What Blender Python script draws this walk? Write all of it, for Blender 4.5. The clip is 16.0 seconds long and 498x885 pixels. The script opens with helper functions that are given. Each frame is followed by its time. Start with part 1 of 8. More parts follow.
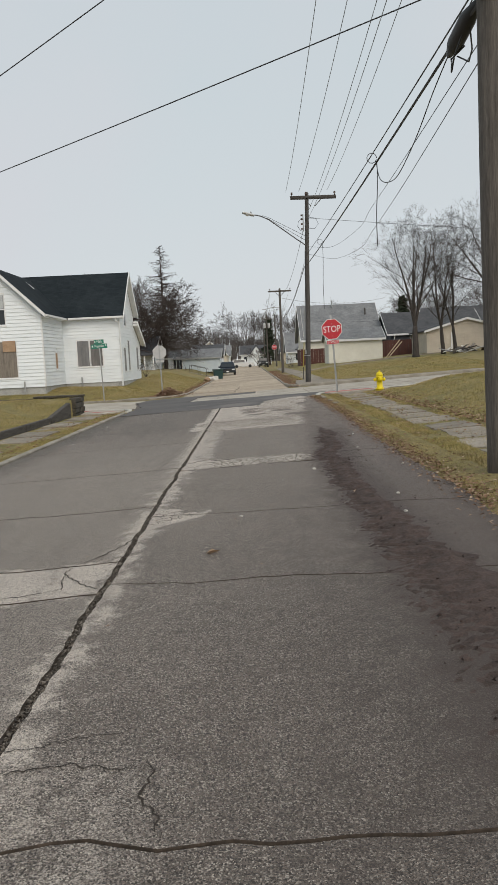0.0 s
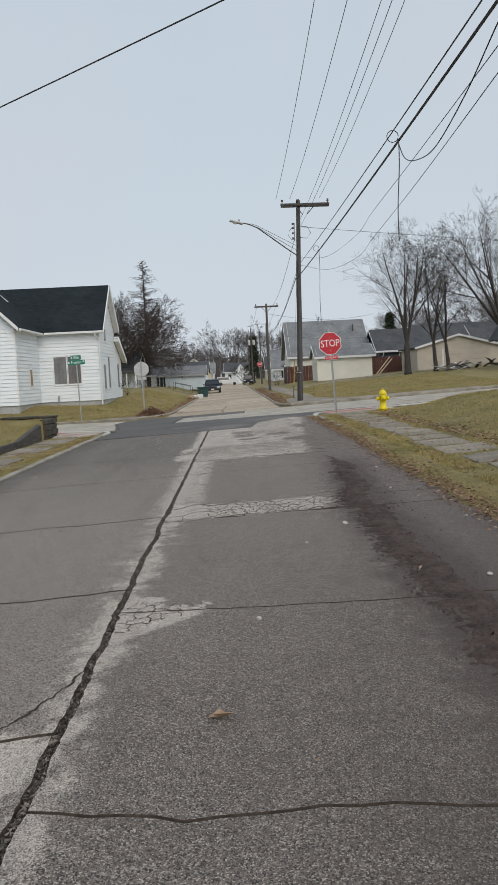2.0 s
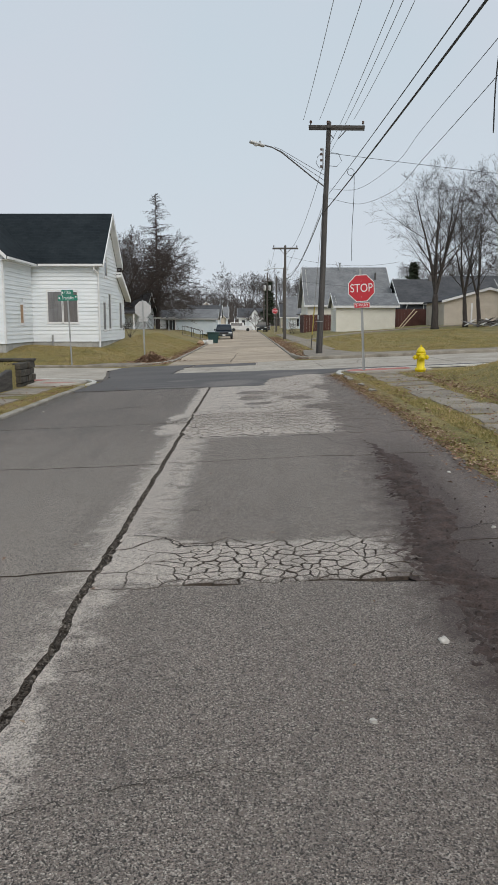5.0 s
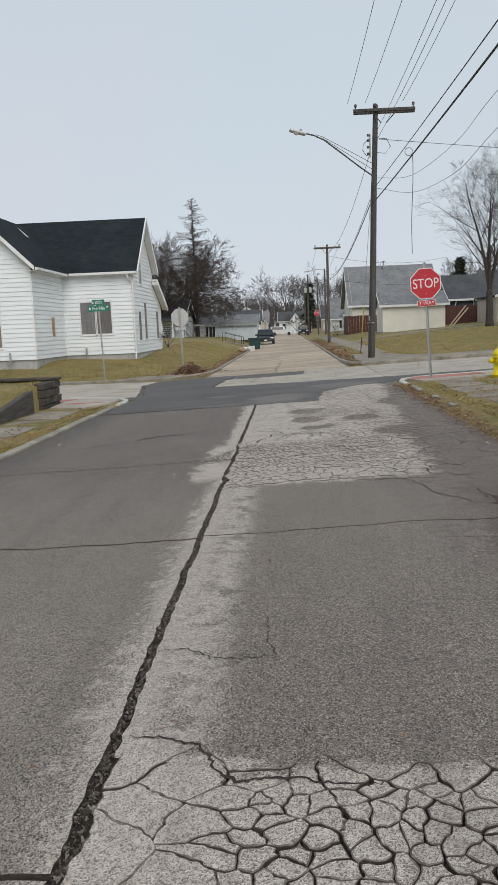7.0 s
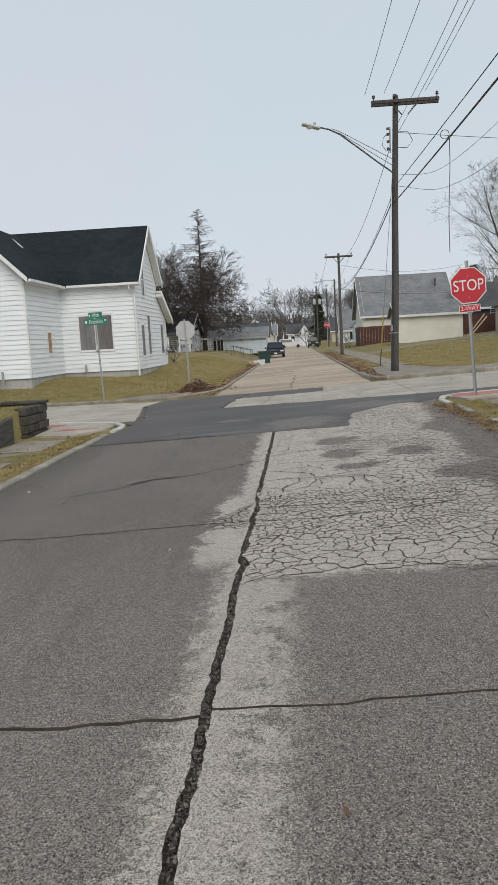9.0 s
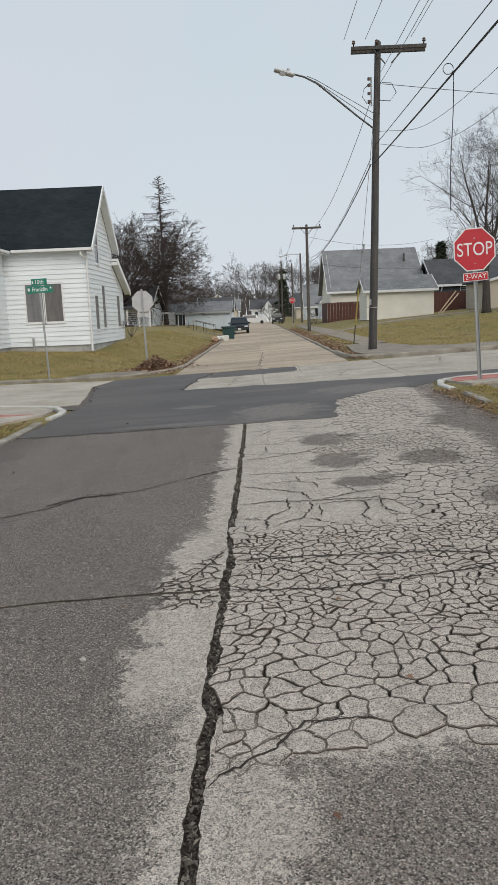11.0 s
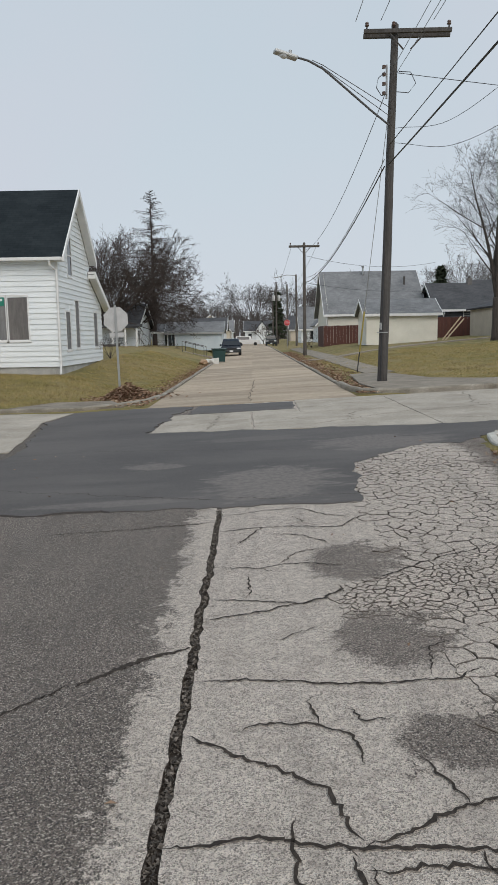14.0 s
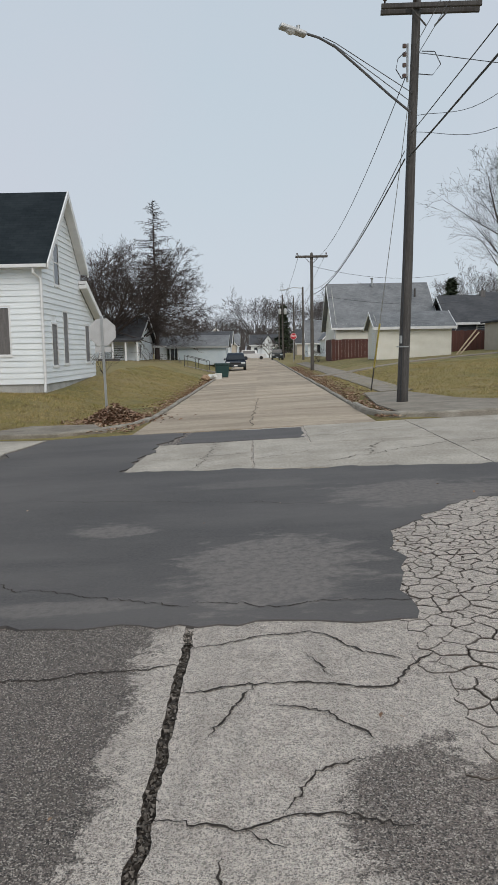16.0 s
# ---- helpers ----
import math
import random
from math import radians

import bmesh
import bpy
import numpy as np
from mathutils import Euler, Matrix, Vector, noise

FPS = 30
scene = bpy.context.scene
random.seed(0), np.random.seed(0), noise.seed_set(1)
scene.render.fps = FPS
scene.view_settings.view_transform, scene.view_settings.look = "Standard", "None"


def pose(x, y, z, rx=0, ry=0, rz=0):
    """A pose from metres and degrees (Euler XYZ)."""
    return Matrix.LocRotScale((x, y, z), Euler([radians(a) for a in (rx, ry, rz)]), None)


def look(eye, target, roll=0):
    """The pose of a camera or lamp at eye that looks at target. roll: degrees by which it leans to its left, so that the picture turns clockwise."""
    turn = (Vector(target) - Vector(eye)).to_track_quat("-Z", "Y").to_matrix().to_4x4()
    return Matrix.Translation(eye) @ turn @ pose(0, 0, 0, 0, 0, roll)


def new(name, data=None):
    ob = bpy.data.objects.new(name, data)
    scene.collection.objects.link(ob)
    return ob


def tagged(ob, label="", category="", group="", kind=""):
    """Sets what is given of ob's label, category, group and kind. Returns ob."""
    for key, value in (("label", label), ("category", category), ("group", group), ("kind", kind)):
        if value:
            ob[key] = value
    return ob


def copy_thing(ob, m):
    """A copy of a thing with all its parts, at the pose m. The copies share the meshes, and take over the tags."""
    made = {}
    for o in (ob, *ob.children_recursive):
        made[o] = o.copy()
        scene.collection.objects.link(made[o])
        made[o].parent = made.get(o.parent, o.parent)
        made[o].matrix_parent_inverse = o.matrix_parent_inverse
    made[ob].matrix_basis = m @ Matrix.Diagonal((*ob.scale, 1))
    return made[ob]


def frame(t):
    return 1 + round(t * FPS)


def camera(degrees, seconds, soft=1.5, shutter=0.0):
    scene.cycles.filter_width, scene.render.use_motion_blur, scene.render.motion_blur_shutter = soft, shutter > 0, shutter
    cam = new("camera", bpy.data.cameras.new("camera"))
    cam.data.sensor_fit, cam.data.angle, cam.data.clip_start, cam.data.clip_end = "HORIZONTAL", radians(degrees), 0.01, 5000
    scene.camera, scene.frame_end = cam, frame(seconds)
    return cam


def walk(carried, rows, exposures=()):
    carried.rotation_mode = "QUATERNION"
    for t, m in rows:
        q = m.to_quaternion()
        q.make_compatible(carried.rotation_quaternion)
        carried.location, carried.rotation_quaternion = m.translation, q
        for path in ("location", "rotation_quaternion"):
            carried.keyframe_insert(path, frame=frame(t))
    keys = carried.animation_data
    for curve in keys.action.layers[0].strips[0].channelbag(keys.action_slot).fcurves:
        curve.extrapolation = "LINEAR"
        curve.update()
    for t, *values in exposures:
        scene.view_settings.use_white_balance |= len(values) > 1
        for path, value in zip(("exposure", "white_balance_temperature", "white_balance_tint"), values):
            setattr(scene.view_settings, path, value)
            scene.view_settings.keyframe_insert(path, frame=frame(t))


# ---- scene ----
cam = camera(36.7, 16.0)
PATH = [
    (0, (0.27, 0.294, 1.539), (0.254, 2.282, 1.322), -2.7),
    (0.5, (0.212, 0.908, 1.561), (0.1, 2.899, 1.415), -3.1),
    (1, (0.119, 1.521, 1.565), (0.039, 3.514, 1.409), -2.9),
    (1.5, (0.108, 2.262, 1.547), (0.095, 4.255, 1.379), -2.9),
    (2, (0.022, 2.944, 1.538), (0.052, 4.936, 1.365), -2.7),
    (2.5, (0.053, 3.686, 1.517), (0.12, 5.677, 1.338), -2.5),
    (3, (-0.01, 4.332, 1.521), (0.071, 6.321, 1.327), -2.2),
    (3.5, (0.063, 4.982, 1.508), (0.172, 6.968, 1.302), -1.9),
    (4, (0.076, 5.632, 1.521), (0.178, 7.616, 1.292), -1.3),
    (4.5, (0.096, 6.234, 1.536), (0.174, 8.216, 1.278), -0.8),
    (5, (0.117, 6.902, 1.547), (0.118, 8.878, 1.235), 0.0),
    (5.2, (0.068, 7.182, 1.514), (0.04, 9.154, 1.18), 0.2),
    (7.3, (-0.174, 9.94, 1.617), (-0.293, 11.914, 1.32), -2.3),
    (7.5, (-0.23, 10.215, 1.608), (-0.36, 12.188, 1.309), -2.0),
    (8, (-0.224, 10.904, 1.597), (-0.352, 12.879, 1.31), -2.5),
    (8.5, (-0.331, 11.561, 1.604), (-0.52, 13.532, 1.319), -2.1),
    (9, (-0.378, 12.219, 1.606), (-0.516, 14.197, 1.342), -3.1),
    (9.2, (-0.366, 12.529, 1.605), (-0.467, 14.508, 1.332), -3.0),
    (11.3, (-0.613, 15.212, 1.521), (-0.645, 17.184, 1.189), -2.1),
    (11.5, (-0.598, 15.463, 1.564), (-0.624, 17.436, 1.239), -1.9),
    (12, (-0.664, 16.118, 1.549), (-0.688, 18.092, 1.231), -1.6),
    (12.5, (-0.594, 16.815, 1.53), (-0.612, 18.791, 1.221), -1.3),
    (13, (-0.613, 17.475, 1.539), (-0.635, 19.452, 1.236), -1.3),
    (13.5, (-0.562, 18.109, 1.55), (-0.577, 20.088, 1.264), -1.2),
    (14, (-0.523, 18.782, 1.585), (-0.538, 20.763, 1.308), -1.0),
    (14.5, (-0.51, 19.417, 1.611), (-0.52, 21.4, 1.345), -0.8),
    (15, (-0.46, 20.085, 1.632), (-0.5, 22.067, 1.367), -0.6),
    (15.5, (-0.509, 20.764, 1.631), (-0.575, 22.746, 1.373), -0.6),
    (16, (-0.427, 21.471, 1.614), (-0.458, 23.456, 1.373), -1.0),
]
walk(cam, [(t, look(eye, target, roll)) for t, eye, target, roll in PATH], [(0.0, 0.08, 6900, 10), (0.4, 0.02, 6500, 10), (4.0, 0.05, 6500, 10), (12.5, 0.12, 6650, 10), (14.0, 0.03, 6500, 10), (16.0, 0.0, 6450, 10)])

# ---- world and light ----
world = bpy.data.worlds.new("overcast")
scene.world = world
world.use_nodes = True
wn, wl = world.node_tree.nodes, world.node_tree.links
wn.clear()
w_out = wn.new("ShaderNodeOutputWorld")
w_bg = wn.new("ShaderNodeBackground")
w_sky = wn.new("ShaderNodeTexSky")
w_sky.sky_type = "NISHITA"
w_sky.sun_disc = False
w_sky.sun_elevation, w_sky.sun_rotation = radians(40), radians(158)
w_geo = wn.new("ShaderNodeTexCoord")
w_sep = wn.new("ShaderNodeSeparateXYZ")
w_ramp = wn.new("ShaderNodeValToRGB")
w_ramp.color_ramp.elements[0].position, w_ramp.color_ramp.elements[0].color = 0.0, (6.5, 7.15, 7.75, 1)
w_ramp.color_ramp.elements[1].position, w_ramp.color_ramp.elements[1].color = 0.75, (5.1, 6.25, 7.2, 1)
w_noise = wn.new("ShaderNodeTexNoise")
w_noise.inputs["Scale"].default_value, w_noise.inputs["Detail"].default_value = 2.6, 4
w_cloud = wn.new("ShaderNodeMapRange")
w_cloud.inputs["From Min"].default_value, w_cloud.inputs["From Max"].default_value = 0.4, 0.68
w_cloud.inputs["To Max"].default_value = 0.75
w_mul = wn.new("ShaderNodeMix")
w_mul.data_type = "RGBA"
w_mul.inputs["B"].default_value = (6.35, 6.75, 7.5, 1)
w_mix = wn.new("ShaderNodeMix")
w_mix.data_type = "RGBA"
w_mix.inputs["Factor"].default_value = 0.96
wl.new(w_geo.outputs["Generated"], w_sep.inputs[0])
wl.new(w_sep.outputs["Z"], w_ramp.inputs[0])
wl.new(w_geo.outputs["Generated"], w_noise.inputs["Vector"])
wl.new(w_ramp.outputs[0], w_mul.inputs["A"])
wl.new(w_noise.outputs[0], w_cloud.inputs["Value"])
wl.new(w_cloud.outputs[0], w_mul.inputs["Factor"])
wl.new(w_sky.outputs[0], w_mix.inputs["A"])
wl.new(w_mul.outputs["Result"], w_mix.inputs["B"])
wl.new(w_mix.outputs["Result"], w_bg.inputs["Color"])
w_bg.inputs["Strength"].default_value = 0.094
wl.new(w_bg.outputs[0], w_out.inputs[0])

sun_data = bpy.data.lights.new("sun", "SUN")
sun_data.energy, sun_data.angle, sun_data.color = 1.6, radians(50), (1.0, 0.92, 0.83)
sun = new("sun", sun_data)
sun.matrix_world = look((0, 0, 30), (-13, 33, 0))


# ---- materials ----
def nodes_of(name):
    m = bpy.data.materials.new(name)
    m.use_nodes = True
    return m, m.node_tree.nodes, m.node_tree.links, m.node_tree.nodes["Principled BSDF"]


def mixer(n, l, fac, a, b, mode="MIX"):
    k = n.new("ShaderNodeMix")
    k.data_type, k.blend_type = "RGBA", mode
    for sock, v in (("Factor", fac), ("A", a), ("B", b)):
        if isinstance(v, (int, float)):
            k.inputs[sock].default_value = v if sock == "Factor" else (v, v, v, 1)
        elif isinstance(v, tuple):
            k.inputs[sock].default_value = (*v, 1)
        else:
            l.new(v, k.inputs[sock])
    return k.outputs["Result"]


def noise_node(n, l, scale, detail=4, rough=0.6, vec=None, stretch=None):
    t = n.new("ShaderNodeTexNoise")
    t.inputs["Scale"].default_value, t.inputs["Detail"].default_value, t.inputs["Roughness"].default_value = scale, detail, rough
    if vec is None:
        vec = n.new("ShaderNodeNewGeometry").outputs["Position"]
    if stretch:
        mp = n.new("ShaderNodeMapping")
        mp.inputs["Scale"].default_value = stretch
        l.new(vec, mp.inputs["Vector"])
        vec = mp.outputs[0]
    l.new(vec, t.inputs["Vector"])
    return t.outputs[0]


def ramp(n, l, src, lo, hi, a=0.0, b=1.0):
    r = n.new("ShaderNodeMapRange")
    r.inputs["From Min"].default_value, r.inputs["From Max"].default_value = lo, hi
    r.inputs["To Min"].default_value, r.inputs["To Max"].default_value = a, b
    l.new(src, r.inputs["Value"])
    return r.outputs[0]


def calc(n, l, op, a, b=0.0, c=0.0):
    m = n.new("ShaderNodeMath")
    m.operation = op
    for i, v in enumerate((a, b, c)):
        if isinstance(v, (int, float)):
            m.inputs[i].default_value = v
        else:
            l.new(v, m.inputs[i])
    return m.outputs[0]


def bumped(n, l, bsdf, height, strength, dist):
    b = n.new("ShaderNodeBump")
    b.inputs["Strength"].default_value, b.inputs["Distance"].default_value = strength, dist
    l.new(height, b.inputs["Height"])
    l.new(b.outputs[0], bsdf.inputs["Normal"])


def surface(name, dark, light, scale=3.0, rough=0.8, fine=60.0, fine_amt=0.35, bump=0.3, dist=0.004, stretch=None, metal=0.0, vary=0.0):
    """A weathered surface: broad blotches from dark to light, fine grain on top, and relief."""
    m, n, l, b = nodes_of(name)
    broad = ramp(n, l, noise_node(n, l, scale, 5, 0.65, stretch=stretch), 0.3, 0.7)
    grain = noise_node(n, l, fine, 3, 0.7, stretch=stretch)
    col = mixer(n, l, broad, dark, light)
    col = mixer(n, l, fine_amt, col, mixer(n, l, ramp(n, l, grain, 0.3, 0.7), 0.15, 0.95), "OVERLAY")
    if vary:
        info = n.new("ShaderNodeObjectInfo")
        col = mixer(n, l, 1.0, col, ramp_grey(n, l, info.outputs["Random"], 1 - vary, 1 + vary), "MULTIPLY")
    l.new(col, b.inputs["Base Color"])
    b.inputs["Roughness"].default_value, b.inputs["Metallic"].default_value = rough, metal
    bumped(n, l, b, grain, bump, dist)
    return m


def ramp_grey(n, l, src, lo, hi):
    return ramp(n, l, src, 0.0, 1.0, lo, hi)


def asphalt_material():
    """Old asphalt with exposed aggregate, paler where it is worn along the middle seam and across the broken stretch, and brown with soil by the verge."""
    m, n, l, b = nodes_of("old_asphalt")
    pos = n.new("ShaderNodeNewGeometry").outputs["Position"]
    sep = n.new("ShaderNodeSeparateXYZ")
    l.new(pos, sep.inputs[0])
    x, y = sep.outputs["X"], sep.outputs["Y"]
    stone = n.new("ShaderNodeTexVoronoi")
    stone.inputs["Scale"].default_value = 165
    l.new(pos, stone.inputs["Vector"])
    small = n.new("ShaderNodeTexVoronoi")
    small.inputs["Scale"].default_value = 330
    l.new(pos, small.inputs["Vector"])
    sp = n.new("ShaderNodeSeparateColor")
    l.new(stone.outputs["Color"], sp.inputs[0])
    sq = n.new("ShaderNodeSeparateColor")
    l.new(small.outputs["Color"], sq.inputs[0])
    speck = ramp(n, l, sp.outputs[0], 0.6, 0.95)
    pit = calc(n, l, "MAXIMUM", ramp(n, l, sp.outputs[1], 0.62, 0.9), ramp(n, l, sq.outputs[1], 0.72, 0.95))
    n1 = noise_node(n, l, 0.9, 5, 0.65)
    n2 = noise_node(n, l, 5.0, 5, 0.7)
    n3 = noise_node(n, l, 30.0, 4, 0.75)
    base = mixer(n, l, ramp(n, l, n1, 0.35, 0.65), (0.2, 0.16, 0.134), (0.285, 0.23, 0.196))
    base = mixer(n, l, ramp(n, l, n3, 0.3, 0.7), mixer(n, l, 0.45, base, (0.05, 0.047, 0.043)), base)
    # farther asphalt paler: sheen at a grazing view, put into the base colour
    base = mixer(n, l, calc(n, l, "MULTIPLY", ramp(n, l, y, 3.5, 10.0, 0.0, 0.46), ramp(n, l, y, 19.0, 16.5, 0.15, 1.0)), base, (0.36, 0.298, 0.252))
    base = mixer(n, l, calc(n, l, "MULTIPLY", ramp(n, l, x, -0.6, -1.1), ramp(n, l, y, 18.5, 12.0, 0.0, 0.5)), base, (0.42, 0.36, 0.31))
    base = mixer(n, l, calc(n, l, "MULTIPLY", ramp(n, l, x, -0.6, -1.1), ramp(n, l, y, 12.0, 19.0, 0.0, 0.25)), base, (0.06, 0.052, 0.045))
    base = mixer(n, l, calc(n, l, "MULTIPLY", speck, 0.95), base, (0.58, 0.51, 0.44))
    base = mixer(n, l, calc(n, l, "MULTIPLY", pit, 0.9), base, (0.02, 0.016, 0.013))
    pale = mixer(n, l, ramp(n, l, n3, 0.3, 0.62), (0.53, 0.455, 0.395), (0.79, 0.7, 0.612))
    pale = mixer(n, l, ramp(n, l, n2, 0.5, 0.72, 0.0, 0.5), pale, (0.36, 0.295, 0.25))
    pale = mixer(n, l, calc(n, l, "MULTIPLY", pit, 0.72), pale, (0.11, 0.09, 0.074))
    wob = ramp(n, l, n2, 0.25, 0.75, -0.32, 0.32)
    wob1 = ramp(n, l, n1, 0.3, 0.7, -0.2, 0.2)
    fleck = ramp(n, l, n3, 0.25, 0.75, -0.06, 0.06)
    xx = calc(n, l, "ADD", x, calc(n, l, "ADD", calc(n, l, "MULTIPLY", wob, 0.6), fleck))
    yy = calc(n, l, "ADD", y, calc(n, l, "ADD", calc(n, l, "MULTIPLY", wob, 0.5), fleck))

    def band(src, lo, hi, soft):
        return calc(n, l, "MULTIPLY", ramp(n, l, src, lo - soft, lo + soft), ramp(n, l, src, hi + soft, hi - soft))

    def under(a, b, c, soft):
        """1 where a x + b y < c."""
        v = calc(n, l, "ADD", calc(n, l, "MULTIPLY", xx, a), calc(n, l, "MULTIPLY", yy, b))
        return ramp(n, l, v, c + soft, c - soft)

    def both(*fs):
        out = fs[0]
        for f in fs[1:]:
            out = calc(n, l, "MULTIPLY", out, f)
        return out
    # paler wear along the seam, broad past the middle of the street
    off = calc(n, l, "ABSOLUTE", calc(n, l, "ADD", x, 0.84))
    seam = ramp(n, l, calc(n, l, "ADD", off, calc(n, l, "ADD", calc(n, l, "MULTIPLY", wob, 0.7), fleck)), 0.22, -0.02)
    strip = both(band(xx, -1.0, -0.42, 0.1), band(yy, 12.1, 17.5, 0.3), ramp(n, l, n2, 0.38, 0.56, 0.15, 1.0))
    # broken stretch of the near lane, ragged at its borders
    worn = both(under(0.0, -1.0, -17.25, 0.08), band(xx, -0.92, 9.0, 0.04), under(1.0, -0.075, 0.08, 0.14))
    beside = both(band(xx, -1.24, -0.8, 0.05), band(yy, 17.7, 20.2, 0.25))
    beside = calc(n, l, "MAXIMUM", beside, both(band(xx, -1.06, -0.8, 0.05), band(yy, 19.5, 25.9, 0.3)))
    cross_band = both(band(yy, 11.3, 12.1, 0.08), band(xx, -0.9, 1.1, 0.12), ramp(n, l, n2, 0.3, 0.55, 0.45, 1.0))
    wedge = both(under(0.55, 1.0, 11.98, 0.08), under(0.0, -1.0, -11.4, 0.08), band(xx, -0.9, 0.3, 0.08))
    fan = both(under(0.6, 1.0, 7.86, 0.05), under(0.9, -1.0, -8.08, 0.05), band(xx, -0.95, -0.25, 0.04))
    left_patch = both(under(0.0, 1.0, 6.24, 0.03), under(0.2, -1.0, -5.62, 0.03), band(xx, -2.9, -0.86, 0.06))
    foot = both(band(yy, 2.2, 3.2, 0.2), band(xx, -1.0, -0.1, 0.2), ramp(n, l, n2, 0.35, 0.6))
    dark_spots = ramp(n, l, noise_node(n, l, 1.1, 3, 0.5), 0.64, 0.7, 0.0, 0.5)
    for cx, cy, rx, ry in ((0.16, 23.95, 0.34, 0.46), (0.2, 22.58, 0.34, 0.38), (0.32, 21.55, 0.3, 0.26), (1.1, 22.4, 0.35, 0.4), (1.5, 20.6, 0.4, 0.5), (1.9, 24.6, 0.3, 0.8)):
        du = calc(n, l, "MULTIPLY", calc(n, l, "SUBTRACT", xx, cx), 1 / rx)
        dv = calc(n, l, "MULTIPLY", calc(n, l, "SUBTRACT", yy, cy), 1 / ry)
        dd = calc(n, l, "SQRT", calc(n, l, "ADD", calc(n, l, "MULTIPLY", du, du), calc(n, l, "MULTIPLY", dv, dv)))
        dark_spots = calc(n, l, "MAXIMUM", dark_spots, ramp(n, l, calc(n, l, "ADD", dd, calc(n, l, "MULTIPLY", wob, 0.7)), 1.15, 0.8))
    worn = calc(n, l, "MULTIPLY", worn, calc(n, l, "SUBTRACT", 1.0, calc(n, l, "MULTIPLY", dark_spots, 0.85)))
    mask = calc(n, l, "MAXIMUM", calc(n, l, "MULTIPLY", seam, 0.85), worn)
    for extra in (cross_band, wedge, fan, left_patch, beside, calc(n, l, "MULTIPLY", strip, 0.95), calc(n, l, "MULTIPLY", foot, 0.6)):
        mask = calc(n, l, "MAXIMUM", mask, extra)
    # the pale film breaks up into single stones at its edges
    mask = ramp(n, l, calc(n, l, "ADD", mask, ramp(n, l, sp.outputs[2], 0.0, 1.0, -0.3, 0.3)), 0.3, 0.72)
    mask = calc(n, l, "MULTIPLY", mask, ramp(n, l, n3, 0.2, 0.5, 0.7, 1.0))
    col = mixer(n, l, mask, base, pale)
    # soil washed over the verge side
    soil = both(ramp(n, l, calc(n, l, "ADD", x, wob), 0.95, 1.7), ramp(n, l, y, 25.0, 15.0))
    soil = calc(n, l, "MULTIPLY", soil, ramp(n, l, n2, 0.3, 0.65, 0.3, 0.72))
    col = mixer(n, l, soil, col, mixer(n, l, ramp(n, l, n3, 0.3, 0.7), (0.075, 0.053, 0.047), (0.2, 0.15, 0.13)))
    mud_x = calc(n, l, "ADD", calc(n, l, "SUBTRACT", x, ramp(n, l, y, 11.0, 16.0, 0.0, 0.4)), calc(n, l, "ADD", calc(n, l, "MULTIPLY", wob, 0.5), fleck))
    mud = both(band(mud_x, 1.08, 1.75, 0.14), ramp(n, l, y, 17.0, 14.5), ramp(n, l, sp.outputs[2], 0.0, 0.6, 0.45, 0.95))
    col = mixer(n, l, mud, col, (0.072, 0.047, 0.039))
    # darker brown towards the near right of the street
    near_dark = calc(n, l, "MULTIPLY", ramp(n, l, calc(n, l, "ADD", x, calc(n, l, "MULTIPLY", wob, 2.0)), -0.3, 1.0), ramp(n, l, y, 12.0, 4.0, 0.0, 0.6))
    col = mixer(n, l, near_dark, col, (0.07, 0.052, 0.043))
    # faint tyre-worn streaks along the street and tar stains
    streak = ramp(n, l, noise_node(n, l, 2.2, 4, 0.6, stretch=(1.6, 0.12, 1)), 0.52, 0.7, 0.0, 0.22)
    col = mixer(n, l, streak, col, (0.09, 0.078, 0.07))
    edge = ramp(n, l, calc(n, l, "ADD", x, calc(n, l, "MULTIPLY", wob, 0.8)), -3.6, -4.2)
    col = mixer(n, l, calc(n, l, "MULTIPLY", edge, 0.6), col, (0.09, 0.075, 0.06))
    l.new(col, b.inputs["Base Color"])
    b.inputs["Roughness"].default_value = 0.74
    b.inputs["Specular IOR Level"].default_value = 0.5
    bumped(n, l, b, calc(n, l, "ADD", n3, calc(n, l, "MULTIPLY", stone.outputs["Distance"], 1.4)), 0.8, 0.009)
    return m


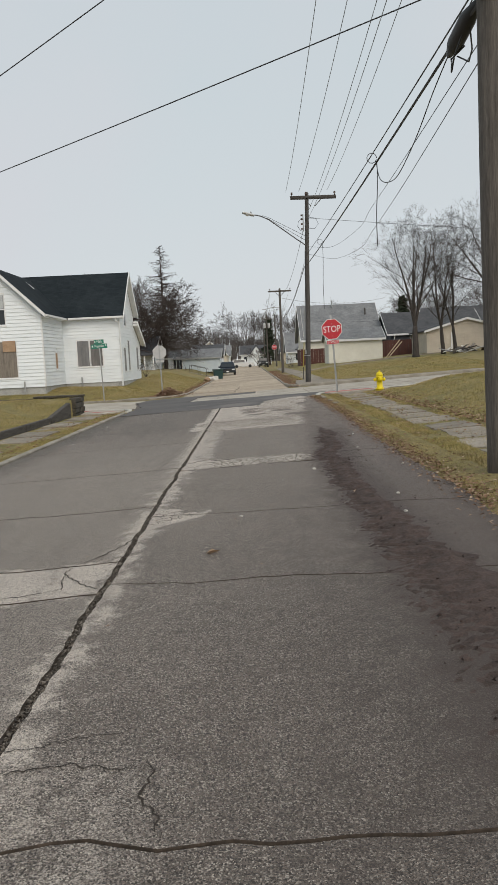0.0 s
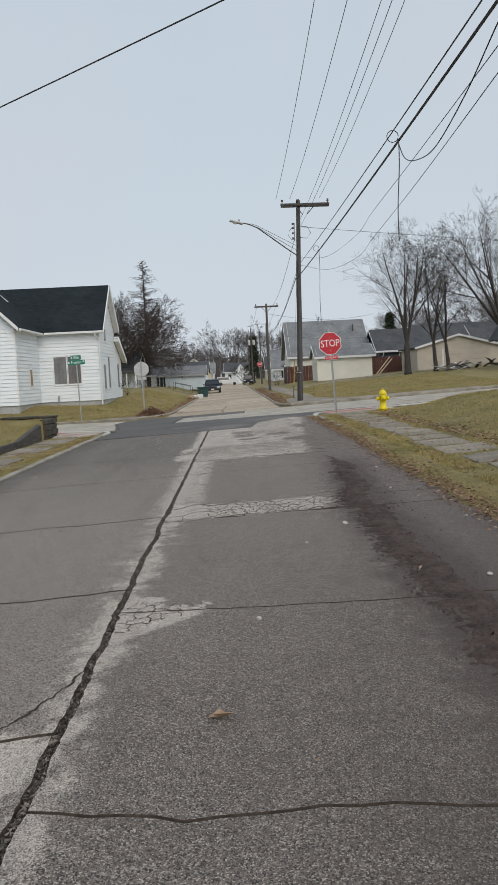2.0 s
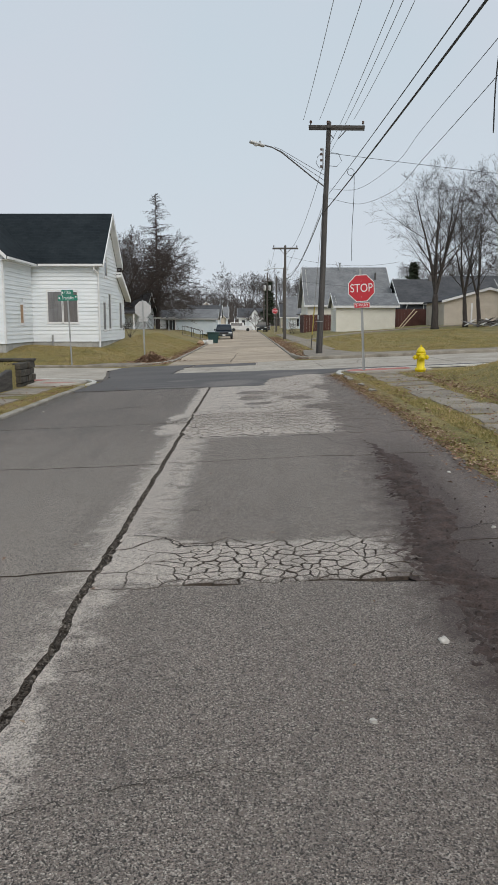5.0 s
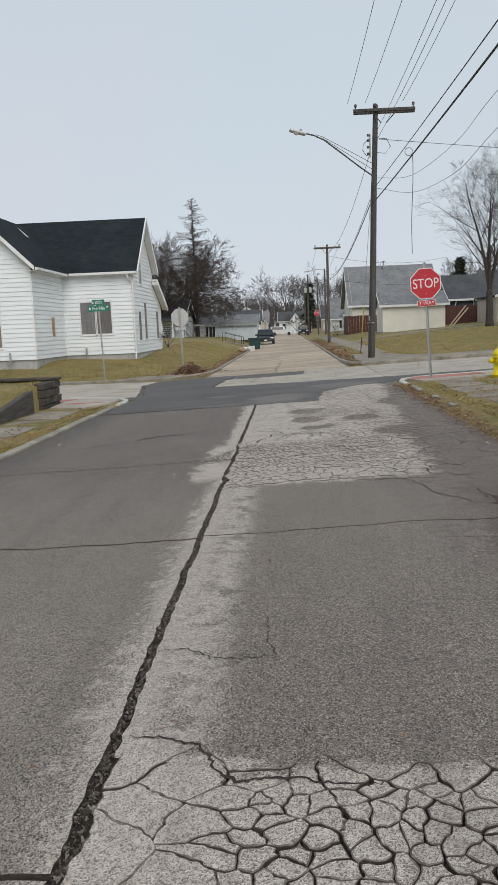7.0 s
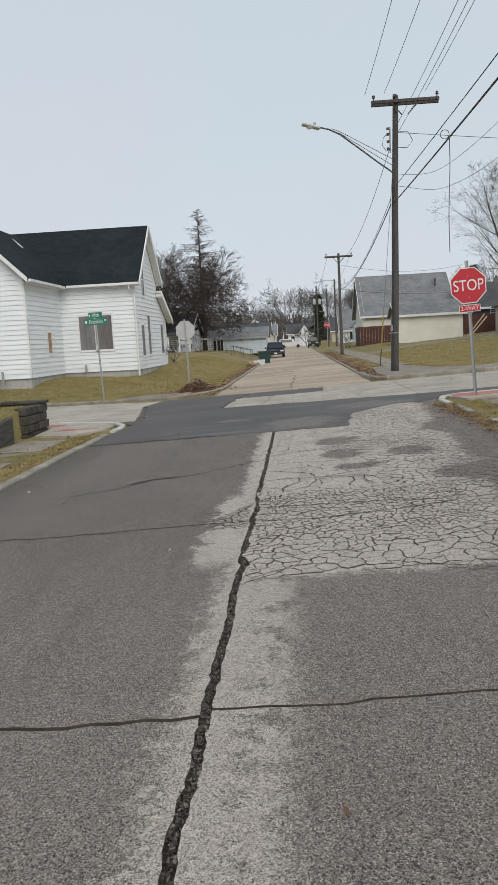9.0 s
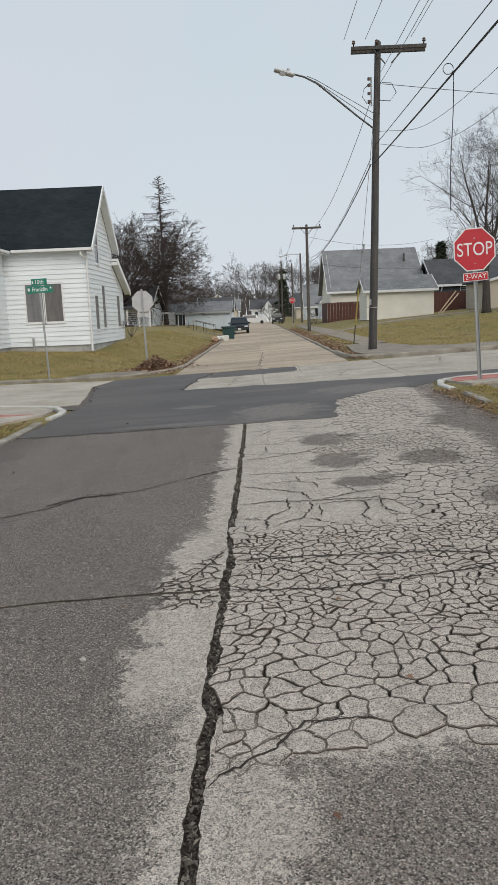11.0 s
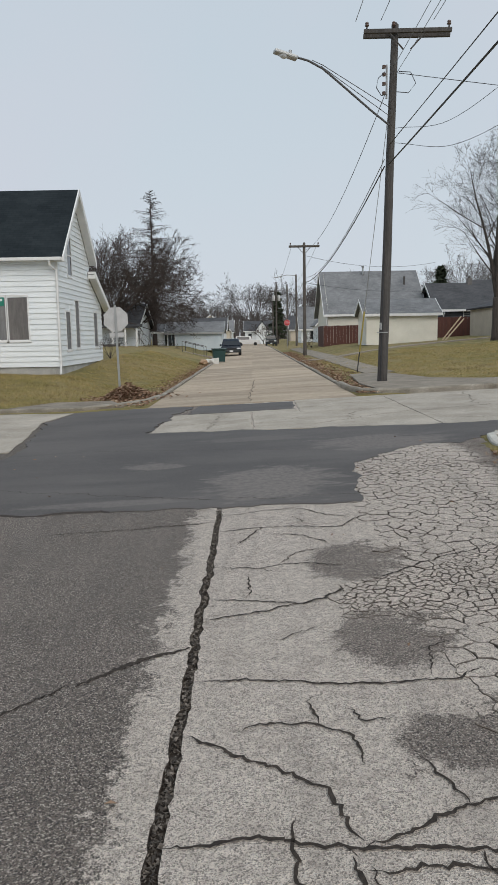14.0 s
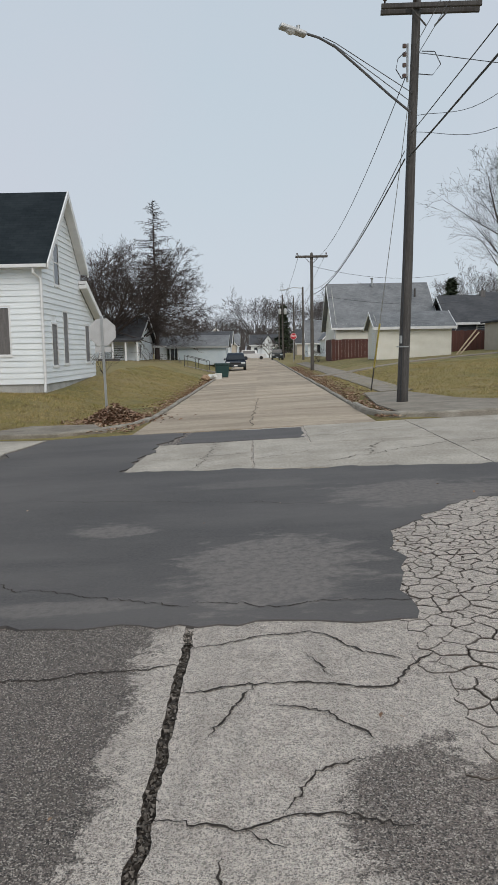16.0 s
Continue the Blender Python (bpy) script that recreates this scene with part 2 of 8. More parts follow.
def dark_patch_material():
    """A newer dark asphalt overlay, worn through to grey in blotches."""
    m, n, l, b = nodes_of("dark_overlay")
    n1 = noise_node(n, l, 0.6, 7, 0.66, stretch=(0.55, 1.0, 1))
    n3 = noise_node(n, l, 45, 3, 0.7)
    n5 = noise_node(n, l, 4.0, 7, 0.7, stretch=(0.5, 1.0, 1))
    col = mixer(n, l, ramp(n, l, n1, 0.35, 0.62), (0.05, 0.045, 0.044), (0.1, 0.09, 0.085))
    col = mixer(n, l, ramp(n, l, noise_node(n, l, 1.6, 5, 0.65, stretch=(0.16, 1.1, 1)), 0.48, 0.7, 0, 0.6), col, (0.038, 0.035, 0.035))
    pos = n.new("ShaderNodeNewGeometry").outputs["Position"]
    sep = n.new("ShaderNodeSeparateXYZ")
    l.new(pos, sep.inputs[0])
    for cx, cy, rx, ry, amount in ((-0.35, 27.0, 0.75, 1.0, 0.95), (-1.85, 28.5, 0.4, 0.35, 0.8), (1.3, 29.6, 1.1, 0.7, 0.8), (-1.9, 26.3, 1.0, 0.16, 0.6), (-0.5, 30.6, 0.9, 0.3, 0.35)):
        du = calc(n, l, "MULTIPLY", calc(n, l, "SUBTRACT", sep.outputs["X"], cx), 1 / rx)
        dv = calc(n, l, "MULTIPLY", calc(n, l, "SUBTRACT", sep.outputs["Y"], cy), 1 / ry)
        dd = calc(n, l, "SQRT", calc(n, l, "ADD", calc(n, l, "MULTIPLY", du, du), calc(n, l, "MULTIPLY", dv, dv)))
        rubbed = ramp(n, l, calc(n, l, "ADD", dd, ramp(n, l, n5, 0.2, 0.8, -0.8, 0.8)), 1.05, 0.75, 0.0, amount)
        rubbed = calc(n, l, "MULTIPLY", rubbed, ramp(n, l, noise_node(n, l, 16, 4, 0.7), 0.38, 0.56, 0.35, 1.0))
        col = mixer(n, l, rubbed, col, (0.2, 0.175, 0.157))
    col = mixer(n, l, ramp(n, l, n3, 0.35, 0.65, 0, 0.5), col, (0.12, 0.105, 0.097))
    l.new(col, b.inputs["Base Color"])
    b.inputs["Roughness"].default_value = 0.72
    bumped(n, l, b, n3, 0.5, 0.005)
    return m


def grass_ground_material():
    """Winter lawn: olive and straw blotches, with bare brown soil."""
    m, n, l, b = nodes_of("winter_lawn")
    n0 = noise_node(n, l, 0.12, 3, 0.6)
    n1 = noise_node(n, l, 0.8, 5, 0.7)
    n2 = noise_node(n, l, 9, 4, 0.75)
    n3 = noise_node(n, l, 55, 3, 0.8)
    col = mixer(n, l, ramp(n, l, n1, 0.4, 0.6), (0.19, 0.18, 0.045), (0.4, 0.32, 0.125))
    col = mixer(n, l, ramp(n, l, n0, 0.42, 0.6), col, (0.38, 0.29, 0.12))
    col = mixer(n, l, ramp(n, l, n2, 0.45, 0.68, 0, 0.6), col, (0.11, 0.08, 0.042))
    col = mixer(n, l, ramp(n, l, n3, 0.35, 0.65, 0, 0.6), col, (0.05, 0.045, 0.015))
    l.new(col, b.inputs["Base Color"])
    b.inputs["Roughness"].default_value = 0.95
    bumped(n, l, b, calc(n, l, "ADD", n3, n2), 0.8, 0.03)
    return m


def blades_material(name, a, b_, c, patches=False):
    m, n, l, b = nodes_of(name)
    g = n.new("ShaderNodeNewGeometry")
    r = g.outputs["Random Per Island"]
    col = mixer(n, l, ramp(n, l, r, 0.0, 0.6), a, b_)
    col = mixer(n, l, ramp(n, l, r, 0.6, 1.0), col, c)
    if patches:
        col = mixer(n, l, ramp(n, l, noise_node(n, l, 0.7, 4, 0.65), 0.45, 0.62, 0.0, 0.4), col, (0.16, 0.17, 0.035))
        col = mixer(n, l, ramp(n, l, noise_node(n, l, 1.3, 4, 0.7, stretch=(1, 0.8, 1)), 0.52, 0.66, 0.0, 0.75), col, (0.15, 0.105, 0.06))
    l.new(col, b.inputs["Base Color"])
    b.inputs["Roughness"].default_value = 0.8
    return m


def shingle_material(name, dark, light, size=0.14):
    m, n, l, b = nodes_of(name)
    tc = n.new("ShaderNodeTexCoord")
    br = n.new("ShaderNodeTexBrick")
    br.inputs["Scale"].default_value = 1.0
    br.inputs["Brick Width"].default_value, br.inputs["Row Height"].default_value = 0.32, size
    br.inputs["Mortar Size"].default_value = 0.008
    br.inputs["Color1"].default_value, br.inputs["Color2"].default_value = (*dark, 1), (*light, 1)
    br.inputs["Mortar"].default_value = (dark[0] * 0.5, dark[1] * 0.5, dark[2] * 0.5, 1)
    l.new(tc.outputs["UV"], br.inputs["Vector"])
    n1 = noise_node(n, l, 0.7, 5, 0.7)
    col = mixer(n, l, 0.6, br.outputs["Color"], mixer(n, l, ramp(n, l, n1, 0.35, 0.65), dark, light))
    l.new(col, b.inputs["Base Color"])
    b.inputs["Roughness"].default_value = 0.95
    b.inputs["Specular IOR Level"].default_value = 0.15
    bumped(n, l, b, br.outputs["Fac"], -0.5, 0.01)
    return m


def plain(name, col, rough=0.5, metal=0.0):
    return surface(name, tuple(v * 0.85 for v in col), col, 4.0, rough, 40.0, 0.15, 0.08, 0.002, metal=metal)


def glass_material(name, tint):
    m, n, l, b = nodes_of(name)
    b.inputs["Base Color"].default_value = (*tint, 1)
    b.inputs["Roughness"].default_value = 0.06
    b.inputs["Specular IOR Level"].default_value = 0.6
    return m


M_ASPHALT = asphalt_material()
M_CRACK = surface("crack_dirt", (0.034, 0.026, 0.02), (0.105, 0.08, 0.062), 9, 0.95, 50, 0.4, 0.6, 0.01)
# crack dirt darkened further, so flush ribbons carry a deep crack's shade in colour
M_CRACK_SHADE_DIRT = surface("shade_dark_crack_dirt", (0.018, 0.013, 0.01), (0.05, 0.037, 0.028), 14, 0.95, 90, 0.5, 0.8, 0.01)
M_OVERLAY = dark_patch_material()
M_GRIT = blades_material("seam_grit", (0.03, 0.024, 0.02), (0.085, 0.07, 0.056), (0.24, 0.21, 0.18))
M_CONCRETE = surface("street_concrete", (0.27, 0.212, 0.155), (0.5, 0.41, 0.31), 0.8, 0.9, 25, 0.35, 0.35, 0.006, stretch=(0.28, 1.1, 1), vary=0.14)
M_CONCRETE_PALE = surface("pale_concrete", (0.29, 0.255, 0.21), (0.45, 0.405, 0.345), 1.0, 0.9, 30, 0.4, 0.4, 0.006, vary=0.06)
M_WALK = surface("walk_concrete", (0.16, 0.135, 0.105), (0.31, 0.27, 0.22), 1.6, 0.9, 28, 0.4, 0.4, 0.006, vary=0.14)
M_KERB = surface("kerb_concrete", (0.15, 0.13, 0.1), (0.36, 0.33, 0.28), 2.0, 0.9, 40, 0.4, 0.4, 0.006)
M_WHITE_KERB = surface("painted_kerb", (0.4, 0.38, 0.34), (0.6, 0.58, 0.53), 3, 0.8, 40, 0.3, 0.3, 0.004)
M_TACTILE = surface("red_tactile", (0.33, 0.11, 0.09), (0.47, 0.2, 0.17), 3, 0.85, 50, 0.3, 0.4, 0.005)
M_LAWN = grass_ground_material()
M_BLADES = blades_material("grass_blades", (0.2, 0.18, 0.05), (0.39, 0.3, 0.115), (0.56, 0.43, 0.22), True)
M_LEAVES = blades_material("dead_leaves", (0.15, 0.075, 0.045), (0.28, 0.165, 0.1), (0.45, 0.34, 0.24))
M_SOIL = surface("wet_soil", (0.036, 0.023, 0.019), (0.1, 0.066, 0.055), 7, 0.9, 60, 0.6, 1.0, 0.025)
M_SIDING = surface("white_siding", (0.72, 0.765, 0.79), (0.83, 0.865, 0.885), 0.9, 0.6, 25, 0.12, 0.1, 0.002, stretch=(0.6, 0.6, 2.5))
M_TRIM = surface("white_trim", (0.66, 0.67, 0.67), (0.8, 0.8, 0.8), 2, 0.5, 30, 0.12, 0.1, 0.002)
M_ROOF_DARK = shingle_material("dark_shingles", (0.012, 0.017, 0.021), (0.028, 0.036, 0.041))
M_ROOF_GREY = shingle_material("grey_shingles", (0.145, 0.15, 0.158), (0.265, 0.272, 0.278))
M_ROOF_SLATE = shingle_material("slate_shingles", (0.06, 0.062, 0.068), (0.11, 0.112, 0.118))
M_PLY_GREY = surface("grey_plywood", (0.14, 0.14, 0.145), (0.23, 0.23, 0.235), 2, 0.85, 30, 0.3, 0.3, 0.004, stretch=(3, 3, 0.4))
M_PLY_BROWN = surface("weathered_plywood", (0.13, 0.115, 0.1), (0.27, 0.23, 0.19), 3, 0.85, 30, 0.35, 0.3, 0.004, stretch=(4, 4, 0.4))
M_PLY_DARK = surface("dark_plywood", (0.1, 0.095, 0.095), (0.19, 0.18, 0.175), 2.5, 0.85, 30, 0.3, 0.3, 0.004, stretch=(3, 3, 0.4))
M_PLY_TAN = surface("tan_plywood", (0.32, 0.2, 0.12), (0.42, 0.29, 0.19), 3, 0.85, 30, 0.3, 0.3, 0.004)
M_FOUND = surface("foundation_block", (0.3, 0.3, 0.29), (0.48, 0.48, 0.46), 2, 0.9, 30, 0.35, 0.4, 0.006)
M_GLASS = glass_material("dark_glass", (0.02, 0.022, 0.026))
M_BLIND = surface("window_blind", (0.35, 0.37, 0.38), (0.5, 0.52, 0.53), 3, 0.7, 20, 0.2, 0.1, 0.002)
M_POLE = surface("weathered_pole", (0.055, 0.049, 0.044), (0.135, 0.12, 0.107), 2.2, 0.9, 14, 0.5, 0.7, 0.012, stretch=(9, 9, 0.5))
M_POLE_DARK = surface("creosote_pole", (0.045, 0.042, 0.04), (0.1, 0.093, 0.088), 2.2, 0.9, 14, 0.5, 0.7, 0.012, stretch=(9, 9, 0.5))
M_WIRE = plain("black_cable", (0.03, 0.03, 0.033), 0.6)
M_WIRE_GREY = plain("grey_wire", (0.16, 0.17, 0.18), 0.5)
M_STEEL = plain("galvanised_steel", (0.42, 0.43, 0.43), 0.45, 0.7)
M_SIGN_BACK = plain("bare_aluminium", (0.5, 0.5, 0.5), 0.6, 0.0)
M_RED = plain("sign_red", (0.52, 0.02, 0.035), 0.45)
M_WHITE = plain("sign_white", (0.8, 0.8, 0.8), 0.45)
M_GREEN = plain("sign_green", (0.01, 0.19, 0.13), 0.45)
M_YELLOW = surface("hydrant_yellow", (0.68, 0.5, 0.0), (0.82, 0.66, 0.01), 5, 0.45, 40, 0.15, 0.15, 0.003)
M_GUARD = plain("guard_yellow", (0.55, 0.45, 0.12), 0.6)
M_EDGE = surface("stained_asphalt_edge", (0.07, 0.055, 0.044), (0.26, 0.22, 0.185), 22, 0.95, 110, 0.5, 0.6, 0.008)
M_LAMP_ARM = plain("weathered_dark_steel", (0.12, 0.12, 0.125), 0.55, 0.4)
M_BARK = surface("grey_bark", (0.032, 0.027, 0.025), (0.078, 0.066, 0.059), 3, 0.95, 20, 0.5, 0.8, 0.02, stretch=(4, 4, 0.7))
M_BARK_DARK = surface("dark_bark", (0.035, 0.027, 0.025), (0.08, 0.062, 0.056), 3, 0.95, 20, 0.4, 0.6, 0.02)
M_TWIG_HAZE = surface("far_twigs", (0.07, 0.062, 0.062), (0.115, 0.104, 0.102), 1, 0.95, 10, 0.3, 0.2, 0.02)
M_NEEDLE = surface("dark_needles", (0.02, 0.032, 0.018), (0.045, 0.055, 0.03), 3, 0.9, 20, 0.4, 0.3, 0.02)
M_CREAM = surface("cream_siding", (0.68, 0.66, 0.57), (0.78, 0.76, 0.67), 1, 0.65, 25, 0.12, 0.1, 0.002)
M_BEIGE = surface("beige_siding", (0.45, 0.4, 0.33), (0.55, 0.49, 0.41), 1, 0.65, 25, 0.12, 0.1, 0.002)
M_BROWN_FENCE = surface("red_brown_boards", (0.06, 0.024, 0.019), (0.105, 0.04, 0.03), 2, 0.8, 25, 0.3, 0.2, 0.004, stretch=(4, 4, 0.5), vary=0.15)
M_NAVY = surface("dark_blue_siding", (0.035, 0.04, 0.055), (0.07, 0.075, 0.09), 1, 0.65, 25, 0.15, 0.1, 0.002)
M_PALE_BLUE = surface("pale_blue_metal", (0.5, 0.58, 0.64), (0.62, 0.69, 0.73), 1, 0.55, 20, 0.1, 0.1, 0.002)
M_OLD_WALL = surface("old_pale_shingle_wall", (0.28, 0.27, 0.26), (0.78, 0.78, 0.76), 9, 0.85, 30, 0.4, 0.4, 0.01)
M_STONE = surface("dark_stone", (0.022, 0.02, 0.016), (0.1, 0.088, 0.07), 5, 0.95, 25, 0.4, 0.7, 0.02)
M_TIE = surface("old_timber", (0.035, 0.03, 0.028), (0.1, 0.09, 0.08), 3, 0.95, 20, 0.4, 0.6, 0.01, stretch=(4, 0.5, 4))
M_BIN = plain("dark_green_plastic", (0.012, 0.05, 0.048), 0.45)
M_CAR_DARK = plain("dark_blue_car_paint", (0.012, 0.018, 0.03), 0.18)
M_CAR_GREEN = plain("dark_car_paint", (0.02, 0.026, 0.028), 0.25)
M_CAR_WHITE = plain("white_car_paint", (0.7, 0.7, 0.7), 0.25)
M_TYRE = plain("rubber", (0.02, 0.02, 0.02), 0.85)
M_LAMP_GLASS = plain("headlamp", (0.7, 0.72, 0.75), 0.15)
M_TAIL = plain("tail_lamp", (0.35, 0.02, 0.02), 0.25)
M_WOOD_LIGHT = surface("raw_lumber", (0.35, 0.27, 0.18), (0.52, 0.42, 0.3), 3, 0.85, 25, 0.3, 0.3, 0.004)
M_CERAMIC = plain("brown_insulator", (0.1, 0.06, 0.045), 0.3)
M_PEBBLE = surface("pale_rubble", (0.35, 0.33, 0.29), (0.55, 0.52, 0.48), 8, 0.9, 40, 0.3, 0.4, 0.004)
M_PAPER = plain("litter_white", (0.65, 0.64, 0.6), 0.7)


# ---- mesh helpers ----
def mesh_object(name, bm, material, smooth=False):
    me = bpy.data.meshes.new(name)
    if smooth:
        for fc in bm.faces:
            fc.smooth = True
    bm.to_mesh(me)
    bm.free()
    me.materials.append(material)
    return new(name, me)


def part(name, bm, material, parent, label="", smooth=False, edge=None):
    ob = mesh_object(name, bm, material, smooth)
    if edge:
        ob.data.materials.append(edge)
    ob.parent = parent
    if label:
        ob["label"] = label
    return ob


def empty(name, x, y, z, rz=0.0):
    ob = new(name)
    ob.empty_display_size = 0.3
    ob.matrix_world = pose(x, y, z, 0, 0, rz)
    return ob


def add_box(bm, x0, x1, y0, y1, z0, z1, bevel=0.0):
    vs = [bm.verts.new((x, y, z)) for z in (z0, z1) for y in (y0, y1) for x in (x0, x1)]
    faces = []
    for q in ((0, 2, 3, 1), (4, 5, 7, 6), (0, 1, 5, 4), (2, 6, 7, 3), (0, 4, 6, 2), (1, 3, 7, 5)):
        faces.append(bm.faces.new([vs[i] for i in q]))
    if bevel:
        edges = list({e for fc in faces for e in fc.edges})
        bmesh.ops.bevel(bm, geom=edges, offset=bevel, segments=2, affect="EDGES", profile=0.6)
    return vs


def box(x0, x1, y0, y1, z0, z1, bevel=0.0):
    bm = bmesh.new()
    add_box(bm, x0, x1, y0, y1, z0, z1, bevel)
    return bm


def add_tube(bm, pts, radii, sides=6, cap=True):
    """A tube through points, with a radius at each."""
    rings = []
    for i, p in enumerate(pts):
        a, c = Vector(pts[max(i - 1, 0)]), Vector(pts[min(i + 1, len(pts) - 1)])
        d = (c - a).normalized() if (c - a).length > 1e-6 else Vector((0, 0, 1))
        u = d.cross(Vector((0, 0, 1)) if abs(d.z) < 0.95 else Vector((1, 0, 0))).normalized()
        v = d.cross(u)
        r = radii[i] if isinstance(radii, (list, tuple)) else radii
        rings.append([bm.verts.new(Vector(p) + r * (math.cos(2 * math.pi * k / sides) * u + math.sin(2 * math.pi * k / sides) * v)) for k in range(sides)])
    for a, b in zip(rings, rings[1:]):
        for k in range(sides):
            bm.faces.new((a[k], a[(k + 1) % sides], b[(k + 1) % sides], b[k]))
    if cap:
        bm.faces.new(rings[0][::-1])
        bm.faces.new(rings[-1])


def tube(pts, radii, sides=6):
    bm = bmesh.new()
    add_tube(bm, pts, radii, sides)
    return bm


def lathe(profile, sides=20):
    """A solid of revolution from (radius, height) pairs."""
    bm = bmesh.new()
    rings = [[bm.verts.new((r * math.cos(2 * math.pi * k / sides), r * math.sin(2 * math.pi * k / sides), z)) for k in range(sides)] for r, z in profile]
    for a, b in zip(rings, rings[1:]):
        for k in range(sides):
            bm.faces.new((a[k], a[(k + 1) % sides], b[(k + 1) % sides], b[k]))
    bm.faces.new(rings[0][::-1])
    bm.faces.new(rings[-1])
    return bm


def prism(outline, z_low, z_high, slope=True, bevel=0.0, lift=0.0, dirty=False):
    """An upright slab over an outline in plan; with slope its top and bottom follow the ground's fall."""
    bm = bmesh.new()
    def zz(x, y):
        return base_fall(x) if slope else 0.0
    top = [bm.verts.new((x, y, zz(x, y) + z_high + lift)) for x, y in outline]
    low = [bm.verts.new((x, y, zz(x, y) + z_low)) for x, y in outline]
    f = bm.faces.new(top)
    if f.calc_area() and sum((outline[i - 1][0] * outline[i][1] - outline[i][0] * outline[i - 1][1]) for i in range(len(outline))) < 0:
        f.normal_flip()
    for i in range(len(outline)):
        j = (i + 1) % len(outline)
        bm.faces.new((top[i], low[i], low[j], top[j])).material_index = 1 if dirty else 0
    bmesh.ops.recalc_face_normals(bm, faces=bm.faces)
    bmesh.ops.triangulate(bm, faces=[fc for fc in bm.faces if len(fc.verts) > 4])
    return bm


def rimmed(outline, depth, lift, rim=0.0045, sink=0.002, bm=None):
    """A broken piece of paving: a flat middle, a lower stained rim and dirty sides."""
    bm = bm or bmesh.new()
    cx, cy = sum(p[0] for p in outline) / len(outline), sum(p[1] for p in outline) / len(outline)
    mid = []
    for x, y in outline:
        d = math.hypot(x - cx, y - cy)
        k = max(0.35, 1 - rim * (0.5 + 1.1 * abs(noise.noise((x * 14, y * 14, 5)))) * 1.6 / max(d, 0.02))
        mid.append((cx + (x - cx) * k, cy + (y - cy) * k))
    def ring(pts, h):
        return [bm.verts.new((x, y, base_fall(x) + h)) for x, y in pts]
    a, b, c = ring(mid, lift), ring(outline, lift - sink), ring(outline, depth)
    n = len(outline)
    bm.faces.new(a)
    for i in range(n):
        j = (i + 1) % n
        bm.faces.new((a[i], b[i], b[j], a[j])).material_index = 2
        bm.faces.new((b[i], c[i], c[j], b[j])).material_index = 1
    return bm


def text_mesh(name, text, size, material, parent, m, extrude=0.003, label=""):
    cu = bpy.data.curves.new(name, "FONT")
    cu.body, cu.size, cu.extrude = text, size, extrude
    cu.align_x, cu.align_y = "CENTER", "CENTER"
    tmp = new(name, cu)
    me = bpy.data.meshes.new_from_object(tmp.evaluated_get(bpy.context.evaluated_depsgraph_get()))
    bpy.data.objects.remove(tmp)
    me.materials.clear()
    me.materials.append(material)
    ob = new(name, me)
    ob.parent = parent
    ob.matrix_local = m
    if label:
        ob["label"] = label
    return ob


def step(v, a, b):
    k = min(1.0, max(0.0, (v - a) / (b - a)))
    return k * k * (3 - 2 * k)


# ---- lie of the land ----
FALL = 0.042


def base_fall(x):
    return FALL * min(60.0, max(-5.2, x))


def land(x, y):
    """Height of the ground: the street falls to one side, lawns rise behind their walks."""
    z = base_fall(x)
    if y > 39:
        z += 0.62 * (1 - step(x, -8.0, -5.0)) * step(y, 39.6, 45.5) * (0.84 + 0.16 * step(y, 50, 60)) + 0.16 * step(-x, 8.0, 12.5) * step(y, 39.6, 43.5)
        if y > 42:
            z += 0.45 * (1 - step(x, -5.6, -3.6)) * step(y, 46, 60)
        z += (0.45 * step(x, 3.2, 8.0) + 0.02 * max(0.0, min(x, 40) - 8)) * step(y, 44, 70)
        z -= base_fall(x) * 0.5 * step(y, 120, 180)
    elif y < 29.6 and x < -6.3:
        k = step(y, 25.8, 28.4)
        z += (0.14 + 0.5 * k + 0.42 * (1 - k) * step(-x, 6.6, 10.0)) * (1.0 if x < -6.45 else 0.0)
    elif x > 4.5 and y < 29:
        z += 0.46 * step(x, 4.5, 7.2) * step(28.8 - y, 0.0, 3.5) + 0.16 * step(x, 7.0, 14.0) * step(28.8 - y, 0, 3.5)
    return z


# ---- ground sheet ----
def lines(spec):
    out = []
    for a, b, s in spec:
        k = max(1, round((b - a) / s))
        out += [a + (b - a) * i / k for i in range(k)]
    return out + [spec[-1][1]]


def in_street(x, y):
    near = -4.42 < x < 2.72 and y < 30.2
    cross = 29.8 < y < 37.6 and -70 < x < 70
    far = -3.25 < x < 2.1 and 37.0 < y < 260
    return near or cross or far


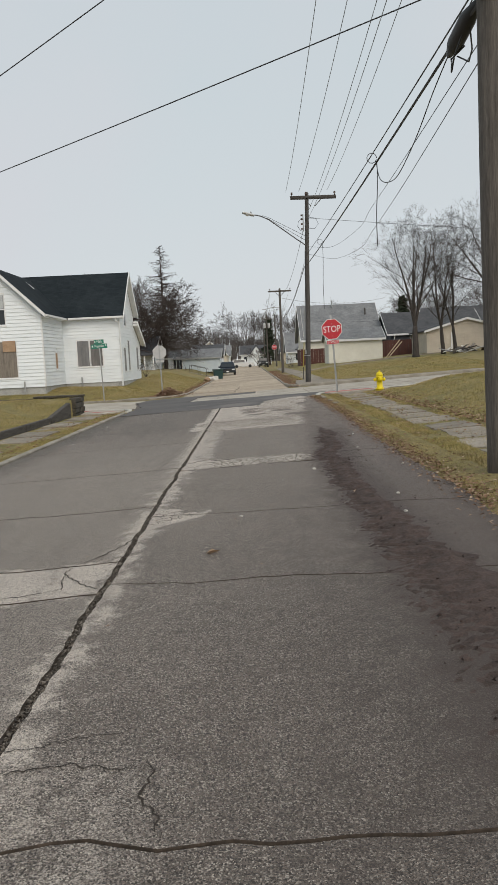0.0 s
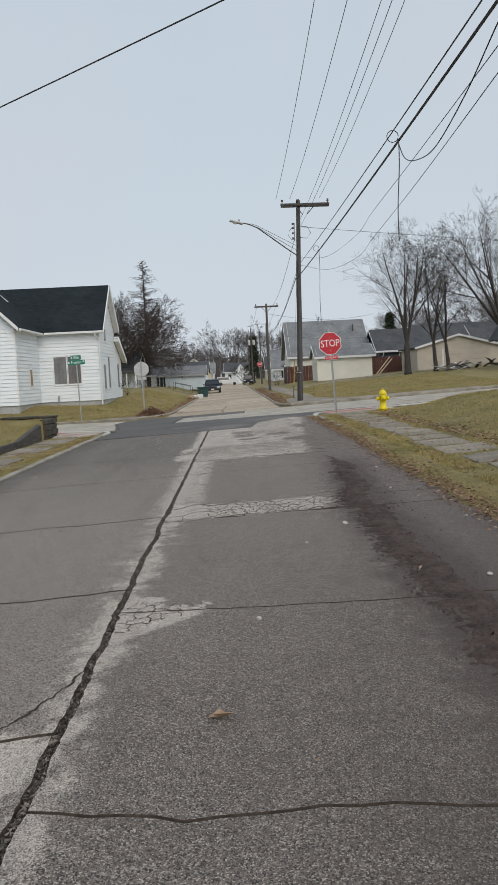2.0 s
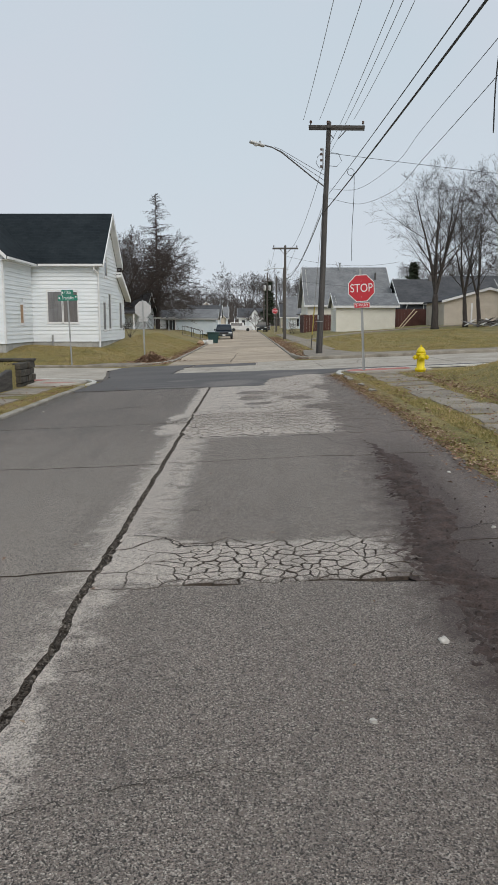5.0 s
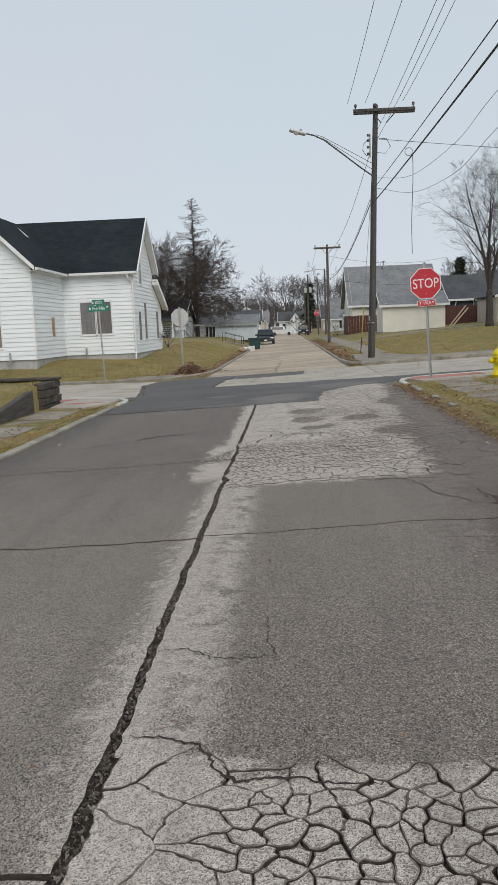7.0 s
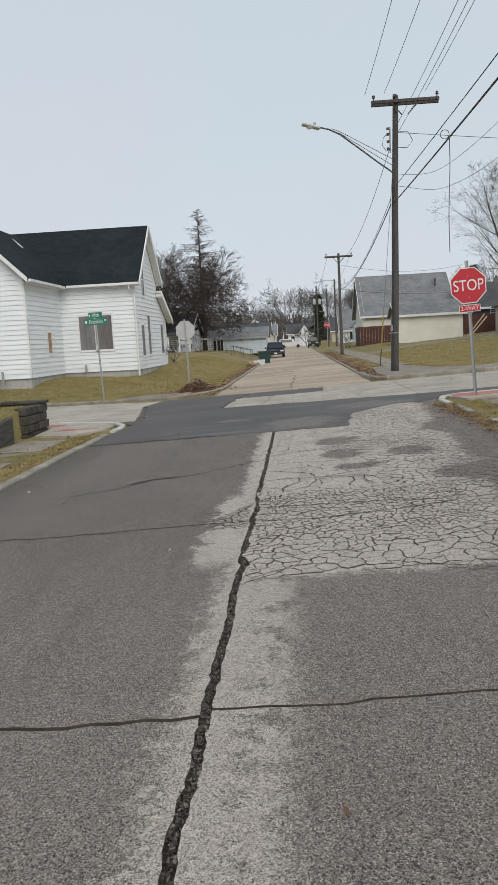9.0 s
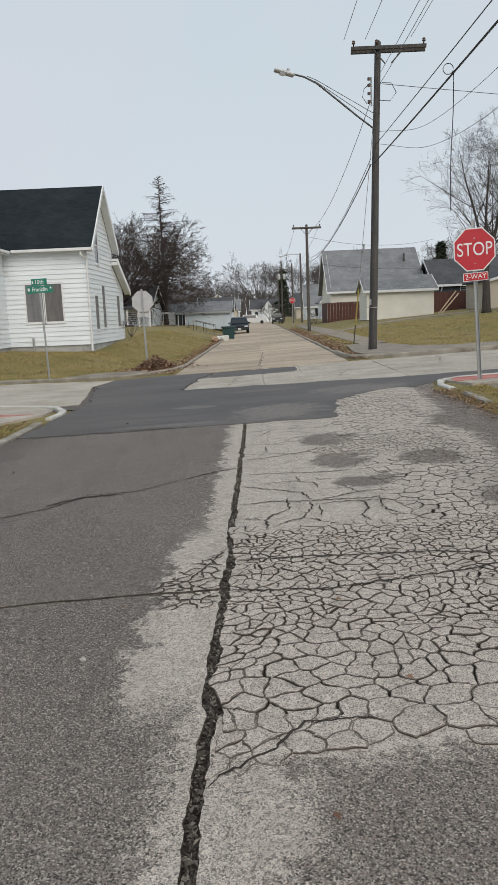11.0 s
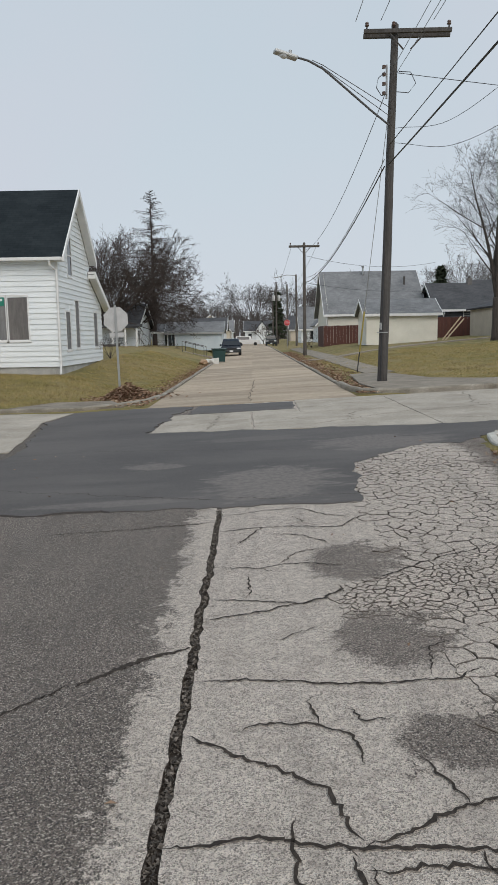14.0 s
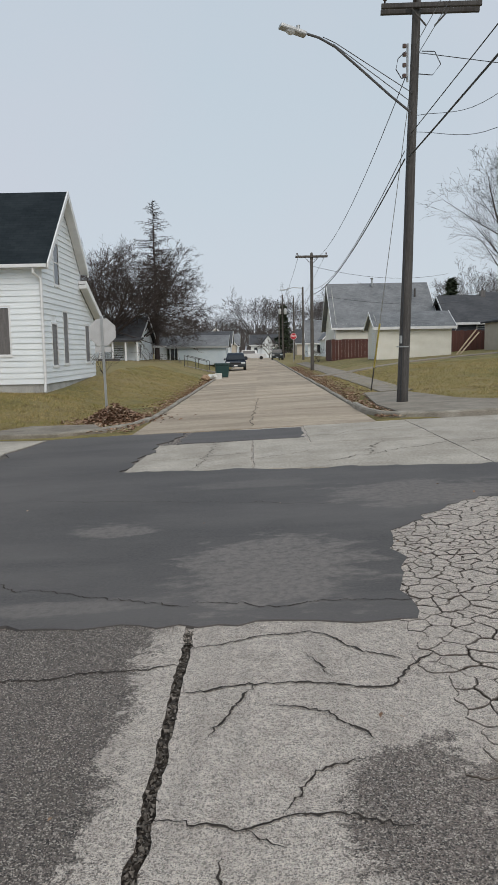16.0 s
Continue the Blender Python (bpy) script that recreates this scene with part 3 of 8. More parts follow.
def build_ground():
    xs = lines([(-900, -120, 130), (-120, -40, 10), (-40, -14, 2), (-14, -6.46, 0.5), (-6.46, -6.44, 0.02), (-6.44, -4.42, 0.5), (-4.42, -4.4, 0.02), (-4.4, -3.25, 0.4), (-3.25, -3.22, 0.03),
                (-3.22, 2.08, 1.3), (2.08, 2.1, 0.02), (2.1, 2.7, 0.3), (2.7, 2.72, 0.02), (2.72, 9, 0.45), (9, 34, 1.6), (34, 120, 10), (120, 900, 130)])
    ys = lines([(-300, -20, 40), (-20, 26, 1.0), (26, 29.58, 0.5), (29.58, 29.62, 0.04), (29.62, 29.85, 0.23), (29.85, 37.55, 1.1), (37.55, 37.62, 0.07), (37.62, 48, 0.65), (48, 100, 1.8), (100, 260, 8), (260, 1500, 120)])
    bm = bmesh.new()
    grid = []
    for y in ys:
        row = []
        for x in xs:
            z = land(x, y) + (0.015 * noise.noise((x * 0.9, y * 0.9, 0)) if not in_street(x, y) else -0.09)
            row.append(bm.verts.new((x, y, z)))
        grid.append(row)
    for a, b in zip(grid, grid[1:]):
        for i in range(len(xs) - 1):
            bm.faces.new((a[i], a[i + 1], b[i + 1], b[i]))
    return tagged(mesh_object("ground", bm, M_LAWN, True), "winter lawn ground, olive and straw grass with bare soil", "ground", kind="structure")


ground = build_ground()


# ---- street of old asphalt ----
def jagged(a, b, amp, seed, stepsize=0.12, freq=2.0):
    """A wandering crack line from a to b."""
    a, b = Vector(a), Vector(b)
    d = b - a
    n = max(2, int(d.length / stepsize))
    side = Vector((-d.y, d.x)).normalized()
    out = []
    for i in range(n + 1):
        p = a + d * (i / n)
        q = p * freq
        w = amp * (noise.noise((q.x, q.y, seed)) * 1.5 + 0.6 * noise.noise((q.x * 4, q.y * 4, seed + 9)) + 0.4 * noise.noise((q.x * 11, q.y * 11, seed + 4)))
        out.append(p + side * w)
    return out


road = mesh_object("road", prism([(-4.4, -30), (2.7, -30), (2.7, 30.3), (-4.4, 30.3)], -0.12, -0.022), M_CRACK_SHADE_DIRT)
tagged(road, "old cracked grey asphalt street with a dark middle seam", "road", kind="structure")

SEAM_X = -0.86
seam_edge = []


def clip_poly(poly, px, py, nx, ny):
    """Keeps the part of a convex outline where (p - P) . N <= 0."""
    out = []
    for i in range(len(poly)):
        a, b = poly[i], poly[(i + 1) % len(poly)]
        da, db = (a[0] - px) * nx + (a[1] - py) * ny, (b[0] - px) * nx + (b[1] - py) * ny
        if da <= 0:
            out.append(a)
        if (da < 0 < db) or (db < 0 < da):
            k = da / (da - db)
            out.append((a[0] + (b[0] - a[0]) * k, a[1] + (b[1] - a[1]) * k))
    return out


def cells_in(x0, x1, y0, y1, spacing, rng, gap):
    """Cracked pieces: Voronoi cells of scattered seeds, shrunk by half the gap. spacing: a function of the place."""
    seeds, grid, size = [], {}, 0.2
    tries = int((x1 - x0) * (y1 - y0) * 700)
    for _ in range(tries):
        x, y = rng.uniform(x0, x1), rng.uniform(y0, y1)
        s = spacing(x, y) * rng.uniform(0.45, 1.5)
        gx, gy = int(x / size), int(y / size)
        k = int(s / size) + 1
        if all((x - p[0]) ** 2 + (y - p[1]) ** 2 > s * s for i in range(gx - k, gx + k + 1) for j in range(gy - k, gy + k + 1) for p in grid.get((i, j), ())):
            seeds.append((x, y))
            grid.setdefault((gx, gy), []).append((x, y))
    arr = np.array(seeds)
    out = []
    for x, y in seeds:
        poly = [(x0, y0), (x1, y0), (x1, y1), (x0, y1)]
        d2 = ((arr - (x, y)) ** 2).sum(1)
        for i in np.argsort(d2)[1:18]:
            ox, oy = arr[i]
            dx, dy = ox - x, oy - y
            d = math.hypot(dx, dy)
            share = math.sin((x + ox) * 12.99 + (y + oy) * 78.23) * 437.58
            share -= math.floor(share)
            h = d / 2 - gap(x, y) * (0.4 + 1.2 * share * share) / 2
            poly = clip_poly(poly, x + dx / d * h, y + dy / d * h, dx / d, dy / d)
            if len(poly) < 3:
                break
        if len(poly) >= 3:
            out.append(poly)
    return out


def roughen(poly, seed, amp):
    """Extra points on an outline's sides, pushed about, so that broken edges are not straight."""
    out = []
    for i in range(len(poly)):
        a, b = poly[i], poly[(i + 1) % len(poly)]
        d = math.hypot(b[0] - a[0], b[1] - a[1])
        n = max(1, int(d / 0.018))
        for k in range(n):
            x, y = a[0] + (b[0] - a[0]) * k / n, a[1] + (b[1] - a[1]) * k / n
            e = 0.006 * noise.noise((x * 55, y * 55, seed * 7))
            x, y = x + e + 0.014 * noise.noise((x * 22, y * 22, 3)), y + e + 0.014 * noise.noise((x * 22, y * 22, 9))
            out.append((x + amp * noise.noise((x * 9, y * 9, 2)) + 3.2 * amp * noise.noise((x * 2.6, y * 2.6, 6)), y + amp * noise.noise((x * 9, y * 9, 7)) + 3.2 * amp * noise.noise((x * 2.6, y * 2.6, 11))))
    return out


def panel_outline(x0, x1, ylo, yhi, gap, sx0=0.02, sx1=0.02):
    """A road panel between two cross cracks; ylo and yhi give (y at x0, y at x1, seed)."""
    low = jagged((x0, ylo[0]), (x1, ylo[1]), 0.05, ylo[2])
    high = jagged((x0, yhi[0]), (x1, yhi[1]), 0.05, yhi[2])
    pts = [(p.x, p.y + gap / 2) for p in low]
    def side(p, q, seed, amp, shift):
        line = jagged(p, q, amp, seed, 0.04, 1.3)
        line = [v + Vector((0.012 * noise.noise((v.y * 5, 0.3, 2)) + 0.01 * noise.noise((v.y * 17, 0.3, 2)) + 0.008 * noise.noise((v.y * 11, x0, 2)) + 0.007 * noise.noise((v.y * 38, x0, 2)), 0)) for v in line]
        return [(v.x + shift, v.y) for v in line[1:-1]]
    right = side((x1, pts[-1][1]), (x1, high[-1].y - gap / 2), 40 if abs(x1 - SEAM_X) < 0.2 else 77, 0.016, 0)
    top = [(p.x, p.y - gap / 2) for p in high][::-1]
    if abs(x1 - SEAM_X) < 0.2:
        seam_edge.extend((p[1], p[0] - x1) for p in right)
    left = side((x0, pts[0][1]), (x0, high[0].y - gap / 2), 40 if abs(x0 - SEAM_X) < 0.2 else 78, 0.016, 0)[::-1]
    out = []
    for p in pts + right + top + left:
        if not out or math.hypot(p[0] - out[-1][0], p[1] - out[-1][1]) > 0.012:
            out.append(p)
    return out


LEFT_CRACKS = [-30, -22, -14, -6, -1.2, 2.66, 5.4, 6.26, 8.54, 11.55, 15.36, 19.02, 25.95]
RIGHT_CRACKS = [-30, -22, -14, -6, -1.2, 2.6, 5.6, 7.98, 11.3, 12.2, 15.42, 17.3]
RIGHT_TILT = {5.6: -0.45, 7.98: -0.4, 11.3: -0.2, 12.2: -0.35, 15.42: 0.02, 17.3: -0.4}
SEAM_HALF = 0.026
for lo, hi in zip(LEFT_CRACKS, LEFT_CRACKS[1:]):
    tilt = 0.06 if lo > 0 else 0.0
    if lo == 5.4:
        tilt = 0.25
    o = panel_outline(-4.4, SEAM_X - SEAM_HALF, (lo - tilt, lo, lo), (hi - (0.25 if hi == 5.4 else 0.06 if hi > 0 else 0), hi, hi), 0.03)
    part("asphalt_panel", prism(o, -0.1, 0.0, dirty=True), M_ASPHALT, road, edge=M_CRACK)
seam_edge.sort()


def seam_shift(y):
    """How far the seam wanders sideways at y."""
    return float(np.interp(y, [p[0] for p in seam_edge], [p[1] for p in seam_edge]))


def along_seam(o):
    """Lets the near side of a panel follow the seam."""
    return [(SEAM_X + SEAM_HALF + seam_shift(y) + 0.01 * noise.noise((y * 13, 4, 1)) + 0.006 * noise.noise((y * 41, 4, 1)), y) if x < SEAM_X + 0.09 else (x, y) for x, y in o]


for lo, hi in zip(RIGHT_CRACKS, RIGHT_CRACKS[1:]):
    x0 = 1.14 if lo == 11.3 else SEAM_X + SEAM_HALF
    k = (x0 - SEAM_X) / 3.56
    o = panel_outline(x0, 2.7, (lo + k * RIGHT_TILT.get(lo, -0.12), lo + RIGHT_TILT.get(lo, -0.12), lo + 3), (hi + k * RIGHT_TILT.get(hi, -0.12), hi + RIGHT_TILT.get(hi, -0.12), hi + 3), 0.02)
    part("asphalt_panel", prism(along_seam(o), -0.1, 0.0, dirty=True), M_ASPHALT, road, edge=M_CRACK)


# ---- the broken stretch before the crossing ----
def diagonal(x):
    """The long slanting crack: its y at x."""
    return 22.9 + 0.3 * (x + 0.86) if x < -0.17 else 23.16 + 0.72 * (x + 0.17)


def sound_area(x, y):
    """Where the broken stretch still holds together in large plates."""
    if not (20.15 < y < 25.95):
        return False
    if x < 0.02:
        return True
    if x > 0.52:
        return False
    return not (22.88 < y < diagonal(x) + 0.02)


def broken_cells(x0, x1, y0, y1, spacing, seed, gap, keep=None):
    rng = random.Random(seed)
    cells = []
    for poly in cells_in(x0, x1, y0, y1, spacing, rng, gap):
        cx, cy = sum(p[0] for p in poly) / len(poly), sum(p[1] for p in poly) / len(poly)
        if keep is None or keep(cx, cy) or any(keep(*p) for p in poly):
            cells.append((cx, cy, poly))
    return cells


def alligator_spacing(x, y):
    v = noise.noise((x * 0.8, y * 0.8, 3.3))
    if y < 17.9:
        s = 0.16 if x < 1.2 else 0.28
    elif y < 18.35:
        s = 0.09 if x < 1.2 else 0.24
    elif y < 20.1:
        s = 0.055 if x < 1.2 else 0.16
    elif x > 0.0 and 22.8 < y < diagonal(x) + 0.05 and x < 1.5:
        s = 0.062
    elif y > 24.4:
        s = 0.15
    else:
        s = 0.2
    if x > 1.9:
        s = max(s, 0.34)
    return s * (1 + 0.75 * v)


def alligator_gap(x, y):
    if 22.8 < y < 24.3:
        return 0.005
    return (0.0065 if 18.0 < y < 20.3 else 0.007) * (1 + 0.9 * noise.noise((x * 2.3, y * 2.3, 8)))


def lower_edge(x):
    return 17.2 + 0.2 * math.sin((x + 0.9) * 1.9)


broken = broken_cells(SEAM_X + SEAM_HALF, 2.7, 16.9, 29.9, alligator_spacing, 11, alligator_gap, lambda x, y: y > lower_edge(x) + 0.03 and not sound_area(x, y) and not (x < 0.5 and y > 25.8))
broken += broken_cells(SEAM_X + SEAM_HALF, 1.2, 11.24, 12.3, lambda x, y: 0.1 if y < 12.05 - 0.12 * x and -0.4 < x else 0.42, 5, lambda x, y: 0.008)
broken.sort(key=lambda c: abs(c[0]) + abs(c[1] - 19.5) * 0.6)
rest = bmesh.new()
piece_rng = random.Random(4)
for i, (cx, cy, poly) in enumerate(broken):
    lift = piece_rng.uniform(0.0008, 0.0055)
    shape = roughen(poly, cx, 0.022)
    if abs(cx - SEAM_X) < 0.9:
        shape = [(x + seam_shift(y) * max(0.0, 1 - abs(x - SEAM_X) / 0.6), y) for x, y in shape]
    if i < 300:
        pm = rimmed(shape, -0.05, lift)
        bmesh.ops.recalc_face_normals(pm, faces=pm.faces)
        ob = part("asphalt_piece", pm, M_ASPHALT, road, edge=M_CRACK)
        ob.data.materials.append(M_EDGE)
    else:
        rimmed(shape, -0.05, lift, bm=rest)
bmesh.ops.recalc_face_normals(rest, faces=rest.faces)
rest_ob = part("asphalt_fragments", rest, M_ASPHALT, road, edge=M_CRACK)
rest_ob["kind"] = "stuff"
rest_ob.data.materials.append(M_EDGE)
plate = [(SEAM_X + SEAM_HALF, 20.1), (0.1, 20.1), (0.54, 20.1), (0.54, 22.93), (0.1, 22.95), (0.03, 23.2), (0.14, 23.36), (0.54, 23.64), (0.54, 25.8), (SEAM_X + SEAM_HALF, 25.9)]
plate_pts = []
for p, q in zip(plate, plate[1:] + plate[:1]):
    plate_pts += [(v.x, v.y) for v in jagged(p, q, 0.02, 88, 0.05, 3.0)[:-1]]
part("asphalt_panel", prism(along_seam(plate_pts), -0.1, -0.002, dirty=True), M_ASPHALT, road, edge=M_CRACK)
part("asphalt_panel", prism(along_seam(panel_outline(SEAM_X + SEAM_HALF, 0.9, (11.5, 11.3, 61), (12.38, 11.95, 62), 0.02)), -0.1, -0.03, dirty=True), M_CRACK, road, edge=M_CRACK)
part("asphalt_panel", prism(along_seam(panel_outline(SEAM_X + SEAM_HALF, 2.7, (16.95, 16.6, 20.3), (17.62, 17.25, 20.3), 0.02)), -0.1, -0.003, dirty=True), M_ASPHALT, road, edge=M_CRACK)


def crack_line(way, width, seed, amp=0.03, parent=None, lift=0.004, name="crack"):
    """A dirt-filled crack through a few turning points, kinked and ragged at its edges. It lies flush, its shade put
    into the dark colour.
    """
    pts = []
    for a, b in zip(way, way[1:]):
        pts += jagged(a, b, amp, seed, 0.02, 3.5)[:-1]
    pts.append(Vector(way[-1]))
    kink = [p + Vector((0.012 * noise.noise((p.x * 38, p.y * 38, seed)) + 0.006 * noise.noise((p.x * 95, p.y * 95, seed)), 0.016 * noise.noise((p.x * 38, p.y * 38, seed + 3)) + 0.008 * noise.noise((p.x * 95, p.y * 95, seed + 3)))) for p in pts]
    bm = bmesh.new()
    rows = []
    for i, p in enumerate(kink):
        d = (kink[min(i + 2, len(kink) - 1)] - kink[max(i - 2, 0)]).normalized()
        end = min(1.0, 0.15 + min(i, len(kink) - 1 - i) * 0.15)
        n = Vector((-d.y, d.x)) * width * end
        wl = 0.5 + 1.0 * abs(noise.noise((p.x * 7, p.y * 7, seed))) + 0.75 * noise.noise((p.x * 60, p.y * 60, seed))
        wr_ = 0.5 + 1.0 * abs(noise.noise((p.x * 7, p.y * 7, seed + 5))) + 0.75 * noise.noise((p.x * 60, p.y * 60, seed + 5))
        rows.append([bm.verts.new((q.x, q.y, base_fall(q.x) + lift)) for q in (p + n * max(0.15, wl), p - n * max(0.15, wr_))])
    for p, q in zip(rows, rows[1:]):
        bm.faces.new((p[0], p[1], q[1], q[0]))
    return part(name, bm, M_CRACK_SHADE_DIRT, parent or road)


def crack_ribbon(a, b, width, seed, amp=0.06, parent=None, lift=0.004):
    return crack_line([a, b], width, seed, amp, parent, lift)


S = SEAM_X + 0.02
# plates between the dense stretch and the crossing
crack_line([(S, 22.92), (-0.46, 23.06), (-0.17, 23.18), (0.27, 23.53), (0.77, 23.92), (1.3, 24.2)], 0.011, 201)
crack_line([(S, 23.27), (-0.54, 23.24), (-0.29, 23.14), (-0.12, 23.17)], 0.008, 202)
crack_line([(-0.58, 23.74), (-0.55, 23.5), (-0.61, 23.25)], 0.007, 203)
crack_line([(S, 23.95), (-0.52, 23.87), (-0.37, 23.95), (-0.1, 23.94), (0.1, 23.86)], 0.008, 204)
crack_line([(-0.37, 23.95), (-0.23, 24.23), (0.0, 24.3)], 0.007, 205)
crack_line([(-0.52, 23.87), (-0.36, 23.76)], 0.007, 206)
crack_line([(S, 24.94), (-0.46, 25.01), (0.18, 24.93), (0.47, 25.32)], 0.009, 207)
crack_line([(-0.46, 25.01), (-0.67, 24.51)], 0.008, 208)
crack_line([(-0.42, 24.78), (-0.14, 24.69), (0.05, 24.42)], 0.008, 209)
crack_line([(S, 25.5), (-0.5, 25.62), (-0.15, 25.68), (0.08, 25.38), (0.3, 25.2)], 0.008, 210)
crack_line([(-0.2, 25.35), (-0.1, 25.05)], 0.006, 211)
crack_line([(S, 22.13), (-0.58, 22.17), (-0.12, 22.06), (0.38, 22.06), (0.53, 22.17)], 0.009, 212)
crack_line([(S, 21.68), (-0.64, 21.49), (-0.45, 21.41), (-0.29, 21.25), (-0.2, 20.97)], 0.011, 213)
crack_line([(-0.64, 21.68), (-0.44, 21.76), (-0.27, 21.7), (-0.15, 21.55), (-0.12, 21.39)], 0.009, 214)
crack_line([(-0.3, 21.95), (-0.27, 21.7)], 0.008, 215)
crack_line([(-0.17, 21.85), (-0.08, 21.72), (0.08, 21.72)], 0.008, 216)
crack_line([(S, 20.99), (-0.54, 20.99), (-0.2, 20.94), (0.15, 20.91), (0.5, 20.88)], 0.012, 217)
crack_line([(-0.2, 20.94), (0.05, 21.05), (0.3, 21.16), (0.5, 21.22)], 0.01, 218)
crack_line([(-0.2, 20.84), (0.1, 20.84), (0.5, 20.8)], 0.01, 219)
crack_line([(-0.42, 21.11), (-0.43, 20.72), (-0.55, 20.56), (-0.62, 20.43), (-0.58, 20.2)], 0.01, 220)
crack_line([(S, 20.55), (-0.7, 20.49), (-0.62, 20.43)], 0.01, 221)
crack_line([(-0.22, 20.93), (-0.3, 20.42), (-0.41, 20.4), (-0.57, 20.23)], 0.01, 222)
crack_line([(-0.3, 20.42), (-0.22, 20.37), (-0.16, 20.28), (0.02, 20.16)], 0.01, 223)
crack_line([(-0.15, 20.85), (-0.15, 20.62), (-0.2, 20.43)], 0.009, 224)
crack_line([(S, 20.32), (-0.77, 20.33), (-0.72, 20.15)], 0.01, 225)
crack_line([(0.15, 20.9), (0.2, 20.6), (0.14, 20.4), (0.2, 20.2)], 0.01, 226)
crack_line([(0.35, 20.86), (0.32, 20.5), (0.44, 20.3)], 0.009, 227)
crack_line([(0.08, 21.45), (0.12, 21.3), (0.2, 21.12)], 0.008, 228)
crack_line([(-0.44, 22.59), (-0.28, 22.67), (-0.15, 22.76)], 0.006, 229)
crack_line([(-0.55, 22.35), (-0.4, 22.44)], 0.005, 230)
crack_line([(0.3, 22.1), (0.36, 22.4), (0.5, 22.5)], 0.007, 231)
# long cracks across the dense stretch
crack_line([(S, 18.98), (-0.37, 18.88), (0.29, 19.0), (1.1, 19.2)], 0.014, 232, lift=0.007)
crack_line([(S, 19.52), (-0.31, 19.49), (0.42, 19.41), (1.0, 19.3)], 0.012, 233, lift=0.007)
crack_line([(S, 17.14), (-0.48, 17.5), (0.13, 17.5), (0.6, 17.3), (1.1, 17.05), (1.2, 16.4), (1.5, 15.9)], 0.008, 234)
# the far lane
crack_line([(-2.4, 25.15), (-1.6, 25.2), (-0.88, 25.26)], 0.011, 235)
crack_line([(-3.3, 20.9), (-2.57, 21.37), (-2.27, 21.81), (-1.82, 21.78), (-1.4, 22.2)], 0.012, 236)
crack_line([(-1.42, 22.18), (-1.1, 22.46), (-0.88, 22.57)], 0.022, 238, 0.015)
crack_line([(-2.6, 21.45), (-2.3, 21.72), (-1.95, 21.72)], 0.04, 237)
crack_line([(-1.31, 19.08), (-1.08, 19.2), (-0.95, 19.6), (-0.89, 19.8)], 0.009, 239)
crack_line([(-1.31, 19.05), (-1.1, 18.9), (-0.9, 18.85)], 0.009, 240)
# the pale patch and the first cross cracks
crack_line([(-1.23, 6.21), (-1.25, 6.0), (-1.08, 5.71), (-0.88, 5.5)], 0.007, 241)
crack_line([(-1.25, 6.0), (-1.2, 5.61), (-1.47, 5.46), (-2.2, 5.5)], 0.006, 242)
crack_line([(-0.88, 7.05), (-1.05, 6.45), (-1.2, 6.27)], 0.01, 243)
crack_line([(-0.8, 12.4), (-0.5, 12.3), (-0.31, 12.04), (0.2, 12.0)], 0.01, 244)


def crack_net(x0, x1, y0, y1, spacing, seed, width, keep):
    """A net of fine dirt-filled cracks round broken pieces."""
    bm = bmesh.new()
    done = set()
    for poly in cells_in(x0, x1, y0, y1, lambda x, y: spacing, random.Random(seed), lambda x, y: 0.0):
        for i in range(len(poly)):
            a, b = poly[i], poly[(i + 1) % len(poly)]
            m = ((a[0] + b[0]) / 2, (a[1] + b[1]) / 2)
            key = (round(m[0], 3), round(m[1], 3))
            if key in done or not keep(*m) or not (x0 + 0.01 < m[0] < x1 - 0.01 and y0 + 0.01 < m[1] < y1 - 0.01):
                continue
            done.add(key)
            pts = jagged(a, b, 0.05, seed, 0.03, 9.0)
            rows = []
            for k, p in enumerate(pts):
                d = (pts[min(k + 1, len(pts) - 1)] - pts[max(k - 1, 0)]).normalized()
                s = Vector((-d.y, d.x)) * width * (0.6 + 0.8 * abs(noise.noise((p.x * 7, p.y * 7, seed))))
                rows.append([bm.verts.new((q.x, q.y, base_fall(q.x) + 0.0035)) for q in (p + s, p - s)])
            for p, q in zip(rows, rows[1:]):
                bm.faces.new((p[0], p[1], q[1], q[0]))
    part("crack_net", bm, M_CRACK, road)


crack_net(-0.82, -0.25, 7.5, 8.3, 0.15, 3, 0.005, lambda x, y: y < 8.25 - 0.6 * (x + 0.82) and y > 7.55 + 0.75 * (x + 0.82))
crack_net(-1.4, -0.895, 18.75, 19.75, 0.11, 6, 0.007, lambda x, y: x > -1.32 + 0.55 * abs(y - 19.05))

for a, b, w, sd in (((-0.85, 13.2), (-0.2, 13.05), 0.005, 6), ((-0.2, 13.05), (-0.3, 13.7), 0.004, 7), ((0.95, 11.4), (1.9, 11.0), 0.006, 8), ((-2.5, 2.9), (-0.3, 3.4), 0.004, 12),
                    ((1.0, 15.0), (2.6, 14.3), 0.006, 15), ((1.1, 12.1), (2.3, 12.4), 0.006, 17), ((-0.2, 3.1), (-0.1, 2.6), 0.006, 18), ((-0.85, 3.1), (-0.2, 3.05), 0.005, 19),
                    ((-0.8, 9.1), (0.3, 9.35), 0.003, 20), ((-0.75, 10.1), (-0.3, 10.3), 0.004, 21), ((0.1, 8.7), (1.0, 8.6), 0.003, 22)):
    crack_ribbon(a, b, w, sd)

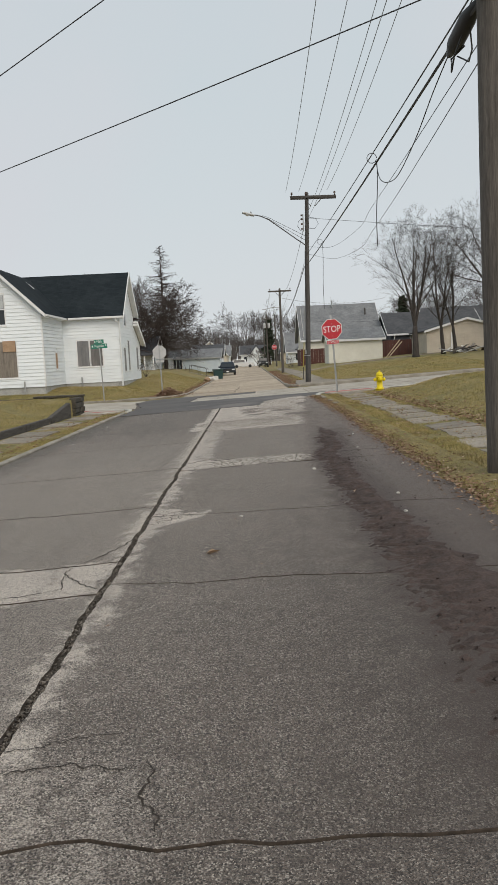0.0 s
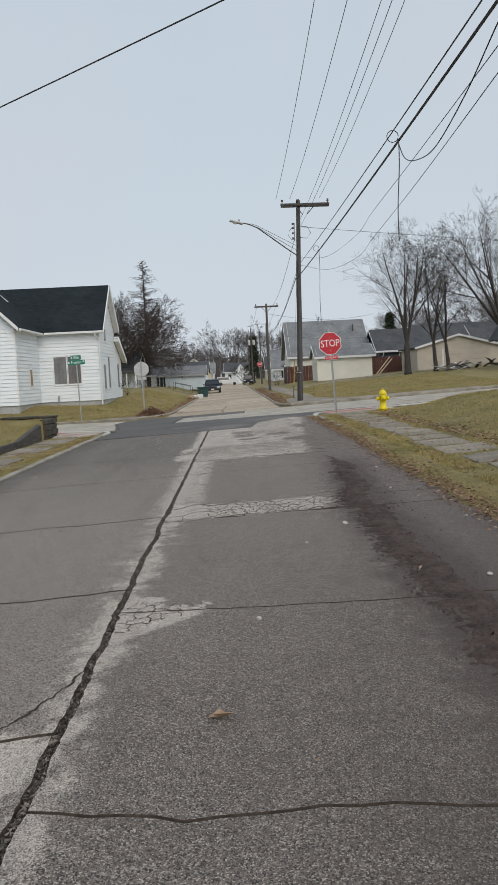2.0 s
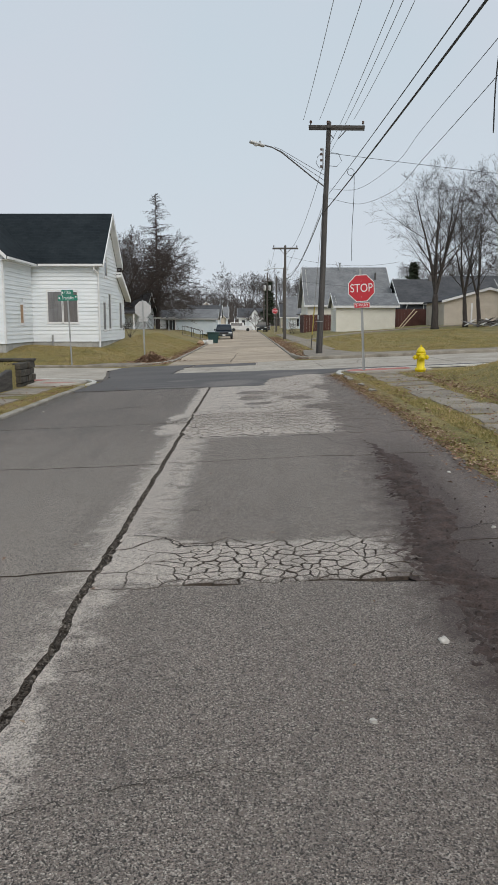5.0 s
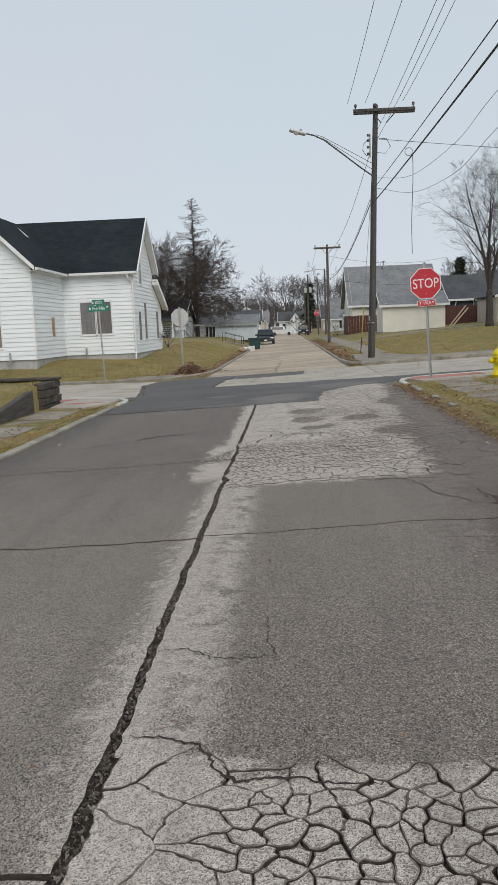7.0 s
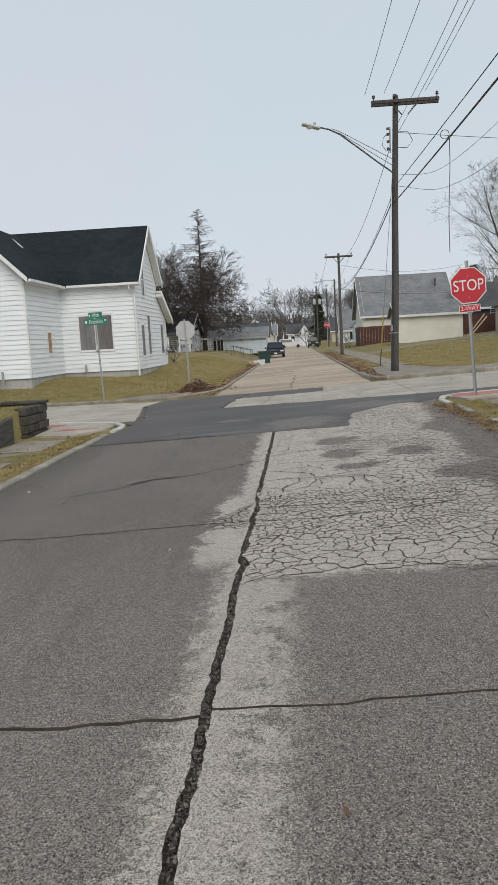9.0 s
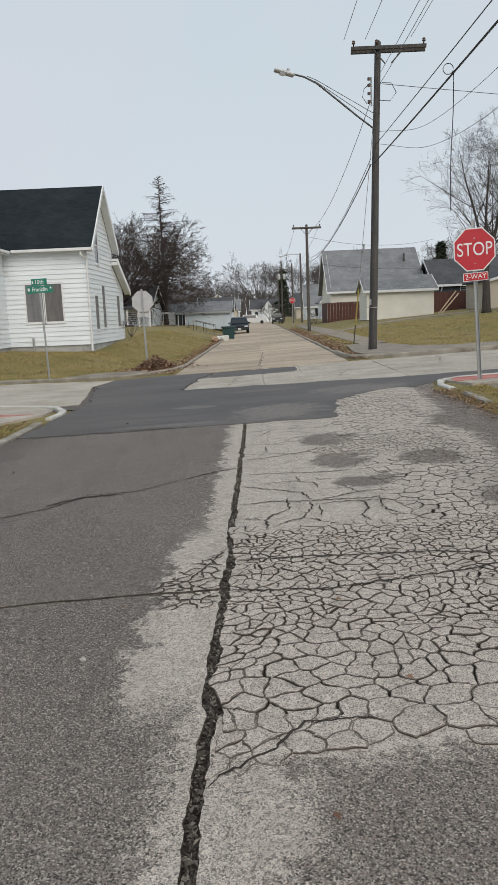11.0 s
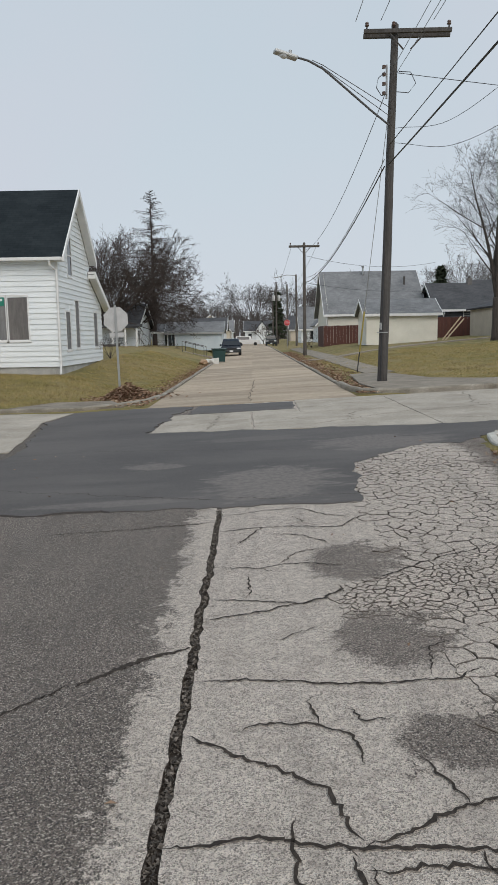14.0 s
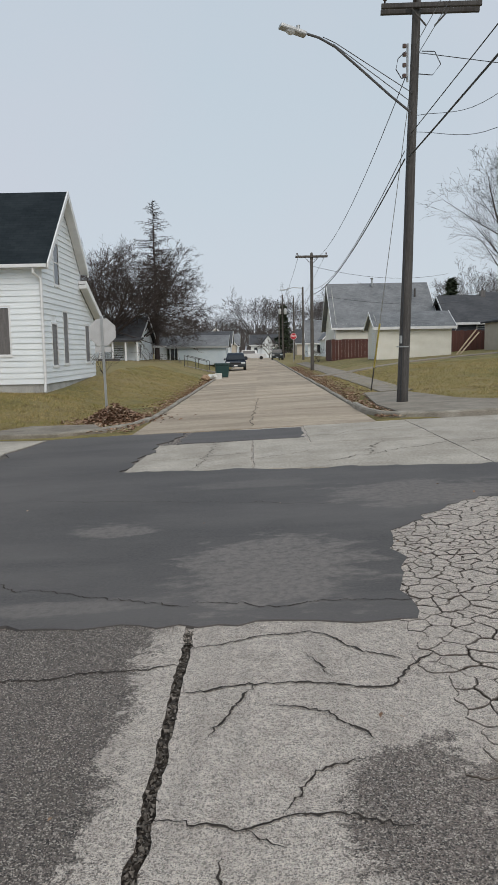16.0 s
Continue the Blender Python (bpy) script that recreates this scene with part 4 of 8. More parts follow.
# dirt and crumbs lying in the seam
seam_rng = random.Random(6)
bm = bmesh.new()
for _ in range(15000):
    y = seam_rng.uniform(1, 25.8)
    x = SEAM_X + seam_shift(y) + seam_rng.gauss(0, 0.02)
    r = seam_rng.uniform(0.005, 0.016)
    z = base_fall(x) - 0.012
    vs = [bm.verts.new((x + r * seam_rng.uniform(-1, 1), y + r * seam_rng.uniform(-1, 1), z + r * seam_rng.uniform(-0.6, 1))) for _ in range(4)]
    for t3 in ((0, 1, 2), (0, 1, 3), (0, 2, 3), (1, 2, 3)):
        bm.faces.new([vs[i] for i in t3])
crumbs = tagged(mesh_object("gravel", bm, M_GRIT), "dark crumbs and grit lying in the street's seam", "gravel", kind="stuff")


# ---- cross street ----
def wander(outline, amp, seed):
    out = []
    n = len(outline)
    for i in range(n):
        a, b = outline[i], outline[(i + 1) % n]
        out += [(p.x, p.y) for p in jagged(a, b, amp, seed, 0.12)[:-1]]
    return out


cross = mesh_object("cross_street", bmesh.new(), M_ASPHALT)
cross_bm = bmesh.new()
cross_x = [-70, -30, -5.2, -4.4, 2.7, 30, 70]
for a, b in zip(cross_x, cross_x[1:]):
    y0 = 29.9 if not (-4.5 < a < 2.0) else 25.6
    vs = [cross_bm.verts.new((x, y, base_fall(x) - 0.012)) for x, y in ((a, y0), (b, y0), (b, 37.6), (a, 37.6))]
    cross_bm.faces.new(vs)
cross_bm.to_mesh(cross.data)
cross_bm.free()
tagged(cross, "cross street of patched asphalt and pale concrete", "road", kind="structure")
overlay = part("asphalt_overlay", prism(wander([(-4.4, 26.2), (-0.82, 25.86), (0.51, 25.78), (0.62, 27.2), (0.74, 27.9), (1.17, 28.55), (1.83, 29.15), (2.3, 29.0), (2.9, 29.6), (14, 30.1), (14, 31.0), (2.7, 31.2), (0.2, 31.7), (-2.45, 32.2), (-2.3, 35.3), (-2.0, 37.2), (-3.2, 37.5), (-4.9, 37.4), (-5.1, 35.4), (-4.62, 32.5), (-4.25, 30.4), (-4.36, 29.0)], 0.1, 21), -0.05, 0.008), M_OVERLAY, cross)
CONC = [[(-2.42, 32.15), (-0.55, 31.85), (-0.6, 35.2), (-2.3, 35.25)], [(-0.52, 31.84), (0.42, 31.68), (2.62, 31.2), (2.62, 34.3), (0.44, 34.5), (0.4, 35.3), (-0.56, 35.2)],
        [(0.46, 34.53), (2.62, 34.33), (2.62, 37.4), (0.48, 37.45)], [(2.65, 31.15), (7, 31.1), (7, 37.4), (2.65, 37.4)], [(7.05, 31.1), (14, 31.0), (14, 37.4), (7.05, 37.4)],
        [(14.05, 30.0), (22, 30.0), (22, 37.4), (14.05, 37.4)], [(22.05, 30.0), (34, 30.0), (34, 37.4), (22.05, 37.4)], [(34.05, 30.0), (60, 30.0), (60, 37.4), (34.05, 37.4)]]
for k, o in enumerate(CONC):
    part("concrete_slab", prism(wander(o, 0.02, 30 + k), -0.06, 0.002), M_CONCRETE_PALE, cross)
part("asphalt_overlay", prism(wander([(-2.0, 35.4), (0.38, 35.4), (0.42, 37.2), (-1.9, 37.3)], 0.06, 51), -0.05, -0.004), M_OVERLAY, cross)
for a, b, w, sd in (((-4.2, 27.6), (-0.9, 26.2), 0.006, 71), ((-0.9, 26.2), (0.6, 26.1), 0.006, 72), ((-3.0, 30.2), (0.4, 29.2), 0.005, 73)):
    crack_ribbon(a, b, w, sd, amp=0.07, parent=cross, lift=0.012)
for a, b, w, sd in (((0.5, 32.2), (2.6, 33.6), 0.01, 41), ((1.2, 32.7), (1.6, 34.2), 0.009, 42), ((2.7, 33.4), (6.6, 34.6), 0.011, 43), ((4.0, 34.0), (4.6, 37.2), 0.009, 44), ((0.6, 35.4), (2.5, 36.3), 0.009, 45),
                    ((-2.2, 33.2), (-0.6, 33.6), 0.009, 46), ((-1.4, 32.2), (-1.2, 35.1), 0.008, 47), ((3.0, 32.0), (5.2, 31.4), 0.009, 48), ((7.2, 34.2), (13.6, 33.4), 0.011, 49), ((-0.5, 32.8), (0.5, 33.5), 0.01, 52)):
    crack_ribbon(a, b, w, sd, amp=0.1, parent=cross, lift=0.0065)
APRON = [[(-5.0, 37.35), (-5.24, 35.4), (-4.76, 32.5), (-4.5, 30.75), (-5.0, 30.72), (-5.6, 30.98), (-6.4, 31.2), (-8.5, 31.42), (-12, 31.5), (-12, 37.4)], [(-12.05, 31.5), (-20, 31.5), (-20, 37.4), (-12.05, 37.4)], [(-20.05, 31.5), (-40, 31.5), (-40, 37.4), (-20.05, 37.4)]]
for k, o in enumerate(APRON):
    part("concrete_slab", prism(wander(o, 0.03, 60 + k), -0.06, 0.004), M_CONCRETE_PALE, cross)

# ---- far street of concrete slabs ----
far_road = mesh_object("road_far", bmesh.new(), M_CRACK)
bm = bmesh.new()
add_box(bm, -3.2, 2.05, 37.4, 250, -0.3, -0.2)
bm.to_mesh(far_road.data)
bm.free()
tagged(far_road, "tan concrete slab street with joints and leaf litter", "road", kind="structure")


def road_level(x, y):
    return base_fall(x) * (1 - 0.5 * step(y, 120, 180))


slab_y, y, slab_rng = [], 37.45, random.Random(9)
while y < 250:
    nxt = y + (4.6 if y < 130 else 12)
    for x0, x1 in ((-3.2, -0.6), (-0.6, 2.05)):
        bm = bmesh.new()
        j = slab_rng.uniform(-0.003, 0.003)
        corners = [(x0, y + 0.012), (x1, y + 0.012), (x1, nxt - 0.012), (x0, nxt - 0.012)]
        top = [bm.verts.new((px, py, road_level(px, py) + 0.004 + j)) for px, py in corners]
        low = [bm.verts.new((px, py, road_level(px, py) - 0.15)) for px, py in corners]
        bm.faces.new(top)
        for a in range(4):
            b = (a + 1) % 4
            bm.faces.new((top[a], low[a], low[b], top[b]))
        bmesh.ops.recalc_face_normals(bm, faces=bm.faces)
        part("concrete_slab", bm, M_CONCRETE, far_road)
    y = nxt
part("crack", tube([(p.x, p.y, road_level(p.x, p.y) + 0.006) for p in jagged((-0.66, 38), (-0.5, 47.5), 0.08, 8, 0.3)], 0.008, 4), M_CRACK, far_road)


# ---- kerbs and walks ----
def kerb_run(name, pts, width, height, material, label, wobble=0.02, depth=0.15):
    """A kerb along a line in plan, its top worn and uneven."""
    bm = bmesh.new()
    rows = []
    for i, p in enumerate(pts):
        a, c = Vector(pts[max(i - 1, 0)]), Vector(pts[min(i + 1, len(pts) - 1)])
        d = (c - a).normalized()
        s = Vector((-d.y, d.x)) * width / 2
        h = height + wobble * noise.noise((p[0] * 1.7, p[1] * 1.7, 4))
        z = base_fall(p[0])
        p = Vector(p)
        q = [(p - s, z - depth), (p - s, z + h * 0.7), (p - s * 0.7, z + h), (p + s * 0.7, z + h), (p + s, z + h * 0.7), (p + s, z - depth)]
        rows.append([bm.verts.new((v.x, v.y, w)) for v, w in q])
    for a, b in zip(rows, rows[1:]):
        for k in range(5):
            bm.faces.new((a[k], b[k], b[k + 1], a[k + 1]))
    bm.faces.new(rows[0])
    bm.faces.new(rows[-1][::-1])
    bmesh.ops.recalc_face_normals(bm, faces=bm.faces)
    ob = mesh_object(name, bm, material)
    return tagged(ob, label, "kerb", kind="structure")


kerb_run("kerb_left", [(-4.48, -20 + 0.7 * i) for i in range(69)], 0.16, 0.05, M_KERB, "low worn concrete kerb beside the grass verge")
kerb_run("kerb_corner", [(-4.48, 28.3), (-4.42, 28.8), (-4.5, 29.4), (-4.85, 30.2), (-5.4, 30.65), (-6.3, 30.95), (-8.5, 31.2), (-14, 31.3)], 0.13, 0.055, M_WHITE_KERB, "pale painted kerb curving round the street corner", 0.01)
kerb_run("kerb_right_corner", [(2.72, 27.9), (2.7, 28.7), (2.85, 29.4), (3.3, 29.75), (4.2, 29.85), (9, 29.85), (30, 29.85)], 0.13, 0.06, M_WHITE_KERB, "pale kerb round the corner below the stop sign", 0.01)
kerb_run("kerb_far_right", [(2.1, 41.5), (2.12, 39.6), (2.3, 38.6), (2.7, 38.0), (3.4, 37.7), (5, 37.55), (10, 37.5), (20, 37.5), (40, 37.5)], 0.16, 0.13, M_KERB, "worn concrete kerb at the far street corner")
kerb_run("kerb_far_left", [(-3.3, 41.0), (-3.5, 39.6), (-4.2, 38.4), (-5.0, 38.0), (-7, 37.75), (-12, 37.6), (-30, 37.6)], 0.16, 0.1, M_KERB, "worn concrete kerb at the far street corner")
for sx, nm in ((-3.28, "kerb_far_street_left"), (2.14, "kerb_far_street_right")):
    kerb_run(nm, [(sx, 41 + 2.5 * i) for i in range(48)], 0.14, 0.07, M_KERB, "low kerb half buried in leaves", 0.03)
chunk_rng = random.Random(12)
for cx, cy, ln in ((2.74, 26.9, 0.5), (2.72, 26.1, 0.6), (2.74, 24.4, 0.35), (2.76, 22.9, 0.3)):
    bm = box(-0.07, 0.07, -ln / 2, ln / 2, -0.08, 0.06, 0.02)
    for v in bm.verts:
        v.co += Vector((chunk_rng.uniform(-0.015, 0.015), chunk_rng.uniform(-0.03, 0.03), chunk_rng.uniform(-0.015, 0.015)))
    ob = tagged(mesh_object("kerb_stone", bm, M_KERB), "broken length of concrete kerb lying at the verge", "kerb stone", "broken kerb stones")
    ob.matrix_world = pose(cx, cy, base_fall(cx), 0, 2, chunk_rng.uniform(-6, 6))

walk_right = mesh_object("sidewalk_right", prism([(3.3, 2), (4.5, 2), (4.5, 28.4), (3.3, 28.4)], -0.2, -0.012), M_SOIL)
tagged(walk_right, "old sidewalk of uneven concrete slabs with grass between", "sidewalk", kind="structure")
y, wr = 2.0, random.Random(15)
while y < 28:
    ln = wr.choice((1.1, 1.25, 1.4))
    g = wr.uniform(0.03, 0.11)
    x0, x1 = 3.38 + wr.uniform(-0.04, 0.16), 4.3 + wr.uniform(-0.12, 0.08)
    o = [(x0, y + g), (x1, y + g + wr.uniform(-0.05, 0.08)), (x1 + wr.uniform(-0.05, 0.05), y + ln - g), (x0 + wr.uniform(-0.05, 0.05), y + ln - g + wr.uniform(-0.08, 0.04))]
    slab = prism(wander(o, 0.03, y), -0.15, 0.014)
    tip, roll = wr.uniform(-0.022, 0.03), wr.uniform(-0.02, 0.02)
    for v in slab.verts:
        v.co.z += tip * (v.co.y - y - ln / 2) + roll * (v.co.x - 3.85)
    part("paving_slab", slab, M_WALK, walk_right)
    y += ln
ramp_right = mesh_object("kerb_ramp_right", prism([(3.2, 28.45), (5.4, 28.45), (5.4, 29.75), (3.0, 29.75), (2.95, 29.2)], -0.1, 0.05), M_CONCRETE_PALE)
tagged(ramp_right, "new pale concrete kerb ramp with a red tactile strip", "kerb ramp", kind="structure")
part("tactile_strip", prism([(3.02, 28.95), (4.9, 29.05), (4.9, 29.65), (3.1, 29.65)], 0.04, 0.058), M_TACTILE, ramp_right, "faded red tactile paving")

walk_left = mesh_object("sidewalk_left", prism([(-6.3, -5), (-5.2, -5), (-5.2, 28.2), (-6.3, 28.2)], -0.2, -0.01), M_SOIL)
tagged(walk_left, "broken sidewalk partly covered by soil and leaves", "sidewalk", kind="structure")
y = -5.0
while y < 27:
    ln = wr.choice((1.3, 1.5, 1.7))
    o = [(-6.2, y + 0.06), (-5.25, y + 0.04), (-5.25, y + ln - 0.06), (-6.2, y + ln - 0.05)]
    part("paving_slab", prism(wander(o, 0.02, y), -0.12, 0.015 + wr.uniform(-0.03, 0.02)), M_WALK, walk_left)
    y += ln
ramp_left = mesh_object("kerb_ramp_left", prism([(-6.2, 28.25), (-5.3, 27.9), (-4.75, 29.0), (-4.75, 29.6), (-5.15, 30.3), (-6.0, 30.7), (-8.2, 31.0), (-8.2, 29.9), (-6.3, 29.75)], -0.1, 0.045), M_CONCRETE_PALE)
tagged(ramp_left, "pale concrete corner ramp with red tactile strips", "kerb ramp", kind="structure")
part("tactile_strip", prism([(-6.0, 28.9), (-5.15, 28.7), (-4.95, 29.05), (-5.9, 29.25)], 0.03, 0.052), M_TACTILE, ramp_left, "faded red tactile paving")
part("tactile_strip", prism([(-7.9, 30.0), (-6.3, 29.9), (-6.1, 30.35), (-7.8, 30.55)], 0.03, 0.052), M_TACTILE, ramp_left, "faded red tactile paving")
walk_house = mesh_object("sidewalk_house", prism([(-3.9, 38.3), (-4.6, 40.2), (-6.2, 40.2), (-7.0, 38.5), (-5.0, 38.0)], -0.1, 0.055), M_WALK)
tagged(walk_house, "old concrete walk corner below the lawn", "sidewalk", kind="structure")
walk_far = mesh_object("sidewalk_far", prism([(2.75, 38.0), (12, 37.7), (12, 39.6), (6.0, 40.2), (4.9, 41.6), (4.2, 46), (2.95, 46), (2.6, 41)], -0.1, 0.09), M_WALK)
tagged(walk_far, "cracked concrete sidewalk round the utility pole", "sidewalk", kind="structure")


def ground_strip(name, pts, width, material, label, lift=0.02):
    bm = bmesh.new()
    rows = []
    for i, p in enumerate(pts):
        a, c = Vector(pts[max(i - 1, 0)]), Vector(pts[min(i + 1, len(pts) - 1)])
        d = (c - a).normalized()
        s = Vector((-d.y, d.x)) * width / 2
        rows.append([bm.verts.new((q.x, q.y, land(q.x, q.y) + lift + h)) for q, h in ((Vector(p) - s, -0.1), (Vector(p) - s, 0.02), (Vector(p) + s, 0.02), (Vector(p) + s, -0.1))])
    for a, b in zip(rows, rows[1:]):
        for k in range(3):
            bm.faces.new((a[k], a[k + 1], b[k + 1], b[k]))
    bmesh.ops.recalc_face_normals(bm, faces=bm.faces)
    return tagged(mesh_object(name, bm, material), label, "path", kind="structure")


ground_strip("path_far", [(2.3, 64), (4, 64.6), (6, 65.6), (9, 67.5), (13, 70), (18, 72), (26, 73)], 1.2, M_WALK, "pale concrete path across the dry lawn", 0.04)
ground_strip("sidewalk_far_street", [(4.2, 47 + 2 * i) for i in range(30)], 1.1, M_WALK, "sidewalk half hidden by leaves along the far street")
ground_strip("path_house", [(-3.4, 83), (-5, 83.2), (-8, 83.4)], 1.2, M_WALK, "pale concrete path to a porch", 0.03)


# ---- soil over the street's edge ----
def build_soil():
    bm = bmesh.new()
    ny, nx = 560, 26
    rows = []
    for j in range(ny + 1):
        y = -4 + 21.5 * j / ny
        fade = step(y, -4, -2) * (1 - step(y, 13.5, 17.5))
        lo = 1.14 + 0.42 * step(y, 11, 16) + 0.16 * noise.noise((0, y * 0.9, 2)) + 0.1 * noise.noise((0, y * 3.5, 2)) + 0.05 * noise.noise((0, y * 11, 2))
        hi = lo + (0.42 + 0.6 * (1 - step(y, 2.0, 8.0))) * max(fade, 0.05) + 0.12 * noise.noise((4, y * 1.1, 2)) + 0.05 * noise.noise((4, y * 5, 2))
        row = []
        for i in range(nx + 1):
            k = i / nx
            x = lo + (hi - lo) * k
            bank = math.sin(math.pi * k) ** 0.7
            tread = 0.011 * math.sin(y * 52 + x * 30) * step(k, 0.15, 0.3) * (1 - step(k, 0.42, 0.55))
            lump = 0.03 * noise.noise((x * 9, y * 9, 1)) * step(k, 0.4, 0.7) + 0.02 * noise.noise((x * 22, y * 22, 1)) * step(k, 0.45, 0.7)
            ragged = 0.008 * noise.noise((x * 6, y * 4, 5)) + 0.012 * noise.noise((x * 17, y * 13, 6)) + 0.02 * noise.noise((x * 37, y * 21, 7)) - 0.004
            z = base_fall(x) - 0.004 + ragged * (1 - step(k, 0.25, 0.55)) + bank * fade * (0.014 + 0.02 * step(k, 0.4, 0.7) + tread + lump)
            row.append(bm.verts.new((x, y, z if 0 < i < nx else base_fall(x) - 0.006)))
        rows.append(row)
    for a, b in zip(rows, rows[1:]):
        for i in range(nx):
            bm.faces.new((a[i], a[i + 1], b[i + 1], b[i]))
    cr = random.Random(44)
    for _ in range(700):
        y = cr.uniform(-3, 14.5)
        x = 1.5 + 0.35 * step(y, 10, 17) + cr.gauss(0, 0.2)
        r = cr.uniform(0.005, 0.016) * (1.3 if cr.random() < 0.1 else 1)
        vs = [bm.verts.new((x + r * cr.uniform(-1, 1), y + r * cr.uniform(-1, 1), base_fall(x) + 0.01 + r * cr.uniform(-0.4, 1.2))) for _ in range(5)]
        for q in ((0, 1, 2), (0, 1, 3), (0, 2, 3), (1, 2, 4), (1, 3, 4), (2, 3, 4)):
            bm.faces.new([vs[i] for i in q])
    return tagged(mesh_object("soil", bm, M_SOIL, True), "dark brown soil with tyre tracks washed over the street edge", "soil", kind="stuff")


build_soil()


def build_verge():
    """Soil and turf that have crept from the verge over the street's edge."""
    bm = bmesh.new()
    rows = []
    for j in range(330):
        y = -4 + 0.1 * j
        lo = 2.34 + 0.14 * step(y, 13, 20) + 0.1 * noise.noise((1, y * 0.8, 3)) + 0.07 * noise.noise((1, y * 3, 3)) + 0.03 * noise.noise((1, y * 9, 3))
        row = []
        for i in range(9):
            k = i / 8
            x = lo + (2.95 - lo) * k
            row.append(bm.verts.new((x, y, base_fall(x) - 0.01 + 0.045 * k ** 0.6 + 0.02 * noise.noise((x * 7, y * 7, 2)) * step(k, 0.05, 0.3))))
        rows.append(row)
    for a, b in zip(rows, rows[1:]):
        for i in range(8):
            bm.faces.new((a[i], a[i + 1], b[i + 1], b[i]))
    return tagged(mesh_object("verge", bm, M_LAWN, True), "ragged soil and turf edge crept over the street", "verge", kind="structure")


build_verge()


# ---- buildings ----
def quad_bm(pts, thick, uv_scale=1.0):
    """A slab from a planar outline (3D points), thickened along its normal, with UVs in metres."""
    bm = bmesh.new()
    p = [Vector(q) for q in pts]
    nrm = (p[1] - p[0]).cross(p[2] - p[0]).normalized()
    if nrm.z < 0:
        nrm = -nrm
    top = [bm.verts.new(q) for q in p]
    low = [bm.verts.new(q - nrm * thick) for q in p]
    bm.faces.new(top)
    bm.faces.new(low[::-1])
    for i in range(len(p)):
        j = (i + 1) % len(p)
        bm.faces.new((top[i], low[i], low[j], top[j]))
    bmesh.ops.recalc_face_normals(bm, faces=bm.faces)
    uv = bm.loops.layers.uv.new("UVMap")
    u = (p[1] - p[0]).normalized()
    v = nrm.cross(u)
    for fc in bm.faces:
        for lp in fc.loops:
            d = lp.vert.co - p[0]
            lp[uv].uv = (d.dot(u) * uv_scale, d.dot(v) * uv_scale)
    return bm


def wall_boards(parent, origin, along, length_at, z0, z1, course, material, openings=(), name="siding_board", out=None, depth=0.034):
    """Lapped boards on a wall. along: unit vector in plan; out: outward normal; length_at(z): the span (a, b) along the wall at a height; openings: (a, b, z0, z1)."""
    o, al, ou = Vector(origin), Vector(along), Vector(out)
    z = z0
    while z < z1 - 0.02:
        zt = min(z + course, z1)
        spans = [(length_at(z), length_at(zt))]
        (a0, b0), (a1, b1) = spans[0]
        cuts = sorted((c, d) for c, d, lo, hi in openings if lo < (z + zt) / 2 < hi)
        segs, start = [], None
        lo_edge = (a0, a1)
        for c, d in cuts:
            segs.append((lo_edge, (c, c)))
            lo_edge = (d, d)
        segs.append((lo_edge, (b0, b1)))
        for (p0, p1), (q0, q1) in segs:
            if q0 - p0 < 0.05 and q1 - p1 < 0.05:
                continue
            bm = bmesh.new()
            def at(t, h, d):
                v = o + al * t + ou * d
                return bm.verts.new((v.x, v.y, h))
            q1, p1 = max(q1, p1), p1
            vs = [at(p0, z, depth), at(q0, z, depth), at(q1, zt, 0.004), at(p1, zt, 0.004), at(p0, z, -0.02), at(q0, z, -0.02), at(q1, zt, -0.02), at(p1, zt, -0.02)]
            for f4 in ((0, 1, 2, 3), (4, 7, 6, 5), (0, 4, 5, 1), (3, 2, 6, 7), (0, 3, 7, 4), (1, 5, 6, 2)):
                bm.faces.new([vs[i] for i in f4])
            bmesh.ops.recalc_face_normals(bm, faces=bm.faces)
            part(name, bm, material, parent)
        z = zt


def wall_prism(outline, axis, at, thick):
    """A wall from an outline of (s, z) standing at x = at (axis 'x', s runs along y) or at y = at."""
    bm = bmesh.new()
    rows = []
    for d in (0, thick):
        rows.append([bm.verts.new((at + d, s, z) if axis == "x" else (s, at + d, z)) for s, z in outline])
    bm.faces.new(rows[0])
    bm.faces.new(rows[1][::-1])
    for i in range(len(outline)):
        j = (i + 1) % len(outline)
        bm.faces.new((rows[0][i], rows[0][j], rows[1][j], rows[1][i]))
    bmesh.ops.recalc_face_normals(bm, faces=bm.faces)
    return bm


